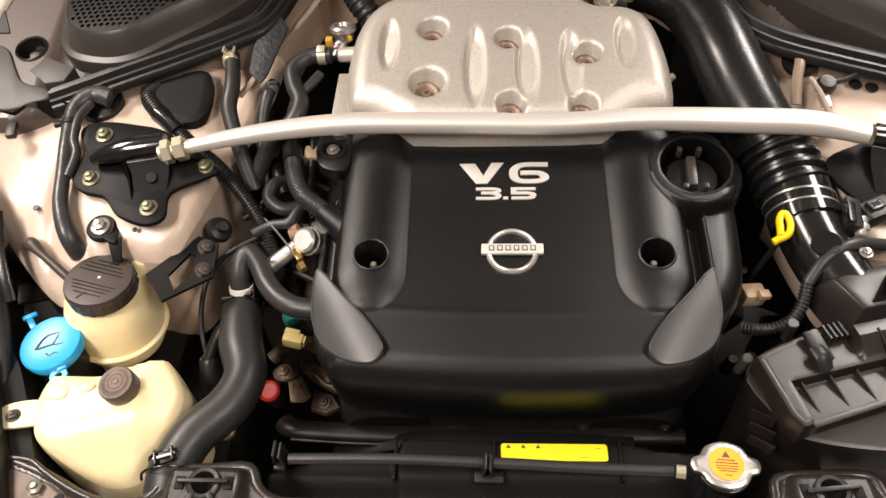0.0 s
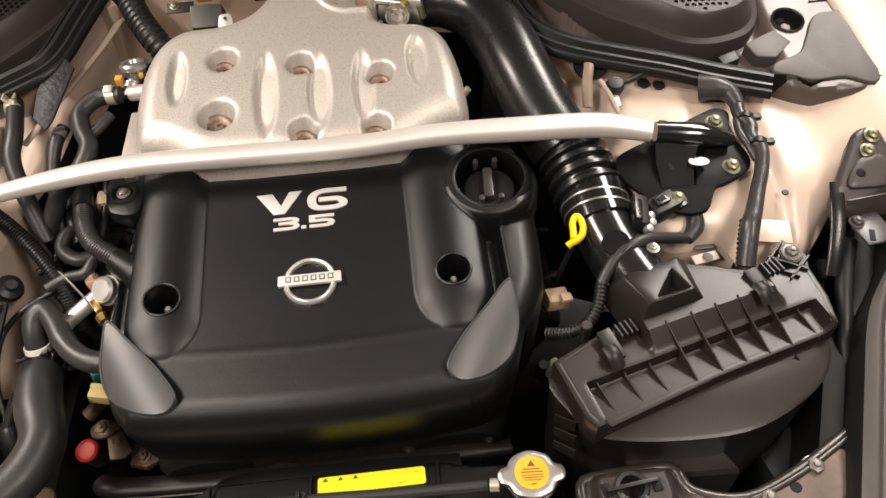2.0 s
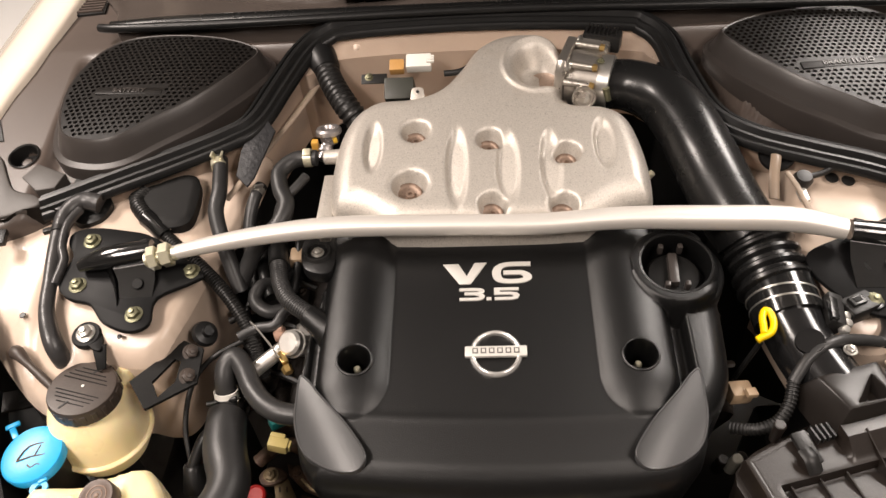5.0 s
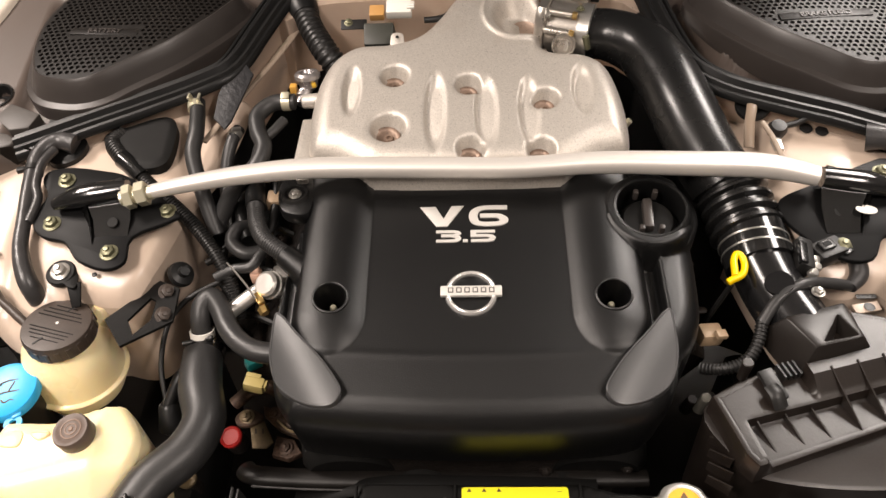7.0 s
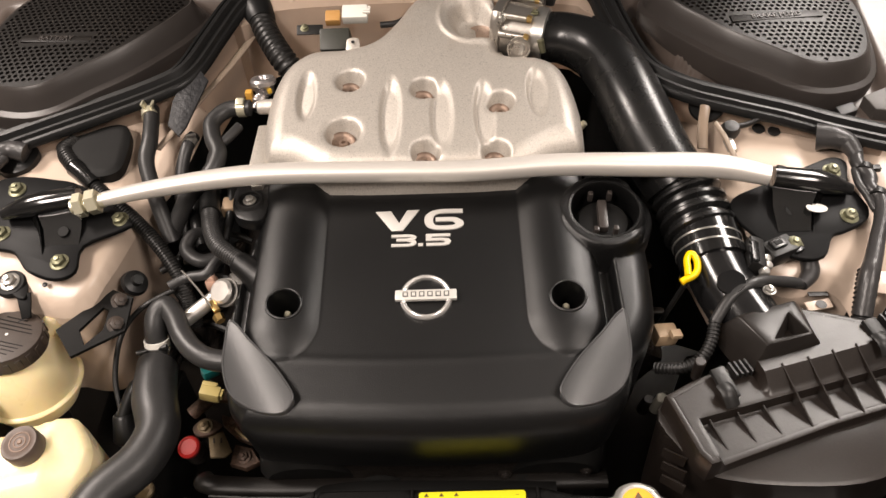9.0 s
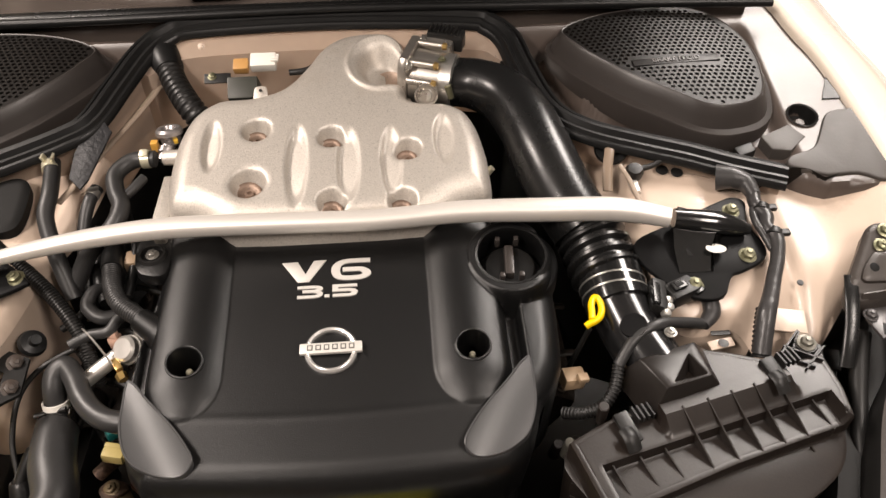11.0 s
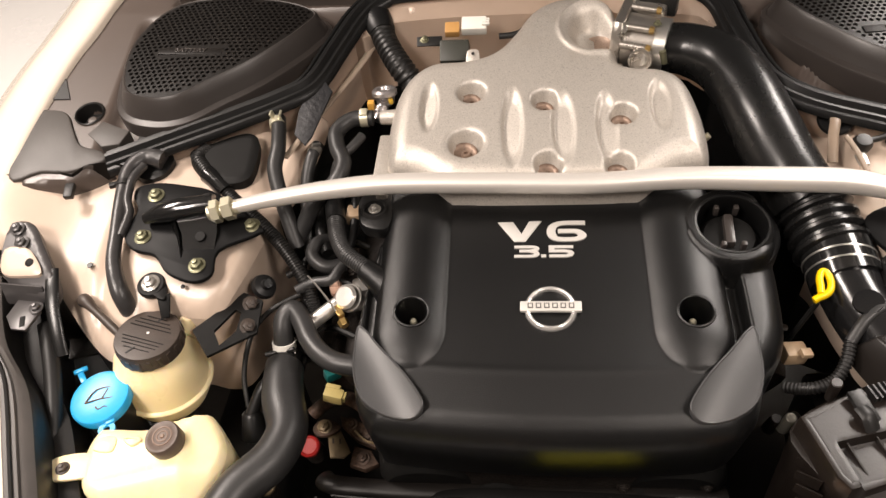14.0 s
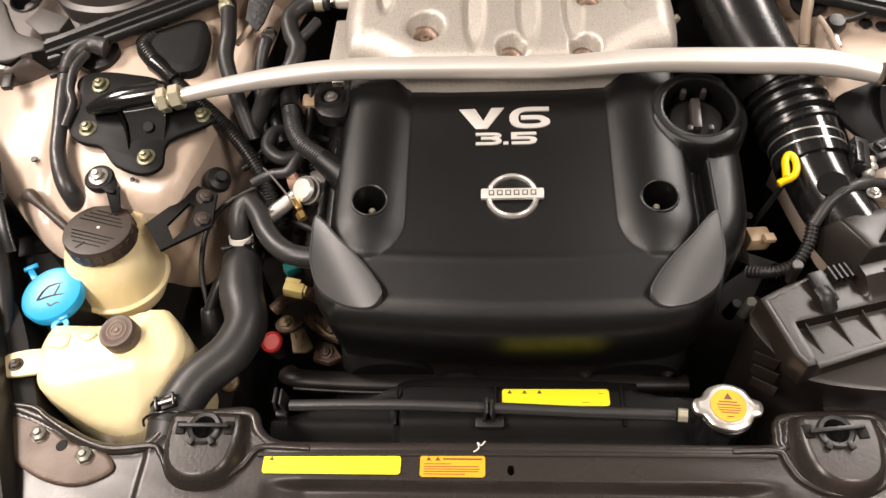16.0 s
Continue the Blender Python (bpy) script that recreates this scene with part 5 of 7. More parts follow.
for (x, y) in ((0.3705, 0.036), (0.372, 0.046), (0.365, 0.028)):
    part("screw", lathe([(0, 0.004), (0.004, 0.0035), (0.0055, 0.001), (0.0055, -0.004)], aim((x, y, 0.803), (0.3, -0.3, 1)), 12), STEEL, plug, "bright screw")
part("boot", tube([(0.412, 0.066, 0.797), (0.424, 0.062, 0.790), (0.426, 0.044, 0.781), (0.412, 0.028, 0.778)], [0.008, 0.009, 0.010, 0.007], 14, 6), LOOM, plug, "taped lead")
lead = thing("meter_lead", (0.33, 0.0, 0.74), "black ribbed cable sleeve arching over the air duct", "cable")
part("sleeve", tube([(0.412, 0.030, 0.778), (0.385, 0.024, 0.790), (0.350, 0.012, 0.804), (0.322, -0.002, 0.798), (0.303, -0.022, 0.782)], 0.0062, 12, 8), HOSE, lead)
part("ribbed_sleeve", tube([(0.303, -0.022, 0.782), (0.297, -0.040, 0.770), (0.285, -0.053, 0.758), (0.265, -0.056, 0.748), (0.245, -0.046, 0.735)], 0.0068, 12, 8, ribs=(0.004, 0.0012)), BLACK, lead)
dip = thing("dipstick", (0.285, 0.03, 0.72), "yellow plastic dipstick loop handle", "dipstick")
part("loop", tube([(0.2830, 0.0270, 0.800), (0.2845, 0.0370, 0.801), (0.2860, 0.0480, 0.802), (0.2905, 0.0560, 0.803), (0.2955, 0.0530, 0.803), (0.2965, 0.0420, 0.801), (0.2930, 0.0320, 0.800), (0.2875, 0.0270, 0.799), (0.2800, 0.0245, 0.797), (0.2755, 0.0225, 0.795)], 0.0038, 14, 6, (1.0, 1.15)), YELLOW, dip)
part("stem", rod((0.281, 0.025, 0.788), (0.258, 0.02, 0.70), 0.003, 0.003, 8), MATTE, dip)

# ---- radiator support ----
support = thing("radiator_support", (0, -0.30, 0.66), "dusty black radiator support panel across the front", "radiator support", "structure")
RADSUP = [(-0.560, -0.186), (-0.520, -0.190), (-0.484, -0.201), (-0.455, -0.214), (-0.425, -0.228), (-0.397, -0.234), (-0.365, -0.230), (-0.352, -0.215), (-0.346, -0.200), (-0.300, -0.196), (-0.266, -0.195), (-0.254, -0.215), (-0.235, -0.228), (-0.193, -0.231), (0.0, -0.230), (0.225, -0.231), (0.245, -0.222), (0.252, -0.200), (0.300, -0.196), (0.340, -0.197),
          (0.352, -0.222), (0.40, -0.235), (0.46, -0.215), (0.53, -0.180), (0.56, -0.176), (0.60, -0.26), (0.56, -0.46), (-0.56, -0.46), (-0.60, -0.26)]
BOSS_AT = {-1: -0.3035, 1: 0.2960}
BOSSES = {s_: [(v.x, v.y) for v in grow([(c + u, v, 0) for u, v in ((-0.030, -0.199), (0.0, -0.1985), (0.030, -0.199), (0.0385, -0.206), (0.0400, -0.230), (0.0345, -0.256), (0.020, -0.271), (0.0, -0.275), (-0.020, -0.271), (-0.0345, -0.256), (-0.0400, -0.230), (-0.0385, -0.206))], True, 5)] for s_, c in BOSS_AT.items()}


def support_height(x, y, d):
    z = 0.7085 - rim_round(d, 0.005) + 0.002 * np.exp(-(((d - 0.005) / 0.004) ** 2)) * ss(-0.25, -0.23, y)
    z = z - 0.012 * ss(-0.262, -0.272, y) * ss(0.245, 0.20, np.abs(x)) - 0.03 * ss(-0.285, -0.33, y)
    z = z - 0.0035 * ss(0.0, 0.006, np.abs(x) - 0.36) * ss(-0.215, -0.230, y)
    return z + 0.0006 * np.sin(x * 31 + 4 * np.sin(y * 23)) * ss(-0.24, -0.27, y)


part("panel", field(RADSUP, 0.0024, support_height, 0.035, [ring(-0.006, -0.253, 0.0035, 0.0055, 14), ring(-0.450, -0.235, 0.005, 0.0045, 16)]), SUPPORT, support, "dusty black pressed panel", 40)
for s in (-1, 1):
    x, y = BOSS_AT[s] + (0.002 if s < 0 else -0.005), -0.2205
    wall, loops = collar(BOSSES[s], [(0.005, 0.7060), (0.002, 0.7085), (0.0, 0.7125), (-0.0035, 0.7200), (-0.0065, 0.7240), (-0.0100, 0.7255)])
    rim_ = [(v.co.x, v.co.y) for v in loops[-1]]
    boss = part("stop_boss", cat(wall, field(rim_, 0.0022, lambda x, y, d: 0.7255 + 0 * x, 0, [ring(x, y, 0.0125, 0.0105, 28)])), SUPPORT, support, "raised pressed seat for a rubber stop", 40)
    part("stop_socket", lathe([(0.0165, -0.001), (0.0165, 0.0020), (0.0150, 0.0032), (0.0115, 0.0028), (0.0105, 0.0), (0.0105, -0.022), (0, -0.022)], pose(x, y, 0.7258), 32), BLACK, boss, "round black stop socket")
    part("socket_bar", box((x, y + 0.001, 0.7305), (0.050, 0.0042, 0.0045), 0.0012, (0, 0, 0 if s < 0 else 6)), BLACK, boss, "thin cross bar")
    for u in (-0.024, 0.024):
        part("bar_slot", box((x + u, y + 0.0005, 0.7262), (0.009, 0.013, 0.0022), 0.0008, (0, 0, 0 if s < 0 else 6)), MATTE, boss)
    for u in (-0.0095, 0.0095):
        part("socket_lug", box((x + u, y - 0.0135, 0.7275), (0.006, 0.008, 0.0045), 0.0012, (0, 0, u * 3000)), BLACK, boss)
part("weld_seam", tube([(-0.25, -0.240, 0.710), (0.0, -0.2375, 0.710), (0.24, -0.238, 0.710)], 0.0022, 8, 4, (1, 0.5)), SUPPORT, support)
for (u, v) in ((-0.476, -0.221), (-0.422, -0.243)):
    hexbolt(support, (u, v, 0.7075), size=0.015, material=DULLZINC, washer=1.8, name="support_bolt")
for (u, v) in ((0.476, -0.215), (0.420, -0.240)):
    hexbolt(support, (u, v, 0.7075), size=0.014, material=DULLZINC, washer=1.8, name="support_bolt")
for s in (-1, 1):
    part("lamp_boss", lathe([(0.024, 0), (0.020, 0.010), (0.012, 0.013), (0.009, 0.008), (0, 0.008)], pose(s * 0.452, -0.285, 0.685), 24), SUPPORT, support)

for pts in ([(-0.528, -0.189), (-0.494, -0.192), (-0.472, -0.205), (-0.438, -0.223), (-0.401, -0.235), (-0.358, -0.232), (-0.346, -0.241), (-0.334, -0.257), (-0.311, -0.270), (-0.286, -0.268), (-0.264, -0.252), (-0.255, -0.238), (-0.243, -0.232), (-0.20, -0.2335)],
            [(0.20, -0.2335), (0.241, -0.233), (0.248, -0.244), (0.257, -0.260), (0.280, -0.272), (0.312, -0.270), (0.336, -0.257), (0.350, -0.240), (0.40, -0.240), (0.46, -0.220), (0.52, -0.190)]):
    part("pressed_lip", tube([(x, y, 0.7105) for x, y in pts], 0.0032, 12, 5, (1, 0.8)), SUPPORT, support, "rounded pressed lip")
part("rolled_edge", tube([(x, y - 0.0008, 0.7062) for x, y in RADSUP[:25]], 0.0058, 14, 4, (1, 0.9)), SUPPORT, support, "rolled back edge of the panel")
RUST = mat("brown_dusty_steel", (0.120, 0.082, 0.060), 0.48, 0.1, 0.3, 25, 0.15, 200, wear=((0.13, 0.10, 0.075), 0.3))
for s in (-1, 1):
    part("corner_plate", field([(v.x, v.y) for v in grow([(s * 0.512, -0.200, 0), (s * 0.482, -0.204, 0), (s * 0.445, -0.227, 0), (s * 0.402, -0.240, 0), (s * 0.392, -0.258, 0), (s * 0.425, -0.272, 0), (s * 0.470, -0.262, 0), (s * 0.505, -0.236, 0)], True, 4)], 0.0018, lambda x, y, d: 0.7098 - rim_round(d, 0.002), 0.004), RUST, support, "brown dusty corner plate")
    part("plate_hole", lathe([(0.0058, 0), (0.0050, 0.0006), (0, 0.0004)], pose(s * 0.4495, -0.2325, 0.7100), 20), MATTE, support, "dark round hole")


def sticker(name, corners_x, corners_y, z, material, label, lines, tilt=0.0, marks=1):
    x0, x1 = corners_x
    y0, y1 = corners_y
    ob = thing(name, ((x0 + x1) / 2, (y0 + y1) / 2, z), label, "label")
    outline = [(v[0], v[1]) for v in ((x0 + 0.002, y0), (x1 - 0.002, y0), (x1, y0 + 0.002), (x1, y1 - 0.002), (x1 - 0.002, y1), (x0 + 0.002, y1), (x0, y1 - 0.002), (x0, y0 + 0.002))]
    part("sheet", prism(outline, z, z + 0.0006), material, ob)
    h = y1 - y0
    for m_ in range(marks):
        u = x0 + 0.008 + m_ * (x1 - x0) * 0.14
        tri = [(u - 0.0026, y1 - 0.0052), (u + 0.0026, y1 - 0.0052), (u, y1 - 0.0012)]
        part("warning_mark", prism(tri, z + 0.0006, z + 0.0009), PRINT, ob, "small dark warning triangle")
    for u0, u1, v, t in lines:
        part("print_bar", box((x0 + (u0 + u1) / 2 * (x1 - x0), y0 + v * h, z + 0.0008), ((u1 - u0) * (x1 - x0), t, 0.0003)), PRINT, ob, "plain bar of small print")
    return ob


sticker("yellow_label", (-0.243, -0.110), (-0.2585, -0.2405), 0.7095, STICKER, "plain yellow paper label on the radiator support", [(0.05, 0.06, 0.8, 0.0008)])
sticker("orange_label", (-0.0915, -0.030), (-0.2605, -0.2395), 0.7095, ORANGE, "orange warning label on the radiator support", [(0.35, 0.95, 0.83, 0.0016), (0.06, 0.48, 0.60, 0.0007), (0.06, 0.9, 0.48, 0.0008), (0.06, 0.92, 0.36, 0.0008), (0.06, 0.90, 0.25, 0.0008), (0.06, 0.70, 0.13, 0.0008)], marks=2)
thread = tube([(-0.030, -0.226, 0.712), (-0.034, -0.231, 0.714), (-0.037, -0.229, 0.716), (-0.036, -0.234, 0.715), (-0.041, -0.237, 0.713)], 0.0007, 6, 5)
solo("white_thread", thread, WHITEP, "scrap of white thread on the black panel", "thread")

# ---- radiator shroud, overflow pipe and cap ----
shroud = thing("radiator_shroud", (0, -0.17, 0.55), "black plastic radiator fan shroud", "fan shroud")
SHROUD = [(-0.262, -0.228), (-0.262, -0.178), (-0.240, -0.172), (-0.205, -0.160), (-0.128, -0.157), (-0.118, -0.141), (-0.02, -0.142), (0.115, -0.142), (0.150, -0.152), (0.235, -0.158), (0.245, -0.228)]


def shroud_height(x, y, d):
    return 0.664 - 0.010 * ss(-0.120, -0.128, x) - 0.016 * ss(-0.180, -0.205, y) - rim_round(d, 0.004)


part("top", field(SHROUD, 0.004, shroud_height, 0.12), MATTE, shroud)
for x in (-0.125, -0.02, 0.112):
    part("shroud_rib", box((x, -0.166, 0.664), (0.003, 0.045, 0.006), 0.001), MATTE, shroud)
pipe = thing("overflow_pipe", (0, -0.175, 0.66), "thin grey-black rubber overflow pipe", "hose")
part("pipe", tube([(-0.236, -0.172, 0.676), (-0.13, -0.172, 0.679), (-0.03, -0.175, 0.679), (0.07, -0.179, 0.678), (0.160, -0.183, 0.681)], 0.0058, 14, 8), HOSE, pipe)
part("end_clip", rod((0.163, -0.183, 0.681), (0.172, -0.1845, 0.682), 0.0068, 0.0068, 14), PALEZINC, pipe, "small wire clip")
for (x, y, z) in ((-0.246, -0.170, 0.664), (-0.026, -0.181, 0.664)):
    cl = thing("pipe_clip", (x, y, z), "black plastic post clip for the overflow pipe", "clip", group="pipe clips")
    part("foot", box((x, y - 0.006, z + 0.004), (0.030 if x > -0.1 else 0.012, 0.012, 0.008), 0.002), BLACK, cl)
    part("jaw", box((x - 0.005, y + 0.002, z + 0.016), (0.003, 0.018, 0.026), 0.001, (0, 8, 0)), BLACK, cl)
    part("jaw", box((x + 0.003, y + 0.002, z + 0.014), (0.003, 0.018, 0.022), 0.001, (0, -8, 0)), BLACK, cl)
cap = thing("radiator_filler_cap", (0.201, -0.193, 0.66), "bright steel radiator cap with an orange warning disc", "radiator cap")
part("neck", lathe([(0.022, -0.07), (0.022, -0.012), (0.026, -0.010), (0.026, -0.003), (0, -0.003)], pose(0.201, -0.193, 0.718), 28), GLOSS, cap, "black filler neck")
EARS = [(v.x, v.y) for v in grow([(0.0325, 0.0, 0), (0.0300, 0.0065, 0), (0.0225, 0.0095, 0), (0.0165, 0.0185, 0), (0.0, 0.0235, 0), (-0.0165, 0.0185, 0), (-0.0225, 0.0095, 0), (-0.0300, 0.0065, 0), (-0.0325, 0.0, 0), (-0.0300, -0.0065, 0), (-0.0225, -0.0095, 0), (-0.0165, -0.0185, 0), (0.0, -0.0235, 0), (0.0165, -0.0185, 0), (0.0225, -0.0095, 0), (0.0300, -0.0065, 0)], True, 3)]
bm = loft(EARS, [(-0.0008, 0.0), (0.0006, 0.003), (0.0, 0.007), (-0.003, 0.0088), (-0.0055, 0.0088)], True, True)
bmesh.ops.transform(bm, matrix=pose(0.201, -0.193, 0.714, 2, 0, -2), verts=bm.verts)
part("plate", bm, STEEL, cap, "", 50)
part("disc", lathe([(0.0165, 0), (0.0165, 0.0006), (0, 0.0006)], pose(0.201, -0.193, 0.7229, 2, 0, -2), 40), ORANGE, cap, "orange printed disc")
part("disc_mark", prism([(-0.004, 0.006), (0.004, 0.006), (0, 0.0125)], 0, 0.0004, 0, pose(0.201, -0.193, 0.7236, 2, 0, -4)), PRINT, cap, "small dark warning triangle")
for v, w, t in ((0.0035, 0.017, 0.0012), (0.0005, 0.021, 0.0011), (-0.0025, 0.021, 0.0008), (-0.0050, 0.020, 0.0008), (-0.0075, 0.016, 0.0008), (-0.0115, 0.006, 0.0008)):
    part("disc_bar", box((0.201, -0.193 + v, 0.7237), (w, t, 0.0003), 0, (2, 0, -4)), PRINT, cap)
sticker("shroud_label", (-0.013, 0.099), (-0.1665, -0.1475), 0.6655, STICKER, "bright yellow label with small print on the shroud", [(0.74, 0.82, 0.20, 0.0004), (0.90, 0.94, 0.74, 0.0004)], marks=3)

# ---- coolant overflow tank ----
overflow = thing("overflow_tank", (-0.44, -0.14, 0.56), "aged milky yellow plastic coolant overflow tank", "coolant tank")
OV = [(v.x, v.y) for v in grow([(-0.505, -0.100, 0), (-0.470, -0.094, 0), (-0.430, -0.088, 0), (-0.390, -0.074, 0), (-0.375, -0.080, 0), (-0.357, -0.112, 0), (-0.364, -0.150, 0), (-0.384, -0.180, 0), (-0.402, -0.196, 0), (-0.440, -0.198, 0), (-0.498, -0.168, 0), (-0.517, -0.130, 0)], True, 4)]


def tank_height(x, y, d):
    z = 0.722 - 0.10 * np.maximum(-0.110 - y, 0) - 1.0 * 0.006 * np.log1p(np.exp(np.clip((-0.158 - y + 0.25 * (x + 0.44)) / 0.006, -40, 40))) - 0.40 * np.maximum(x + 0.396, 0) - 0.8 * np.maximum(-0.498 - x, 0)
    z = z - 0.010 * np.exp(-(((x + 0.452) / 0.020) ** 2 + ((y + 0.098) / 0.010) ** 2))
    return z - rim_round(d, 0.010) * 0.9


part("body", cat(field(OV, 0.004, tank_height, 0.0), collar(OV, [(0.0, lambda x, y: float(tank_height(np.float64(x), np.float64(y), np.float64(0)))), (0.002, lambda x, y: float(tank_height(np.float64(x), np.float64(y), np.float64(0))) - 0.02), (0.003, 0.62), (-0.004, 0.56)])[0]), TANK, overflow, "", 60)
part("tab", prism([(v.x, v.y) for v in grow([(-0.540, -0.133, 0), (-0.500, -0.127, 0), (-0.486, -0.150, 0), (-0.500, -0.156, 0), (-0.536, -0.160, 0), (-0.543, -0.150, 0)], True, 4)], 0.712, 0.717, 0.0015), TANK, overflow, "mounting tab")
hexbolt(overflow, (-0.526, -0.146, 0.717), size=0.010, material=CAPBROWN, name="tab_bolt")
RUST_CAP = mat("worn_brown_plastic", (0.20, 0.125, 0.085), 0.5, 0, 0.25, 60, 0.1, 300)
lid = part("filler_cap", lathe([(0.018, -0.012), (0.0195, -0.010), (0.0195, 0.006), (0.018, 0.0085), (0.014, 0.0085), (0.013, 0.0078), (0, 0.0078)], pose(-0.4170, -0.1160, 0.729, 6, -4, 0), 36), mat("dusty_brown_plastic", (0.115, 0.082, 0.066), 0.5, 0, 0.2, 60, 0.15, 300), overflow, "brown-black filler cap")
part("cap_knob", lathe([(0.003, 0), (0.002, 0.0012), (0, 0.0014)], pose(-0.4170, -0.1160, 0.7368, 6, -4, 0), 12), RUST_CAP, lid, "rusty centre of the cap")
for r_ in (0.0060, 0.0105):
    part("cap_ring", lathe([(r_ - 0.0009, 0.0), (r_ - 0.0005, 0.0007), (r_ + 0.0005, 0.0007), (r_ + 0.0009, 0.0)], pose(-0.4170, -0.1160, 0.7368, 6, -4, 0), 28), RUST_CAP, lid, "worn ring on the cap")
part("step_block", prism([(v.x, v.y) for v in grow([(-0.498, -0.126, 0), (-0.497, -0.112, 0), (-0.482, -0.108, 0), (-0.474, -0.114, 0), (-0.477, -0.128, 0)], True, 4)], 0.700, 0.7235, 0.003), TANK, overflow, "raised moulded block")
part("step_block", prism([(v.x, v.y) for v in grow([(-0.468, -0.112, 0), (-0.455, -0.108, 0), (-0.446, -0.113, 0), (-0.456, -0.121, 0)], True, 4)], 0.700, 0.7245, 0.003), TANK, overflow, "raised moulded block")

# ---- power steering reservoir ----
reservoir = thing("steering_reservoir", (-0.465, 0.0, 0.62), "aged milky plastic power steering reservoir with black cap", "fluid reservoir")
part("body", lathe([(0, -0.110), (0.046, -0.108), (0.0515, -0.096), (0.0530, -0.0835), (0.0575, -0.0825), (0.0585, -0.0805), (0.0575, -0.0785), (0.0540, -0.0770), (0.0530, -0.055), (0.051, -0.040), (0.047, -0.028), (0.040, -0.019), (0.038, -0.016), (0.037, -0.004), (0, -0.004)], pose(-0.466, 0.003, 0.757, -4, 3, 0), 48), TANK, reservoir, "", 60)
part("neck", tube([(-0.437, 0.030, 0.722), (-0.433, 0.035, 0.742), (-0.430, 0.037, 0.750)], [0.014, 0.010, 0.007], 14, 4), TANK, reservoir)
scap = part("cap", lathe([(0.036, -0.017), (0.0385, -0.015), (0.0385, 0.002), (0.0372, 0.0048), (0.034, 0.0055), (0, 0.0055)], pose(-0.463, -0.001, 0.7595, -3, 3, 0), 48), CAPBROWN, reservoir, "brown-black ribbed screw cap")
for k in range(20):
    a = 2 * math.pi * k / 20
    part("cap_grip", box((-0.463 + 0.0382 * math.cos(a), -0.001 + 0.0382 * math.sin(a), 0.7525), (0.0024, 0.006, 0.015), 0.001, (0, 0, math.degrees(a))), CAPBROWN, scap)
for v, w in ((0.024, 0.026), (0.019, 0.040), (0.014, 0.048), (0.009, 0.054), (-0.008, 0.054), (-0.0125, 0.048), (-0.017, 0.044), (-0.022, 0.034)):
    part("cap_print", box((-0.463 + 0.2 * v, -0.001 + v, 0.7653 - 0.054 * v), (w, 0.0011, 0.0005), 0, (-3, 3, -14)), MATTE, scap, "worn line of small print")
for v in (-0.024, 0.024):
    part("cap_arrow", box((-0.463 + v * 0.45, -0.001 + v, 0.7653 - 0.08 * v), (0.0018, 0.012, 0.0006), 0, (-3, 3, -40)), BLACK, scap)
part("cap_dot", lathe([(0.0018, 0), (0, 0.001)], pose(-0.462, 0.001, 0.765), 10), WHITEP, scap)

# ---- washer filler cap ----
washer = thing("washer_filler_cap", (-0.515, -0.06, 0.66), "bright blue washer fluid cap with a windscreen symbol", "washer cap")
part("neck", rod((-0.513, -0.060, 0.60), (-0.514, -0.060, 0.712), 0.027, 0.027, 28), BLACK, washer, "black filler neck")
part("cap", lathe([(0.031, -0.008), (0.0345, -0.006), (0.0350, 0.003), (0.0335, 0.0055), (0.031, 0.0045), (0.010, 0.0030), (0, 0.0030)], pose(-0.514, -0.060, 0.7195, 4, -3, 0), 48), BLUE, washer)
part("tab", box((-0.549, -0.031, 0.7195), (0.007, 0.016, 0.003), 0.001, (0, 0, 38)), BLUE, washer)
part("tab_fork", box((-0.555, -0.021, 0.7195), (0.016, 0.006, 0.003), 0.001, (0, 0, 30)), BLUE, washer)
part("eyelet", lathe([(0.0095, 0), (0.0095, 0.003), (0.004, 0.003), (0.004, 0)], pose(-0.494, -0.098, 0.716), 20), BLUE, washer)
part("lug", box((-0.494, -0.087, 0.719), (0.010, 0.010, 0.004), 0.001, (0, 0, 30)), BLUE, washer)
for pts in ([(-0.530, -0.068), (-0.522, -0.050), (-0.500, -0.046), (-0.498, -0.058), (-0.515, -0.062), (-0.530, -0.068)], [(-0.512, -0.062), (-0.509, -0.048)], [(-0.516, -0.072), (-0.511, -0.075), (-0.506, -0.071), (-0.500, -0.072), (-0.497, -0.067)]):
    part("symbol_line", tube([(x, y, 0.7228 + 0.06 * (y + 0.06)) for x, y in pts], 0.0009, 6, 3), PRINT, washer, "thin dark symbol line")

# ---- hoses on the left of the engine ----
def hose(points, r, label, material=None, ribs=None, name="hose", seg=16, category="hose"):
    return solo(name, tube(points, r, seg, 8, ribs=ribs), material or HOSE, label, category)


rad = thing("radiator_hose", (-0.32, -0.08, 0.68), "thick black rubber upper radiator hose", "radiator hose")
part("hose", tube([(-0.312, 0.030, 0.690), (-0.315, 0.012, 0.697), (-0.313, -0.012, 0.700), (-0.307, -0.045, 0.700), (-0.294, -0.085, 0.700), (-0.304, -0.122, 0.700), (-0.334, -0.158, 0.700), (-0.350, -0.195, 0.694), (-0.352, -0.225, 0.685)], [0.019, 0.0225, 0.0235, 0.0245, 0.0235, 0.0235, 0.0235, 0.0235, 0.0225], 28, 10), HOSE, rad)
band = part("clamp_band", tube([(-0.3465, -0.184, 0.6965), (-0.3495, -0.193, 0.695), (-0.351, -0.202, 0.693)], 0.0246, 30, 3), BLACK, rad, "dark spring clamp")
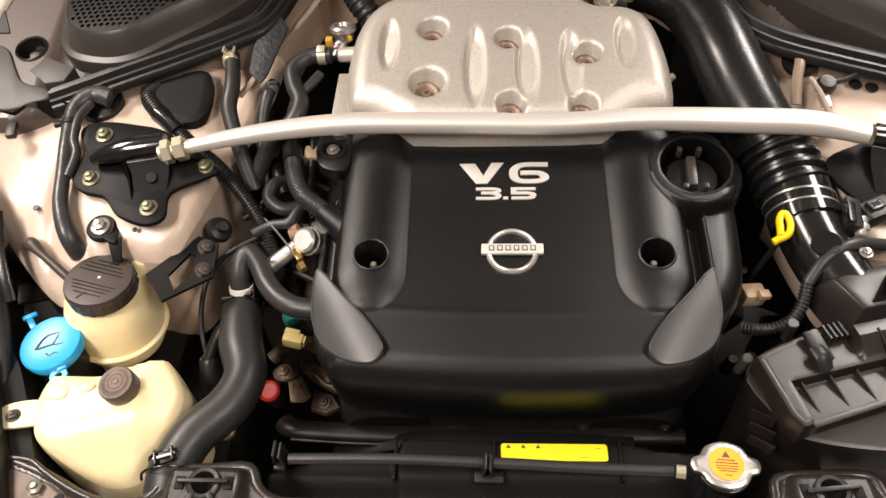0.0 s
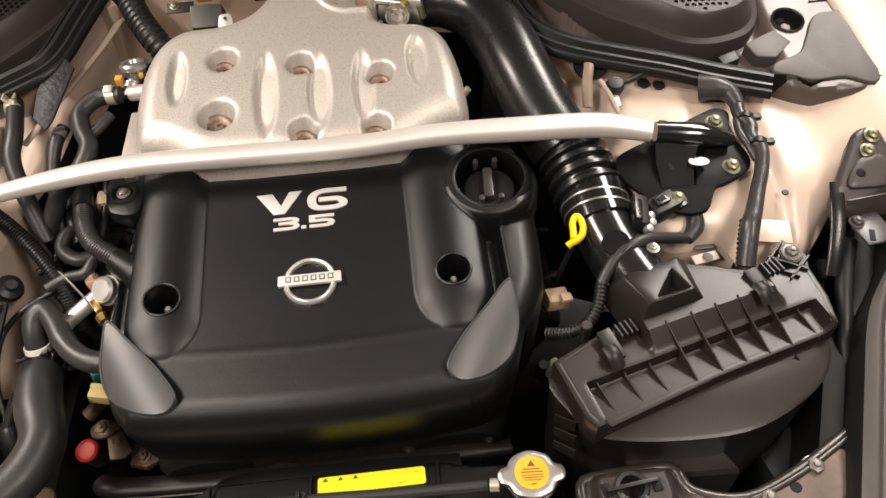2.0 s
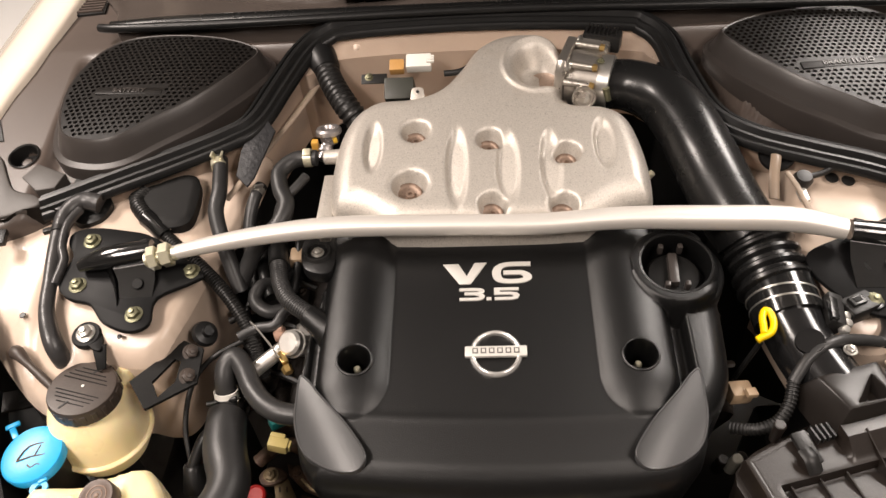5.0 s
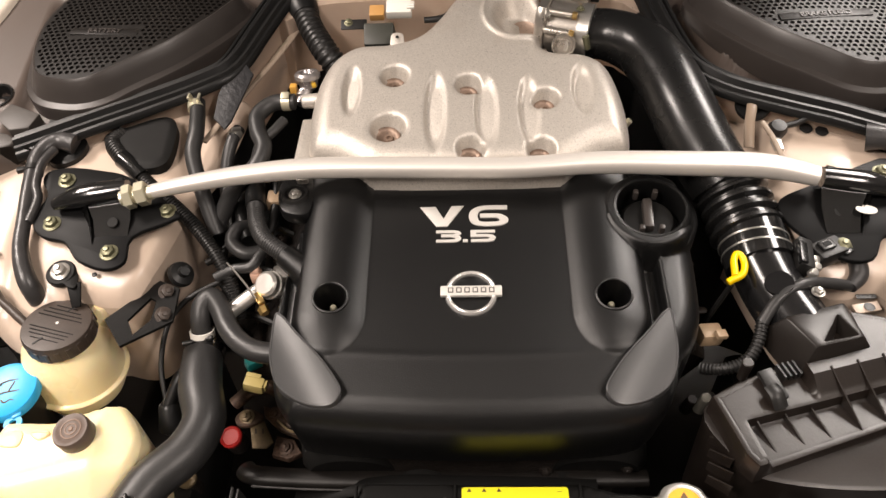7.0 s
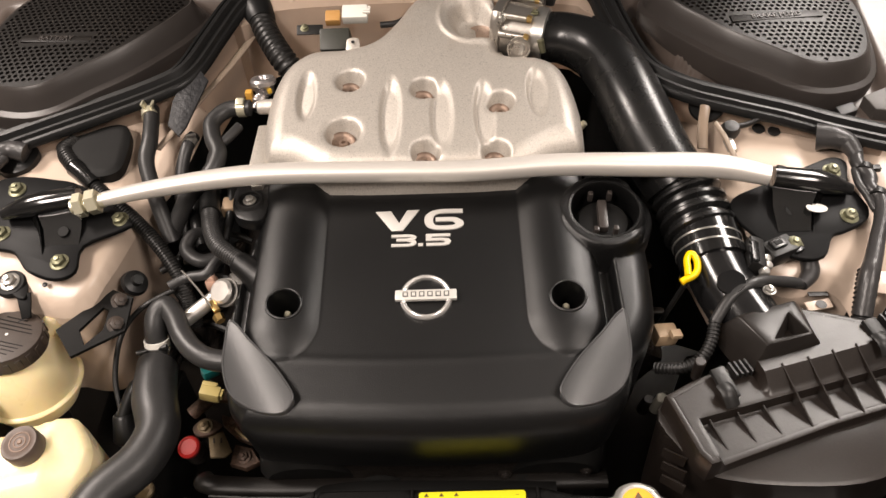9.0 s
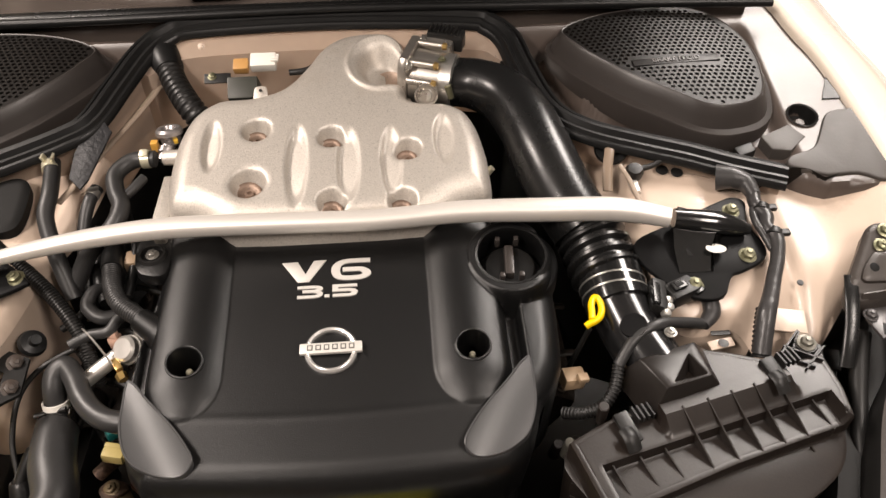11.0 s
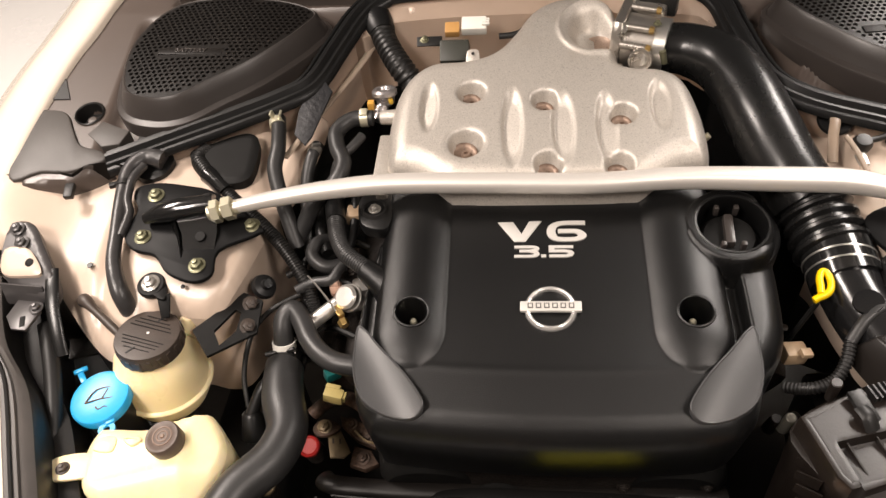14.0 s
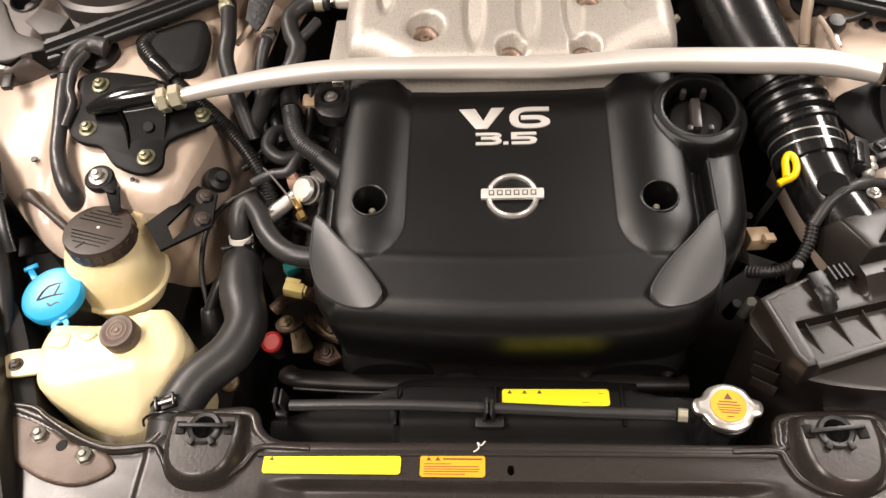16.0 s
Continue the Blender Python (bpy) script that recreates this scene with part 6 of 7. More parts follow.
for y_ in (-0.184, -0.201):
    part("clamp_wire", tube([(-0.3505 + 0.0262 * math.cos(a) + 0.22 * (y_ + 0.193), y_ + 0.004 * math.cos(a), 0.6945 + 0.0262 * math.sin(a)) for a in (0.1, 0.7, 1.3, 1.9, 2.5, 3.1)], 0.0014, 8, 4), SATIN, band)
part("clamp_bridge", box((-0.349, -0.192, 0.7215), (0.022, 0.013, 0.003), 0.001, (0, 0, 20)), SATIN, band)
for dx in (-0.008, 0.008):
    part("clamp_ear", box((-0.349 + dx, -0.192 + 0.36 * dx, 0.7245), (0.0030, 0.015, 0.007), 0.0008, (0, 0, 20)), SATIN, band)
part("clamp_bolt", rod((-0.359, -0.1955, 0.7250), (-0.339, -0.1885, 0.7250), 0.0020, 0.0020, 8), STEEL, band)
band = part("clamp_band", tube([(-0.314, 0.013, 0.6965), (-0.3143, 0.007, 0.698), (-0.3142, 0.000, 0.699)], 0.0238, 28, 3), GLOSS, rad, "dark worm clamp")
part("clamp_screw", rod((-0.335, 0.006, 0.716), (-0.300, 0.010, 0.722), 0.0030, 0.0030, 10), BLACK, band)
heater = thing("bypass_hose", (-0.27, 0.01, 0.70), "ribbed grey-black bypass hose bending to the cover", "hose")
part("hose", tube([(-0.314, 0.015, 0.710), (-0.315, 0.028, 0.730), (-0.313, 0.042, 0.742), (-0.303, 0.050, 0.746), (-0.291, 0.036, 0.741), (-0.279, 0.014, 0.736), (-0.262, -0.006, 0.735), (-0.240, -0.019, 0.735), (-0.205, -0.024, 0.735)], 0.0122, 20, 9), HOSE, heater)
part("collar", lathe([(0.0125, -0.006), (0.0142, -0.006), (0.0142, 0.006), (0.0125, 0.006)], aim((-0.3145, 0.0185, 0.717), (0, 0.4, 0.9)), 28), WHITEP, heater, "white plastic collar")

hose([(-0.222, 0.290, 0.847), (-0.250, 0.289, 0.846), (-0.268, 0.270, 0.841), (-0.264, 0.244, 0.835), (-0.254, 0.220, 0.830), (-0.262, 0.196, 0.820), (-0.290, 0.176, 0.800), (-0.318, 0.150, 0.755)], 0.0105, "black rubber breather hose curving from the plenum")
clip = thing("spring_clip", (-0.224, 0.290, 0.835), "pale zinc spring clip on the breather hose", "hose clip")
part("band", tube([(-0.228, 0.290, 0.847), (-0.233, 0.290, 0.847), (-0.238, 0.290, 0.8468)], 0.0115, 20, 2), PALEZINC, clip)
part("ear", box((-0.233, 0.287, 0.859), (0.010, 0.010, 0.003), 0.001, (20, 0, 0)), PALEZINC, clip)
hose([(-0.235, 0.268, 0.835), (-0.246, 0.250, 0.832), (-0.262, 0.232, 0.825), (-0.272, 0.215, 0.80)], 0.0062, "thin black vacuum hose beside the breather")
hose([(-0.350, 0.295, 0.846), (-0.345, 0.270, 0.843), (-0.341, 0.240, 0.838), (-0.342, 0.212, 0.826), (-0.330, 0.178, 0.802), (-0.312, 0.140, 0.76)], 0.0098, "black rubber heater hose from the bulkhead")
clip = thing("spring_clip", (-0.350, 0.292, 0.835), "pale zinc spring clip on the heater hose", "hose clip")
part("band", tube([(-0.351, 0.290, 0.8455), (-0.3495, 0.285, 0.845), (-0.348, 0.280, 0.8445)], 0.0108, 20, 2), PALEZINC, clip)
for dx in (-0.006, 0.005):
    part("ear", box((-0.349 + dx, 0.288, 0.858), (0.003, 0.010, 0.008), 0.0008, (0, 20 if dx > 0 else -20, 0)), PALEZINC, clip)
hose([(-0.296, 0.268, 0.822), (-0.302, 0.248, 0.818), (-0.308, 0.222, 0.800), (-0.306, 0.180, 0.770), (-0.296, 0.130, 0.73)], 0.0080, "black rubber hose with a wire clip")
clip = thing("wire_clip", (-0.298, 0.262, 0.815), "thin wire hose clip", "hose clip")
part("band", tube([(-0.2985, 0.262, 0.8215), (-0.2995, 0.258, 0.821), (-0.3005, 0.254, 0.8205)], 0.0088, 18, 2), STEEL, clip)
part("ear", box((-0.295, 0.256, 0.832), (0.012, 0.003, 0.004), 0.0008, (0, 15, 30)), STEEL, clip)
hose([(-0.268, 0.200, 0.785), (-0.264, 0.175, 0.798), (-0.256, 0.140, 0.802), (-0.248, 0.112, 0.801), (-0.235, 0.090, 0.799), (-0.206, 0.068, 0.795)], 0.0105, "ribbed black breather pipe entering the cover", ribs=(0.0032, 0.0008))
sleeve = tube([(-0.266, 0.185, 0.794), (-0.260, 0.160, 0.800), (-0.256, 0.143, 0.802)], 0.0122, 18, 4)
solo("hose_sleeve", sleeve, RUBBER, "short smooth rubber sleeve on the breather pipe", "hose")
# looms on the inner wing
hose([(-0.492, 0.228, 0.834), (-0.515, 0.230, 0.838), (-0.531, 0.207, 0.834), (-0.528, 0.160, 0.826), (-0.522, 0.112, 0.814), (-0.517, 0.078, 0.804), (-0.506, 0.050, 0.792), (-0.499, 0.038, 0.772), (-0.502, 0.044, 0.73)], [0.0125, 0.0115, 0.0105, 0.0090, 0.0085, 0.0090, 0.0105, 0.0110, 0.0110], "thick taped wiring loom over the inner wing", LOOM, name="wiring_loom", category="wiring loom")
hose([(-0.512, 0.214, 0.838), (-0.520, 0.190, 0.836), (-0.519, 0.160, 0.829), (-0.512, 0.140, 0.823), (-0.515, 0.110, 0.815)], 0.0055, "thin taped branch beside the wiring loom", LOOM, name="wiring_loom", category="wiring loom")
hose([(-0.440, 0.255, 0.828), (-0.448, 0.238, 0.826), (-0.436, 0.220, 0.822), (-0.415, 0.200, 0.815)], 0.0118, "ribbed black loom sleeve at the bulkhead", BLACK, (0.004, 0.0012), name="wiring_loom", category="wiring loom")
hose([(-0.418, 0.203, 0.816), (-0.390, 0.178, 0.806), (-0.352, 0.150, 0.790), (-0.318, 0.118, 0.772), (-0.292, 0.085, 0.745), (-0.280, 0.055, 0.70)], 0.0088, "ribbed black loom sleeve passing under the brace", BLACK, (0.0036, 0.0011), name="wiring_loom", category="wiring loom")
tape = tube([(-0.432, 0.214, 0.821), (-0.418, 0.203, 0.817), (-0.404, 0.190, 0.811)], 0.0125, 14, 3)
solo("loom_tape", tape, GLOSS, "black tape wrapped round the loom", "tape")
tie = cat(tube([(-0.5305, 0.188, 0.8305), (-0.5300, 0.184, 0.830), (-0.5295, 0.180, 0.8295)], 0.0112, 18, 2), box((-0.544, 0.184, 0.832), (0.012, 0.007, 0.006), 0.001, (0, 0, 20)))
solo("cable_tie", tie, BLACK, "black cable tie round the loom", "cable tie")
hose([(-0.556, 0.046, 0.770), (-0.549, 0.041, 0.772), (-0.533, 0.028, 0.768), (-0.512, 0.012, 0.764), (-0.494, -0.002, 0.758), (-0.485, -0.012, 0.735)], [0.0085, 0.0075, 0.0048, 0.0052, 0.0048, 0.0045], "short dark sensor lead on the inner wing", CAPBROWN, name="sensor_lead", category="cable")
# flap on the bulkhead
FLAP = [(v.x, v.y) for v in grow([(-0.462, 0.246, 0), (-0.430, 0.262, 0), (-0.392, 0.276, 0), (-0.372, 0.262, 0), (-0.371, 0.212, 0), (-0.384, 0.196, 0), (-0.412, 0.196, 0), (-0.440, 0.212, 0)], True, 4)]
solo("rubber_flap", field(FLAP, 0.005, lambda x, y, d: 0.826 + 0.19 * (y - 0.2) - rim_round(d, 0.003), 0.012), MATTE, "black rubber grommet flap on the inner wing", "rubber flap")
FLAP2 = [(v.x, v.y) for v in grow([(-0.540, 0.236, 0), (-0.500, 0.250, 0), (-0.484, 0.240, 0), (-0.492, 0.214, 0), (-0.520, 0.208, 0)], True, 4)]
solo("rubber_flap", field(FLAP2, 0.005, lambda x, y, d: 0.822 + 0.19 * (y - 0.2) - rim_round(d, 0.003), 0.010), RUBBER, "black rubber grommet round the taped loom", "rubber flap")
solo("rubber_flap", field([(-v[0], v[1]) for v in FLAP2], 0.005, lambda x, y, d: 0.824 + 0.19 * (y - 0.2) - rim_round(d, 0.003), 0.010), RUBBER, "black rubber grommet round the taped loom", "rubber flap")
plate = thing("foil_plate", (-0.31, 0.30, 0.83), "dark crinkled plate with pale flecks on the bulkhead", "plate")
bm = prism([(-0.324, 0.266), (-0.322, 0.300), (-0.308, 0.340), (-0.296, 0.350), (-0.279, 0.328), (-0.288, 0.300), (-0.300, 0.262), (-0.308, 0.250)], 0, 0.003, 0.001)
for v in bm.verts:
    v.co.z += 0.838 + 0.36 * (v.co.y - 0.262)
part("sheet", bm, mat("crinkled_foil", (0.026, 0.026, 0.028), 0.5, 0.2, 0.4, 60, 1.0, 120, wear=((0.16, 0.16, 0.155), 0.10), spec=0.3), plate)
# Cream paint of the sheet edge, darkened to tan for the shade on it.
SHADED_EDGE = mat("shaded_tan_paint", (0.36, 0.285, 0.22), 0.4)
strut = tube([(-0.236, 0.440, 0.862), (-0.262, 0.386, 0.850), (-0.290, 0.325, 0.842), (-0.312, 0.282, 0.834), (-0.334, 0.238, 0.826)], 0.0045, 12, 5, (1.0, 0.5))
solo("panel_flange", strut, SHADED_EDGE, "cream flange along the bulkhead, in a tan darkened for shade", "flange")
strut = tube([(-0.246, 0.428, 0.858), (-0.272, 0.374, 0.846), (-0.298, 0.318, 0.838), (-0.316, 0.290, 0.832)], 0.0025, 10, 5)
solo("coolant_pipe", strut, mat("pale_pipe", (0.42, 0.37, 0.27), 0.35, 0.2), "thin pale pipe along the bulkhead", "pipe")

# lower bracket and bolts on the left inner wing
low = thing("reservoir_bracket", (-0.39, 0.05, 0.70), "black steel frame bracket beside the reservoir", "bracket")
outer = [(-0.4145, 0.011), (-0.366, 0.068), (-0.340, 0.056), (-0.336, 0.008), (-0.3865, -0.026)]
inner = [(-0.388, 0.010), (-0.370, 0.042), (-0.362, 0.038), (-0.361, 0.010), (-0.376, -0.011)]
for k in range(5):
    j = (k + 1) % 5
    part("frame_bar", prism([outer[k], outer[j], inner[j], inner[k]], 0.753, 0.757), MATTE, low)
for p in ((-0.353, 0.050, 0.757), (-0.348, 0.016, 0.757)):
    hexbolt(low, p, (0.5, -0.3, 0.8), 0.013, CAPBROWN, name="bracket_bolt")
grom = lathe([(0.016, 0), (0.014, 0.006), (0.007, 0.008), (0.006, 0.014), (0, 0.014)], aim((-0.344, 0.078, 0.756), (0.6, -0.2, 0.7)), 22)
solo("grommet", grom, RUBBER, "round black rubber grommet on the inner wing", "grommet")
hose([(-0.322, 0.106, 0.745), (-0.306, 0.112, 0.752), (-0.296, 0.128, 0.756)], 0.0045, "thin black wire from a grommet", BLACK, name="wire", category="wire")
hose([(-0.300, 0.075, 0.745), (-0.335, 0.055, 0.738), (-0.358, 0.030, 0.720), (-0.366, -0.005, 0.690), (-0.360, -0.035, 0.665)], 0.0032, "thin black wire looping to a boot", BLACK, name="wire", category="wire")
boot = cat(rod((-0.350, -0.060, 0.640), (-0.352, -0.045, 0.672), 0.018, 0.012, 18, 0.003), tube([(-0.352, -0.048, 0.668), (-0.338, -0.022, 0.690), (-0.322, -0.012, 0.692)], 0.008, 12, 4))
solo("rubber_boot", boot, RUBBER, "black rubber boot low beside the hose", "rubber boot")
arm = thing("wing_bracket", (-0.47, 0.06, 0.75), "black steel arm bolted to the inner wing", "bracket")
part("pad", prism([(v.x, v.y) for v in grow([(-0.486, 0.070, 0), (-0.474, 0.078, 0), (-0.458, 0.070, 0), (-0.448, 0.051, 0), (-0.446, 0.036, 0), (-0.454, 0.036, 0), (-0.463, 0.042, 0), (-0.477, 0.046, 0)], True, 4)], 0.781, 0.785, 0.001), MATTE, arm)
part("washer_plate", lathe([(0, 0.003), (0.0155, 0.003), (0.0170, 0.0015), (0.0170, -0.004)], aim((-0.469, 0.057, 0.785), (0, -0.2, 1)), 28), MATTE, arm, "wide black round pad")
hexbolt(arm, (-0.469, 0.057, 0.788), (0, -0.2, 1), 0.0145, STEEL, name="arm_bolt")
part("blade", prism([(0, 0), (0.016, 0.0), (0.012, -0.028), (0.002, -0.028)], 0, 0.003, 0.0008, pose(-0.458, 0.042, 0.783, 40, 0, 12)), MATTE, arm)
solo("tab_clip", box((-0.603, 0.178, 0.828), (0.012, 0.022, 0.008), 0.002, (10, 0, 8)), BLACK, "small black rubber block on the inner wing", "rubber block")


def dot(x, y, z, r, way=(0, 0, 1), material=None, label="dark round hole plug in the painted panel"):
    return solo("hole_plug", lathe([(r, 0.0), (r * 0.9, 0.0012), (0, 0.0014)], aim((x, y, z), way), 18), material or BLACK, label, "hole plug", group="hole plugs")


# ---- bonnet stop brackets, side seals and the edges by the fenders ----
for side in (-1, 1):
    br = thing("bonnet_stop", (side * 0.65, 0.08, 0.79), "dark pressed steel bonnet stop bracket by the fender", "bracket", group="bonnet stops")
    outline = [(v.x, v.y) for v in grow([(side * 0.656, 0.116, 0), (side * 0.640, 0.124, 0), (side * 0.622, 0.117, 0), (side * 0.609, 0.098, 0), (side * 0.590, 0.070, 0), (side * 0.580, 0.050, 0), (side * 0.586, 0.035, 0), (side * 0.612, 0.038, 0), (side * 0.640, 0.050, 0), (side * 0.658, 0.075, 0)], True, 4)]
    part("plate", field(outline, 0.004, lambda x, y, d: 0.798 + 0.42 * (y - 0.04) - 0.004 * ss(0.0, 0.012, 0.058 - y) - rim_round(d, 0.005), 0.016), PRESSED if side < 0 else STOPSTEEL, br, "pressed steel plate")
    inner = [(v.x, v.y) for v in grow([(side * 0.650, 0.084, 0), (side * 0.624, 0.086, 0), (side * 0.608, 0.074, 0), (side * 0.597, 0.056, 0), (side * 0.615, 0.053, 0), (side * 0.646, 0.056, 0)], True, 3)]
    part("pad", field(inner, 0.004, lambda x, y, d: 0.8035 + 0.42 * (y - 0.04) - rim_round(d, 0.002), 0.004), CREAM if side < 0 else STOPSTEEL, br, "cream painted pad" if side < 0 else "dark raised pad")
    part("pad_hole", lathe([(0.0055, 0), (0.004, 0.0006), (0, 0.0004)], aim((side * 0.6135, 0.067, 0.8150), (0, -0.42, 1)), 18), MATTE, br, "dark slot in the pad")
    part("front_face", box((side * 0.621, 0.041, 0.786), (0.056, 0.0030, 0.030), 0.0012, (-14, 0, side * 6)), PRESSED if side < 0 else STOPSTEEL, br, "folded front face")
    part("leg", tube([(side * 0.590, 0.066, 0.803), (side * 0.584, 0.046, 0.797), (side * 0.579, 0.024, 0.786), (side * 0.572, 0.000, 0.768), (side * 0.566, -0.020, 0.748)], 0.0080, 14, 5, (1.0, 0.30)), SATIN, br, "glossy black folded leg")
    hexbolt(br, (side * 0.641, 0.110, 0.829), (0, -0.35, 1), 0.012, PRESSED if side < 0 else ZINC, name="stop_bolt")
    hexbolt(br, (side * 0.631, 0.093, 0.822), (0, -0.35, 1), 0.012, PRESSED if side < 0 else ZINC, name="stop_bolt")
    part("wing_tab", prism([(side * 0.632, 0.046), (side * 0.604, 0.048), (side * 0.597, 0.022), (side * 0.603, -0.006), (side * 0.622, -0.004), (side * 0.636, 0.014)], 0.775, 0.779, 0.001), PRESSED, br, "grey steel tongue")
    part("tab_slot", box((side * 0.612, 0.006, 0.7792), (0.006, 0.016, 0.0012), 0.0004, (0, 0, side * -20)), MATTE, br)
    hexbolt(br, (side * 0.602, 0.025, 0.781), (0, -0.1, 1), 0.011, PRESSED, name="stop_bolt")
    # seal strip along the fender
    strip = thing("side_seal", (side * 0.57, -0.1, 0.70), "grey-black plastic side seal strip along the fender", "seal strip", group="side seals")
    edge = grow([(0.703, 0.080, 0.800), (0.672, 0.002, 0.778), (0.622, -0.060, 0.764), (0.579, -0.148, 0.753), (0.529, -0.259, 0.738), (0.47, -0.39, 0.715)], n=6)
    for nm, prof in (("flange", [(0.0, 0.0), (-0.006, 0.003), (-0.022, 0.000), (-0.024, -0.004), (-0.027, -0.003), (-0.034, -0.005), (-0.041, -0.010)]), ("web", [(-0.041, -0.010), (-0.048, -0.022), (-0.050, -0.085)]), ("gutter", [(-0.050, -0.045), (-0.062, -0.048), (-0.075, -0.052), (-0.080, -0.14)])):
        bm = bmesh.new()
        rows = [[bm.verts.new((side * (p.x + u), p.y - 0.3 * abs(u), p.z + w)) for u, w in prof] for p in edge]
        for a, b in zip(rows, rows[1:]):
            for k in range(len(prof) - 1):
                bm.faces.new((a[k], a[k + 1], b[k + 1], b[k]))
        part(nm, bm, SEALGREY if nm == "flange" else BLACK, strip, "dusty grey flange" if nm == "flange" else "", 30)
    part("ridge", tube([(side * (p.x - 0.012), p.y, p.z + 0.003) for p in edge[::3]], 0.0022, 8, 3), BLACK, strip)
    part("inner_wall", tube([(side * 0.60, 0.02, 0.755), (side * 0.575, -0.04, 0.735), (side * 0.556, -0.12, 0.70), (side * 0.548, -0.20, 0.67)], [0.010, 0.010, 0.009, 0.008], 12, 6), BLACK, strip, "folded black edge")

# added black panels that hide the bright floor below the wings
for side in (-1, 1):
    part("wing_floor_blind", box((side * 0.615, -0.06, 0.640), (0.19, 0.42, 0.012), 0.003, (0, side * -12, 0)), BLACK, car, "black panel added to hide the white floor below the wing")

# dark wells beside the tanks and below the apron
for side in (-1, 1):
    pan = thing("headlamp_housing", (side * 0.53, -0.14, 0.55), "dark plastic headlamp housing low beside the radiator", "headlamp housing", group="headlamp housings")
    part("case", loft([(v.x, v.y) for v in grow([(side * 0.47, -0.03, 0), (side * 0.57, -0.02, 0), (side * 0.575, -0.10, 0), (side * 0.55, -0.20, 0), (side * 0.47, -0.20, 0)], True, 4)], [(0.0, 0.50), (0.0, 0.60), (-0.01, 0.615)]), BLACK, pan)
    part("ledge", box((side * 0.565, 0.030, 0.700), (0.060, 0.030, 0.004), 0.001, (0, side * -8, side * -20)), DUSTY, pan)
    part("ledge_hole", lathe([(0.006, 0), (0, 0.0008)], pose(side * 0.572, 0.028, 0.7035), 16), BLACK, pan)

# ---- behind the plenum ----
hose([(-0.228, 0.458, 0.882), (-0.220, 0.436, 0.876), (-0.208, 0.412, 0.867), (-0.188, 0.383, 0.852), (-0.160, 0.365, 0.82)], [0.0175, 0.0175, 0.0175, 0.0180, 0.0180], "thick ribbed black loom through the bulkhead", BLACK, (0.008, 0.002), name="wiring_loom", category="wiring loom")
solo("loom_boot", tube([(-0.241, 0.488, 0.886), (-0.234, 0.470, 0.884), (-0.227, 0.452, 0.880), (-0.223, 0.442, 0.878)], [0.021, 0.0235, 0.0220, 0.0185], 22, 4), RUBBER, "smooth black rubber boot where the loom enters", "rubber boot")
relay = thing("sensor_module", (-0.10, 0.39, 0.85), "dark control module with white plug on the bulkhead", "control module")
part("bracket", box((-0.108, 0.404, 0.872), (0.040, 0.030, 0.030), 0.003, (38, 0, 0)), mat("olive_black", (0.035, 0.036, 0.028), 0.45), relay)
part("arm", box((-0.143, 0.418, 0.884), (0.035, 0.014, 0.003), 0.001, (30, 0, 0)), BLACK, relay)
hexbolt(relay, (-0.150, 0.420, 0.886), (0, -0.4, 1), 0.008, ZINC, name="module_bolt")
part("plug", box((-0.082, 0.436, 0.895), (0.034, 0.022, 0.014), 0.002, (20, 0, 0)), WHITEP, relay, "white electric plug")
for k in range(3):
    part("plug_pin", box((-0.066, 0.429 + 0.006 * k, 0.901), (0.010, 0.003, 0.004), 0.0005, (20, 0, 0)), WHITEP, relay)
part("plug_base", box((-0.112, 0.433, 0.892), (0.020, 0.018, 0.012), 0.002, (20, 0, 0)), mat("amber_plastic", (0.55, 0.30, 0.10), 0.4), relay, "amber plug base")
hose([(-0.058, 0.415, 0.885), (-0.03, 0.418, 0.888), (0.0, 0.450, 0.896), (0.03, 0.468, 0.897), (0.08, 0.470, 0.895)], 0.0042, "thin black cable behind the plenum", BLACK, name="cable", category="cable")
hose([(-0.16, 0.372, 0.84), (-0.10, 0.368, 0.852), (-0.05, 0.395, 0.868)], 0.010, "dark hose behind the plenum", RUBBER)
relay.location.x -= 0.010
relay.location.y -= 0.008
vac = thing("vacuum_valve", (-0.21, 0.33, 0.83), "zinc and amber vacuum valve beside the plenum", "valve")
CUPZINC = mat("violet_grey_zinc", (0.42, 0.395, 0.39), 0.30, 0.75, 0.15, 60, 0.05, 250)
part("cup", lathe([(0, 0.004), (0.008, 0.004), (0.010, 0.008), (0.0145, 0.008), (0.0170, 0.005), (0.0170, 0.000), (0.0130, -0.004), (0.0120, -0.012), (0.0070, -0.016)], aim((-0.211, 0.335, 0.852), (-0.05, 0.3, 1)), 28), CUPZINC, vac, "round zinc cup")
part("stem", rod((-0.212, 0.332, 0.842), (-0.221, 0.306, 0.830), 0.0085, 0.0070, 16, 0.001), CUPZINC, vac)
part("collar", rod((-0.2155, 0.322, 0.838), (-0.2180, 0.315, 0.834), 0.0115, 0.0115, 18, 0.001), CUPZINC, vac)
part("clip", box((-0.203, 0.326, 0.849), (0.006, 0.014, 0.006), 0.002, (0, 0, 20)), mat("amber_clip", (0.72, 0.45, 0.05), 0.4), vac, "amber clip")
part("plug", box((-0.228, 0.318, 0.846), (0.009, 0.010, 0.014), 0.002), mat("amber_plug", (0.60, 0.32, 0.06), 0.4), vac, "amber plug")
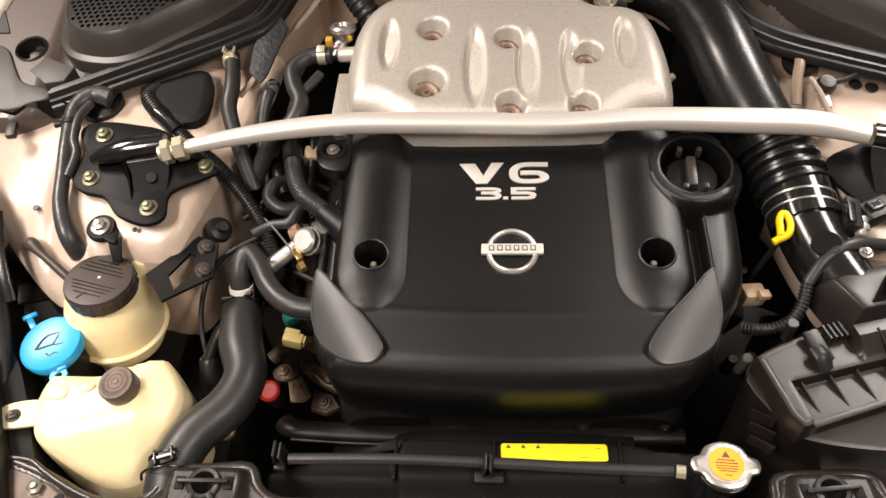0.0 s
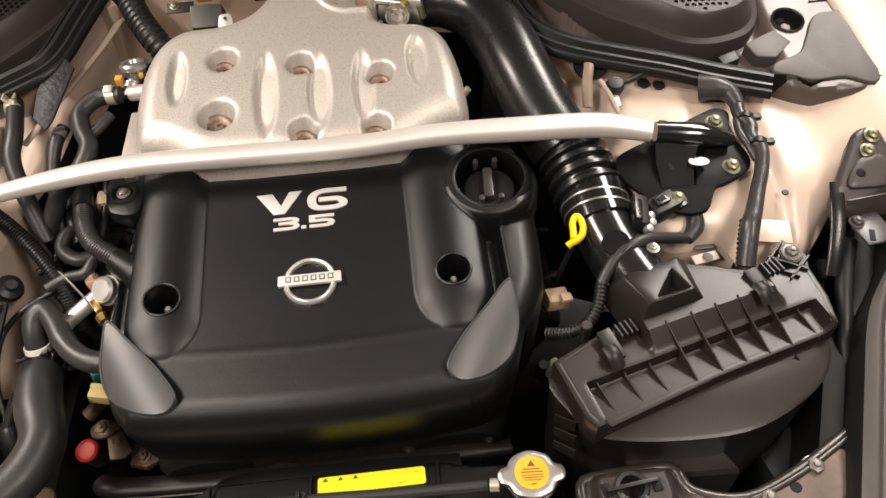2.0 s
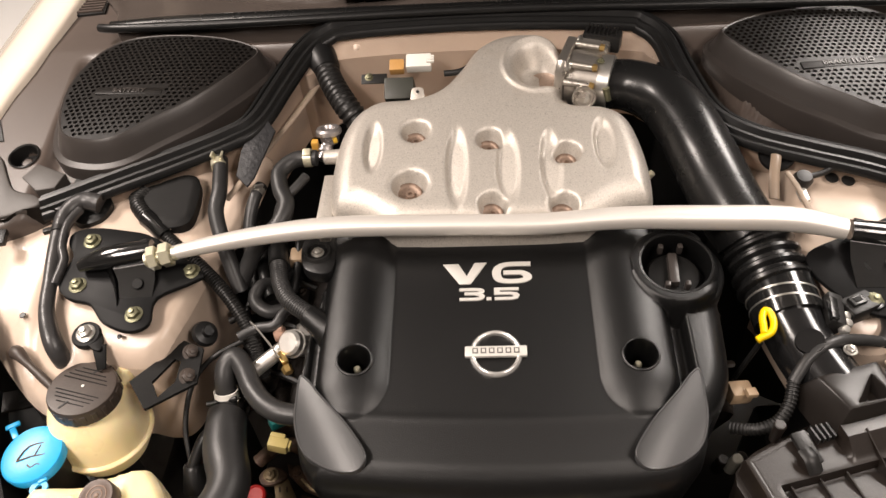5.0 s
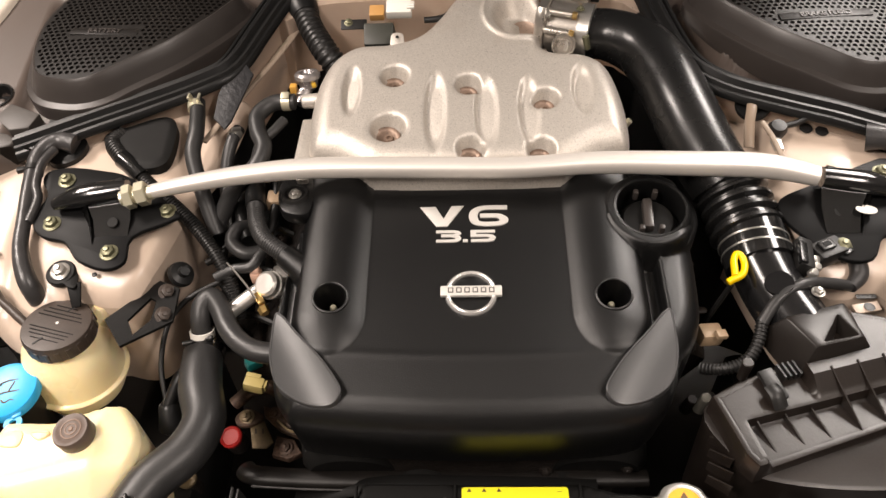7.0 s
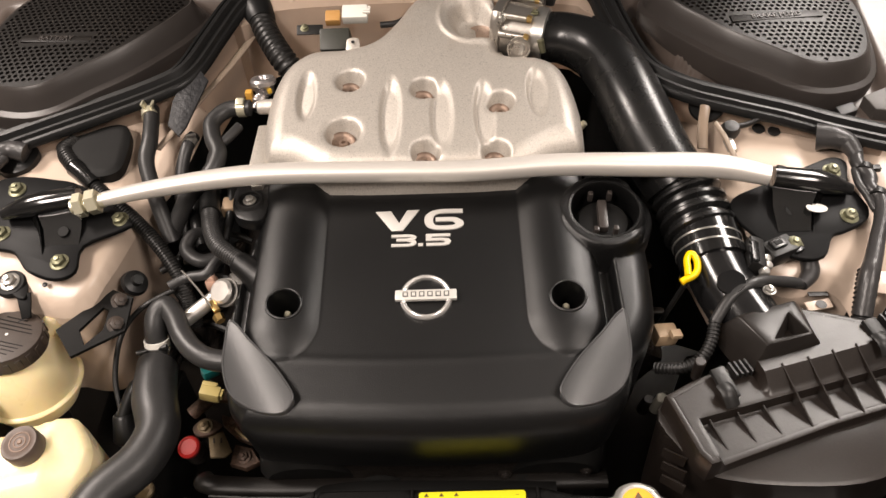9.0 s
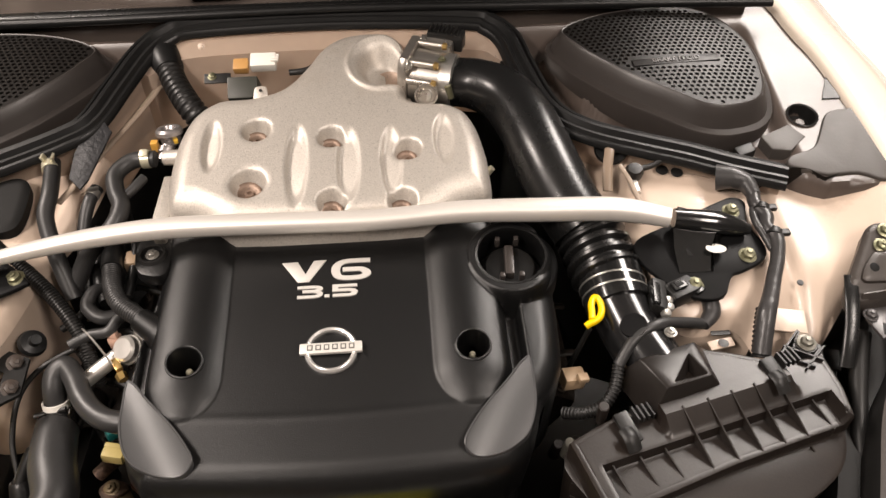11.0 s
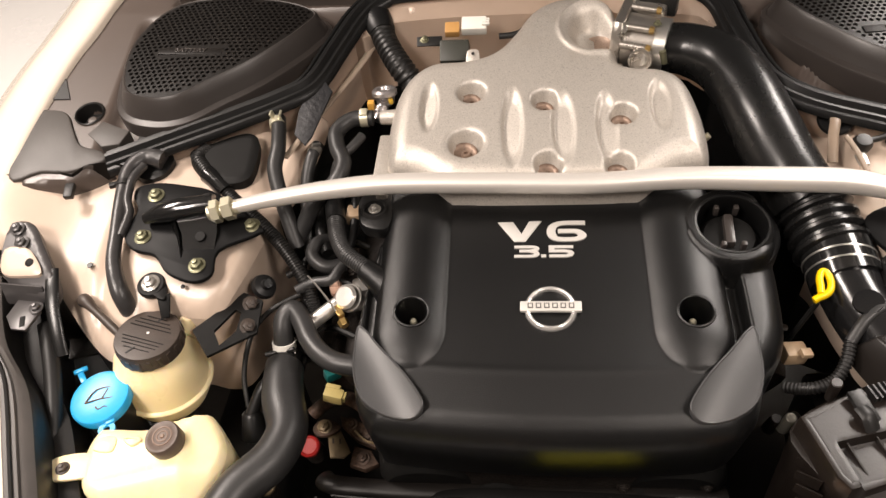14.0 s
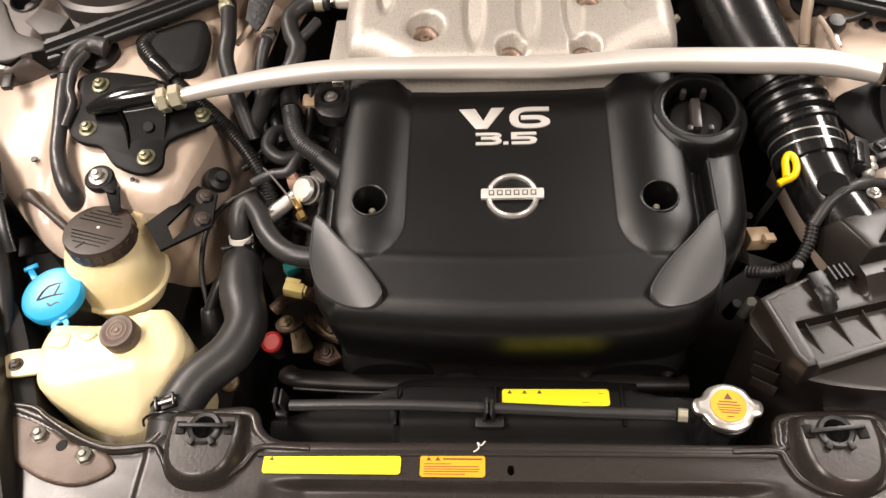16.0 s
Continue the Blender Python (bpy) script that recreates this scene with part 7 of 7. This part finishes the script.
# seams and bolts of the bulkhead
for (x, y, z) in ((-0.182, 0.476, 0.892), (0.168, 0.476, 0.898)):
    b = thing("bulkhead_bolt", (x, y, z), "small bolt in the cream bulkhead", "bolt", group="bulkhead bolts")
    hexbolt(b, (x, y, z), (0, -0.9, 0.4), 0.009, CREAM, name="head")
teeth = thing("seal_clips", (0.23, 0.45, 0.88), "row of black plastic seal clips under the bonnet seal", "seal clips")
for k in range(5):
    part("clip", box((0.205 + 0.010 * k, 0.470 - 0.014 * k, 0.884 - 0.003 * k), (0.010, 0.010, 0.012), 0.003, (0, 0, -45)), RUBBER, teeth)
for k in range(3):
    part("clip", box((-0.245 + 0.012 * k, 0.455 + 0.010 * k, 0.886 + 0.003 * k), (0.010, 0.008, 0.010), 0.003, (0, 0, 40)), RUBBER, teeth)

# ---- right inner wing ----
strap = thing("pipe_strap", (0.34, 0.25, 0.80), "painted strap and pipes on the bulkhead, tan darkened for shade", "strap")
# Cream strap and its pipe, with shade put into a darker tan.
part("strap", tube([(0.352, 0.280, 0.848), (0.349, 0.262, 0.846), (0.343, 0.240, 0.836), (0.340, 0.215, 0.820)], 0.0062, 10, 5, (1.0, 0.35)), mat("shaded_tan_paint", (0.24, 0.18, 0.13), 0.35), strap)
part("pipe", tube([(0.360, 0.245, 0.835), (0.366, 0.225, 0.832), (0.372, 0.200, 0.824), (0.378, 0.180, 0.815)], 0.0032, 10, 5), bpy.data.materials["shaded_tan_paint"], strap)
part("grommet", lathe([(0.022, 0), (0.020, 0.003), (0, 0.003)], aim((0.356, 0.276, 0.838), (-0.2, -0.5, 0.8)), 24), RUBBER, strap, "black rubber grommet")
line = thing("brake_line", (0.40, 0.24, 0.82), "black brake line with bright union on the inner wing", "brake line")
part("pipe", tube([(0.378, 0.236, 0.835), (0.398, 0.240, 0.836), (0.420, 0.250, 0.840), (0.440, 0.258, 0.842)], 0.0038, 10, 5), BLACK, line)
part("cap", lathe([(0.011, 0), (0.012, 0.008), (0.009, 0.014), (0, 0.015)], aim((0.376, 0.236, 0.826), (0, -0.2, 1)), 20), BLACK, line)
part("union", rod((0.374, 0.226, 0.822), (0.376, 0.210, 0.818), 0.007, 0.006, 6), STEEL, line, "bright union")
for (x, y) in ((0.417, 0.247), (0.435, 0.242), (0.440, 0.261), (0.424, 0.270)):
    dot(x, y, 0.8140 + 0.19 * (y - 0.2), 0.0080, (0, -0.19, 1))
for (x, y, r) in ((0.538, 0.073, 0.004), (-0.556, 0.086, 0.004), (-0.428, 0.052, 0.003)):
    dot(x, y, 0.7885 if abs(x) > 0.5 else 0.787, r, (0, -0.19, 1), None, "small dark hole in the painted inner wing")
wl = thing("wiring_loom", (0.5, 0.1, 0.79), "shiny taped wiring loom across the strut tower", "wiring loom")
part("boot", tube([(0.474, 0.214, 0.834), (0.490, 0.207, 0.838), (0.504, 0.197, 0.837), (0.509, 0.178, 0.833)], [0.0165, 0.0140, 0.0115, 0.0085], 18, 6), LOOM, wl, "grey rubber boot")
part("cable_run", tube([(0.509, 0.182, 0.833), (0.507, 0.165, 0.830), (0.513, 0.146, 0.828), (0.509, 0.130, 0.826), (0.514, 0.112, 0.824), (0.508, 0.088, 0.818), (0.496, 0.063, 0.811), (0.484, 0.038, 0.804), (0.475, 0.020, 0.797), (0.466, -0.010, 0.77)], [0.0085, 0.0078, 0.0088, 0.0080, 0.0088, 0.0082, 0.0085, 0.0095, 0.0105, 0.0105], 14, 6), LOOM, wl, "wavy taped cable run")
part("side_cable", tube([(0.502, 0.160, 0.828), (0.499, 0.140, 0.826), (0.503, 0.120, 0.823), (0.506, 0.100, 0.819)], 0.0045, 10, 5), LOOM, wl)
for (x, y, z) in ((0.511, 0.157, 0.829), (0.513, 0.118, 0.825)):
    t_ = thing("loom_clip", (x, y, z - 0.01), "black clip holding the loom", "clip", group="loom clips")
    part("band", tube([(x + 0.002, y + 0.004, z), (x, y, z), (x - 0.002, y - 0.004, z)], 0.0098, 16, 2), BLACK, t_)
    part("head", box((x + 0.012, y, z + 0.002), (0.012, 0.008, 0.006), 0.001), BLACK, t_)
hose([(0.478, 0.030, 0.796), (0.470, 0.008, 0.784), (0.466, -0.012, 0.766)], 0.0105, "ribbed black sleeve at the end of the loom", BLACK, (0.005, 0.0015), name="wiring_loom", category="wiring loom")
brk2 = thing("wing_bracket", (0.50, 0.03, 0.76), "cream painted bracket on the inner wing", "bracket")
part("plate", box((0.512, 0.032, 0.772), (0.040, 0.030, 0.002), 0.0008, (8, 0, -12)), CREAM, brk2)
part("tongue", box((0.436, 0.020, 0.752), (0.030, 0.012, 0.003), 0.001, (6, 0, 10)), CREAM, brk2)
part("hole", lathe([(0.006, 0), (0, 0.0006)], pose(0.438, 0.019, 0.7548), 16), BLACK, brk2)
part("slot", box((0.438, 0.032, 0.757), (0.022, 0.006, 0.001), 0), BLACK, brk2)
ground_ = thing("ground_bolt", (0.388, 0.095, 0.78), "bright bolt and cream tab beside the bellows", "bolt")
part("tab", box((0.385, 0.088, 0.772), (0.020, 0.036, 0.003), 0.001, (0, 0, 14)), CREAM, ground_)
hexbolt(ground_, (0.384, 0.098, 0.775), (-0.1, -0.2, 1), 0.010, STEEL, name="head")

# ---- left flank of the engine: injectors, rail, plugs ----
rail = thing("fuel_rail", (-0.25, 0.06, 0.70), "bright steel fuel rail and damper below the cover edge", "fuel rail")
part("tube", rod((-0.291, 0.043, 0.722), (-0.250, 0.075, 0.734), 0.0092, 0.0092, 24, 0.001), BRIGHT, rail)
part("damper", lathe([(0, 0.010), (0.012, 0.010), (0.0155, 0.007), (0.0160, 0.0), (0.0175, -0.001), (0.0175, -0.004), (0.014, -0.006), (0.013, -0.022)], aim((-0.240, 0.072, 0.742), (-0.35, -0.45, 0.8)), 28), BRIGHT, rail, "round bright damper can")
part("boss", box((-0.226, 0.092, 0.736), (0.022, 0.024, 0.018), 0.004, (0, 15, 30)), BRIGHT, rail)
part("gold_clip", box((-0.250, 0.054, 0.738), (0.008, 0.018, 0.006), 0.0015, (0, 0, 35)), BRASS, rail, "brass coloured clip")
part("gold_nut", rod((-0.246, 0.046, 0.732), (-0.241, 0.038, 0.730), 0.0065, 0.0060, 6, 0.0006), BRASS, rail, "brass nut")
part("wire", tube([(-0.252, 0.050, 0.744), (-0.268, 0.068, 0.754), (-0.288, 0.090, 0.758), (-0.298, 0.098, 0.757)], 0.0013, 6, 4), STEEL, rail)
teal = cat(box((-0.264, 0.012, 0.668), (0.020, 0.014, 0.014), 0.003, (0, 10, 35)), box((-0.255, 0.018, 0.670), (0.010, 0.010, 0.009), 0.002, (0, 10, 35)))
solo("injector_plug", teal, mat("teal_plastic", (0.01, 0.16, 0.15), 0.4), "teal injector plug under the fuel rail", "electric plug")
yell = cat(box((-0.256, -0.022, 0.672), (0.024, 0.014, 0.016), 0.003, (0, 10, -8)), box((-0.257, -0.014, 0.676), (0.018, 0.006, 0.010), 0.0015, (0, 10, -8)), box((-0.244, -0.023, 0.671), (0.006, 0.010, 0.010), 0.0015, (0, 10, -8)))
solo("injector_plug", yell, mat("pale_yellow_plastic", (0.50, 0.40, 0.15), 0.45), "pale yellow plug beside the engine cover", "electric plug")
pl = cat(box((-0.258, 0.088, 0.740), (0.014, 0.012, 0.018), 0.003), box((-0.258, 0.088, 0.752), (0.010, 0.010, 0.008), 0.002))
solo("white_plug", pl, mat("peach_plastic", (0.66, 0.42, 0.32), 0.45), "small peach coloured plug among hoses", "electric plug")
hose([(-0.222, 0.100, 0.760), (-0.240, 0.118, 0.764), (-0.252, 0.102, 0.762), (-0.262, 0.088, 0.757), (-0.285, 0.088, 0.752), (-0.305, 0.078, 0.748)], 0.0065, "thin black hose beside the fuel rail", HOSE)
hose([(-0.300, 0.082, 0.735), (-0.288, 0.066, 0.728), (-0.286, 0.044, 0.712), (-0.292, 0.020, 0.690)], 0.0058, "small ribbed black sleeve", BLACK, (0.003, 0.0009))
hose([(-0.262, 0.150, 0.760), (-0.282, 0.138, 0.772), (-0.288, 0.118, 0.768), (-0.270, 0.105, 0.762), (-0.246, 0.112, 0.760)], 0.0085, "looped black hose below the brace", HOSE)
hose([(-0.300, 0.240, 0.780), (-0.292, 0.20, 0.775), (-0.284, 0.16, 0.770), (-0.270, 0.125, 0.765)], 0.0075, "black hose running beside the plenum", RUBBER)
hose([(-0.245, 0.215, 0.800), (-0.238, 0.185, 0.797), (-0.236, 0.150, 0.790), (-0.240, 0.12, 0.78)], 0.0060, "thin black hose along the plenum side", RUBBER)
solo("plug_block", box((-0.238, 0.165, 0.792), (0.018, 0.022, 0.016), 0.003), mat("tan_plastic", (0.35, 0.25, 0.16), 0.5), "tan plastic plug below the plenum", "electric plug")
stat = thing("thermostat_neck", (-0.31, 0.03, 0.62), "dirty alloy thermostat neck below the hose", "thermostat neck")
part("neck", rod((-0.30, 0.06, 0.66), (-0.312, 0.028, 0.690), 0.018, 0.018, 20), BLOCK, stat)
part("flange", box((-0.292, 0.075, 0.645), (0.05, 0.03, 0.04), 0.008), BLOCK, stat)
# Red cap on a short metal neck, its purpose unknown.
lowc = thing("red_capped_neck", (-0.300, -0.042, 0.56), "round red cap on a dirty metal neck", "valve")
part("neck", rod((-0.297, -0.036, 0.556), (-0.2995, -0.041, 0.584), 0.0135, 0.0135, 20), BLOCK, lowc)
part("cap", lathe([(0.0130, -0.004), (0.0138, 0.0), (0.0138, 0.004), (0.0120, 0.0060), (0.0108, 0.0055), (0.0100, 0.0042), (0, 0.0042)], aim((-0.300, -0.0415, 0.583), (-0.1, -0.25, 1)), 28), RED, lowc)
tabm = thing("metal_tab", (-0.264, -0.037, 0.57), "tan metal tab on the dirty engine front", "metal tab")
TANMETAL = mat("tan_metal", (0.235, 0.175, 0.098), 0.45, 0.3, 0.3, 60, 0.2, 300, wear=((0.13, 0.09, 0.06), 0.25))
part("plate", prism([(-0.280, -0.024), (-0.263, -0.019), (-0.246, -0.049), (-0.254, -0.057), (-0.271, -0.057)], 0.582, 0.586, 0.001), TANMETAL, tabm)
for u_ in (-0.2705, -0.2615):
    part("stamped_bar", box((u_, -0.0345, 0.5864), (0.0022, 0.007, 0.0008), 0.0003, (0, 0, 12)), CAPBROWN, tabm, "stamped bar")
RUSTY = mat("rusty_steel", (0.165, 0.100, 0.068), 0.55, 0.3, 0.45, 60, 0.7, 160, wear=((0.055, 0.036, 0.027), 0.45), grain=0.5)
bracket_low = thing("pipe_bracket", (-0.285, -0.01, 0.56), "rusty steel bracket and bolts low on the engine", "bracket")
part("plate", prism([(v.x, v.y) for v in grow([(-0.298, -0.018, 0), (-0.286, -0.006, 0), (-0.268, -0.012, 0), (-0.262, -0.020, 0), (-0.276, -0.030, 0), (-0.292, -0.030, 0)], True, 4)], 0.587, 0.593, 0.0015), RUSTY, bracket_low)
hexbolt(bracket_low, (-0.283, -0.019, 0.593), (-0.1, -0.2, 1), 0.013, TANMETAL, name="bracket_bolt")
part("arm", prism([(-0.262, -0.008), (-0.232, -0.018), (-0.207, -0.040), (-0.212, -0.052), (-0.236, -0.042), (-0.258, -0.022)], 0.594, 0.604, 0.002), RUSTY, bracket_low)
part("foot", prism([(-0.240, -0.046), (-0.218, -0.052), (-0.206, -0.070), (-0.222, -0.078), (-0.242, -0.072)], 0.586, 0.597, 0.002), RUSTY, bracket_low, "rust brown foot")
for (x, y, z) in ((-0.246, -0.021, 0.605), (-0.222, -0.037, 0.605), (-0.226, -0.064, 0.598)):
    hexbolt(bracket_low, (x, y, z), (-0.1, -0.2, 1), 0.011, RUSTY, name="bracket_bolt")
part("elbow_pipe", tube([(-0.300, -0.004, 0.600), (-0.276, 0.010, 0.612), (-0.250, 0.006, 0.622), (-0.226, -0.010, 0.626)], 0.009, 14, 5), RUSTY, bracket_low)
part("wire", tube([(-0.238, -0.034, 0.612), (-0.222, -0.050, 0.616), (-0.206, -0.054, 0.612), (-0.200, -0.072, 0.606)], 0.0016, 6, 4), TANMETAL, bracket_low)
plug_low = thing("brass_fitting", (-0.357, -0.078, 0.53), "dirty brass fitting low beside the hose", "fitting")
part("neck", rod((-0.357, -0.074, 0.510), (-0.3585, -0.078, 0.546), 0.011, 0.011, 18, 0.001), BLOCK, plug_low)
part("head", lathe([(0.0125, -0.003), (0.0125, 0.002), (0.010, 0.004), (0, 0.0035)], aim((-0.3585, -0.078, 0.547), (-0.1, -0.2, 1)), 24), TANMETAL, plug_low, "tan round head")

# ---- the dirty front and flanks of the engine ----
rnd = random.Random(7)
front = thing("timing_cover", (0, -0.09, 0.50), "dirty alloy timing cover below the engine cover, matt black for the shade there", "timing cover")
# Case and lobes are matt black to stand for the shade below the cover.
part("case", box((0, -0.070, 0.53), (0.40, 0.05, 0.22), 0.02), MATTE, front)
for side in (-1, 1):
    part("lobe", rod((side * 0.14, -0.098, 0.60), (side * 0.14, -0.05, 0.61), 0.06, 0.065, 36, 0.01), MATTE, front)
for k in range(9):
    x = -0.18 + 0.044 * k + rnd.uniform(-0.01, 0.01)
    hexbolt(front, (x, -0.101, 0.57 + 0.05 * rnd.random()), (0, -1, 0.3), 0.010, BLOCK, name="case_bolt")
for side in (-1, 1):
    flank = thing("valve_cover", (side * 0.25, 0.08, 0.58), "dirty dark metal flank of the engine", "engine flank", group="engine flanks")
    part("case", box((side * 0.235, 0.125, 0.630), (0.06, 0.22, 0.10), 0.015, (0, side * 30, 0)), BLOCK, flank)
    for k in range(6):
        y = 0.03 + 0.037 * k
        part("boss", rod((side * 0.255, y, 0.655), (side * 0.262, y, 0.672), 0.010, 0.008, 14, 0.001), BLOCK, flank)
        hexbolt(flank, (side * 0.262, y, 0.672), (side * 0.4, 0, 1), 0.009, CAPBROWN, name="flank_bolt")
    for k in range(3):
        y = 0.045 + 0.075 * k
        part("coil", box((side * 0.222, y, 0.690), (0.030, 0.040, 0.026), 0.005, (0, side * 28, 0)), BLACK, flank)
        part("coil_lead", tube([(side * 0.235, y, 0.700), (side * 0.262, y + 0.012, 0.702), (side * 0.285, y + 0.03, 0.68)], 0.0045, 8, 4), BLACK, flank)
solo("side_plug", cat(box((0.263, -0.002, 0.735), (0.026, 0.020, 0.018), 0.003, (0, 10, 10)), box((0.272, -0.010, 0.746), (0.012, 0.010, 0.006), 0.001, (0, 10, 10))), mat("tan_plug", (0.42, 0.30, 0.19), 0.45), "tan electric plug beside the engine cover", "electric plug")
for (x, y, z, m_) in ((0.238, -0.058, 0.70, BLOCK), (0.248, -0.066, 0.715, DULLZINC), (0.258, -0.055, 0.70, BLOCK), (0.275, -0.060, 0.69, BLOCK)):
    solo("fitting", rod((x, y, z - 0.03), (x + 0.002, y - 0.004, z), 0.007, 0.006, 14, 0.001), m_, "small dirty metal fitting beside the engine", "fitting", group="fittings")
belt = thing("drive_belt", (0, -0.12, 0.55), "dark ribbed drive belt at the engine front, pulleys blackened for shade", "drive belt")
# Pulleys take the same black in place of shade.
for (x, z, r) in ((-0.06, 0.585, 0.035), (0.10, 0.56, 0.05), (-0.17, 0.54, 0.045)):
    part("pulley", lathe([(0, 0.006), (r * 0.35, 0.008), (r * 0.5, -0.004), (r * 0.85, -0.004), (r, 0.008), (r, -0.012)], aim((x, -0.118, z), (0, -1, 0.1)), 32), MATTE, belt)
part("belt", tube([(-0.21, -0.118, 0.575), (-0.10, -0.120, 0.618), (0.0, -0.120, 0.617), (0.14, -0.118, 0.605)], 0.010, 8, 5, (1.0, 0.3)), MATTE, belt)
spring = thing("belt_tensioner", (-0.06, -0.09, 0.58), "pale metal tensioner below the cover", "tensioner")
part("cap", lathe([(0, 0.006), (0.012, 0.006), (0.015, 0.0), (0.015, -0.01)], aim((-0.061, -0.078, 0.612), (0, -0.5, 1)), 24), WHITEP, spring, "pale metal cap")
part("coil", tube([(-0.061, -0.082, 0.602), (-0.061, -0.094, 0.585), (-0.061, -0.105, 0.565)], 0.016, 20, 5, ribs=(0.006, 0.002)), BLOCK, spring)
fan = thing("radiator_fan", (0.0, -0.15, 0.45), "black plastic radiator fan behind the shroud", "fan")
part("hub", rod((0.0, -0.150, 0.50), (0.0, -0.175, 0.50), 0.05, 0.05, 28, 0.004), BLACK, fan)
for k in range(7):
    part("blade", box((0.10 * math.cos(k * 0.8976), -0.162, 0.50 + 0.10 * math.sin(k * 0.8976)), (0.12, 0.004, 0.05), 0.001, (35, -math.degrees(k * 0.8976), 0)), BLACK, fan)
cross = thing("water_pipe", (0, -0.10, 0.56), "dark grey flattened water pipe across the engine front", "pipe")
part("pipe", tube([(-0.272, -0.088, 0.590), (-0.255, -0.100, 0.600), (-0.18, -0.106, 0.602), (-0.05, -0.108, 0.602), (0.10, -0.106, 0.600), (0.20, -0.100, 0.592)], 0.0125, 20, 6, (1.0, 0.7)), DUSTY, cross)
part("rib", tube([(-0.258, -0.1135, 0.600), (-0.18, -0.119, 0.602), (-0.05, -0.121, 0.602), (0.10, -0.119, 0.600)], 0.0022, 8, 5), DUSTY, cross)
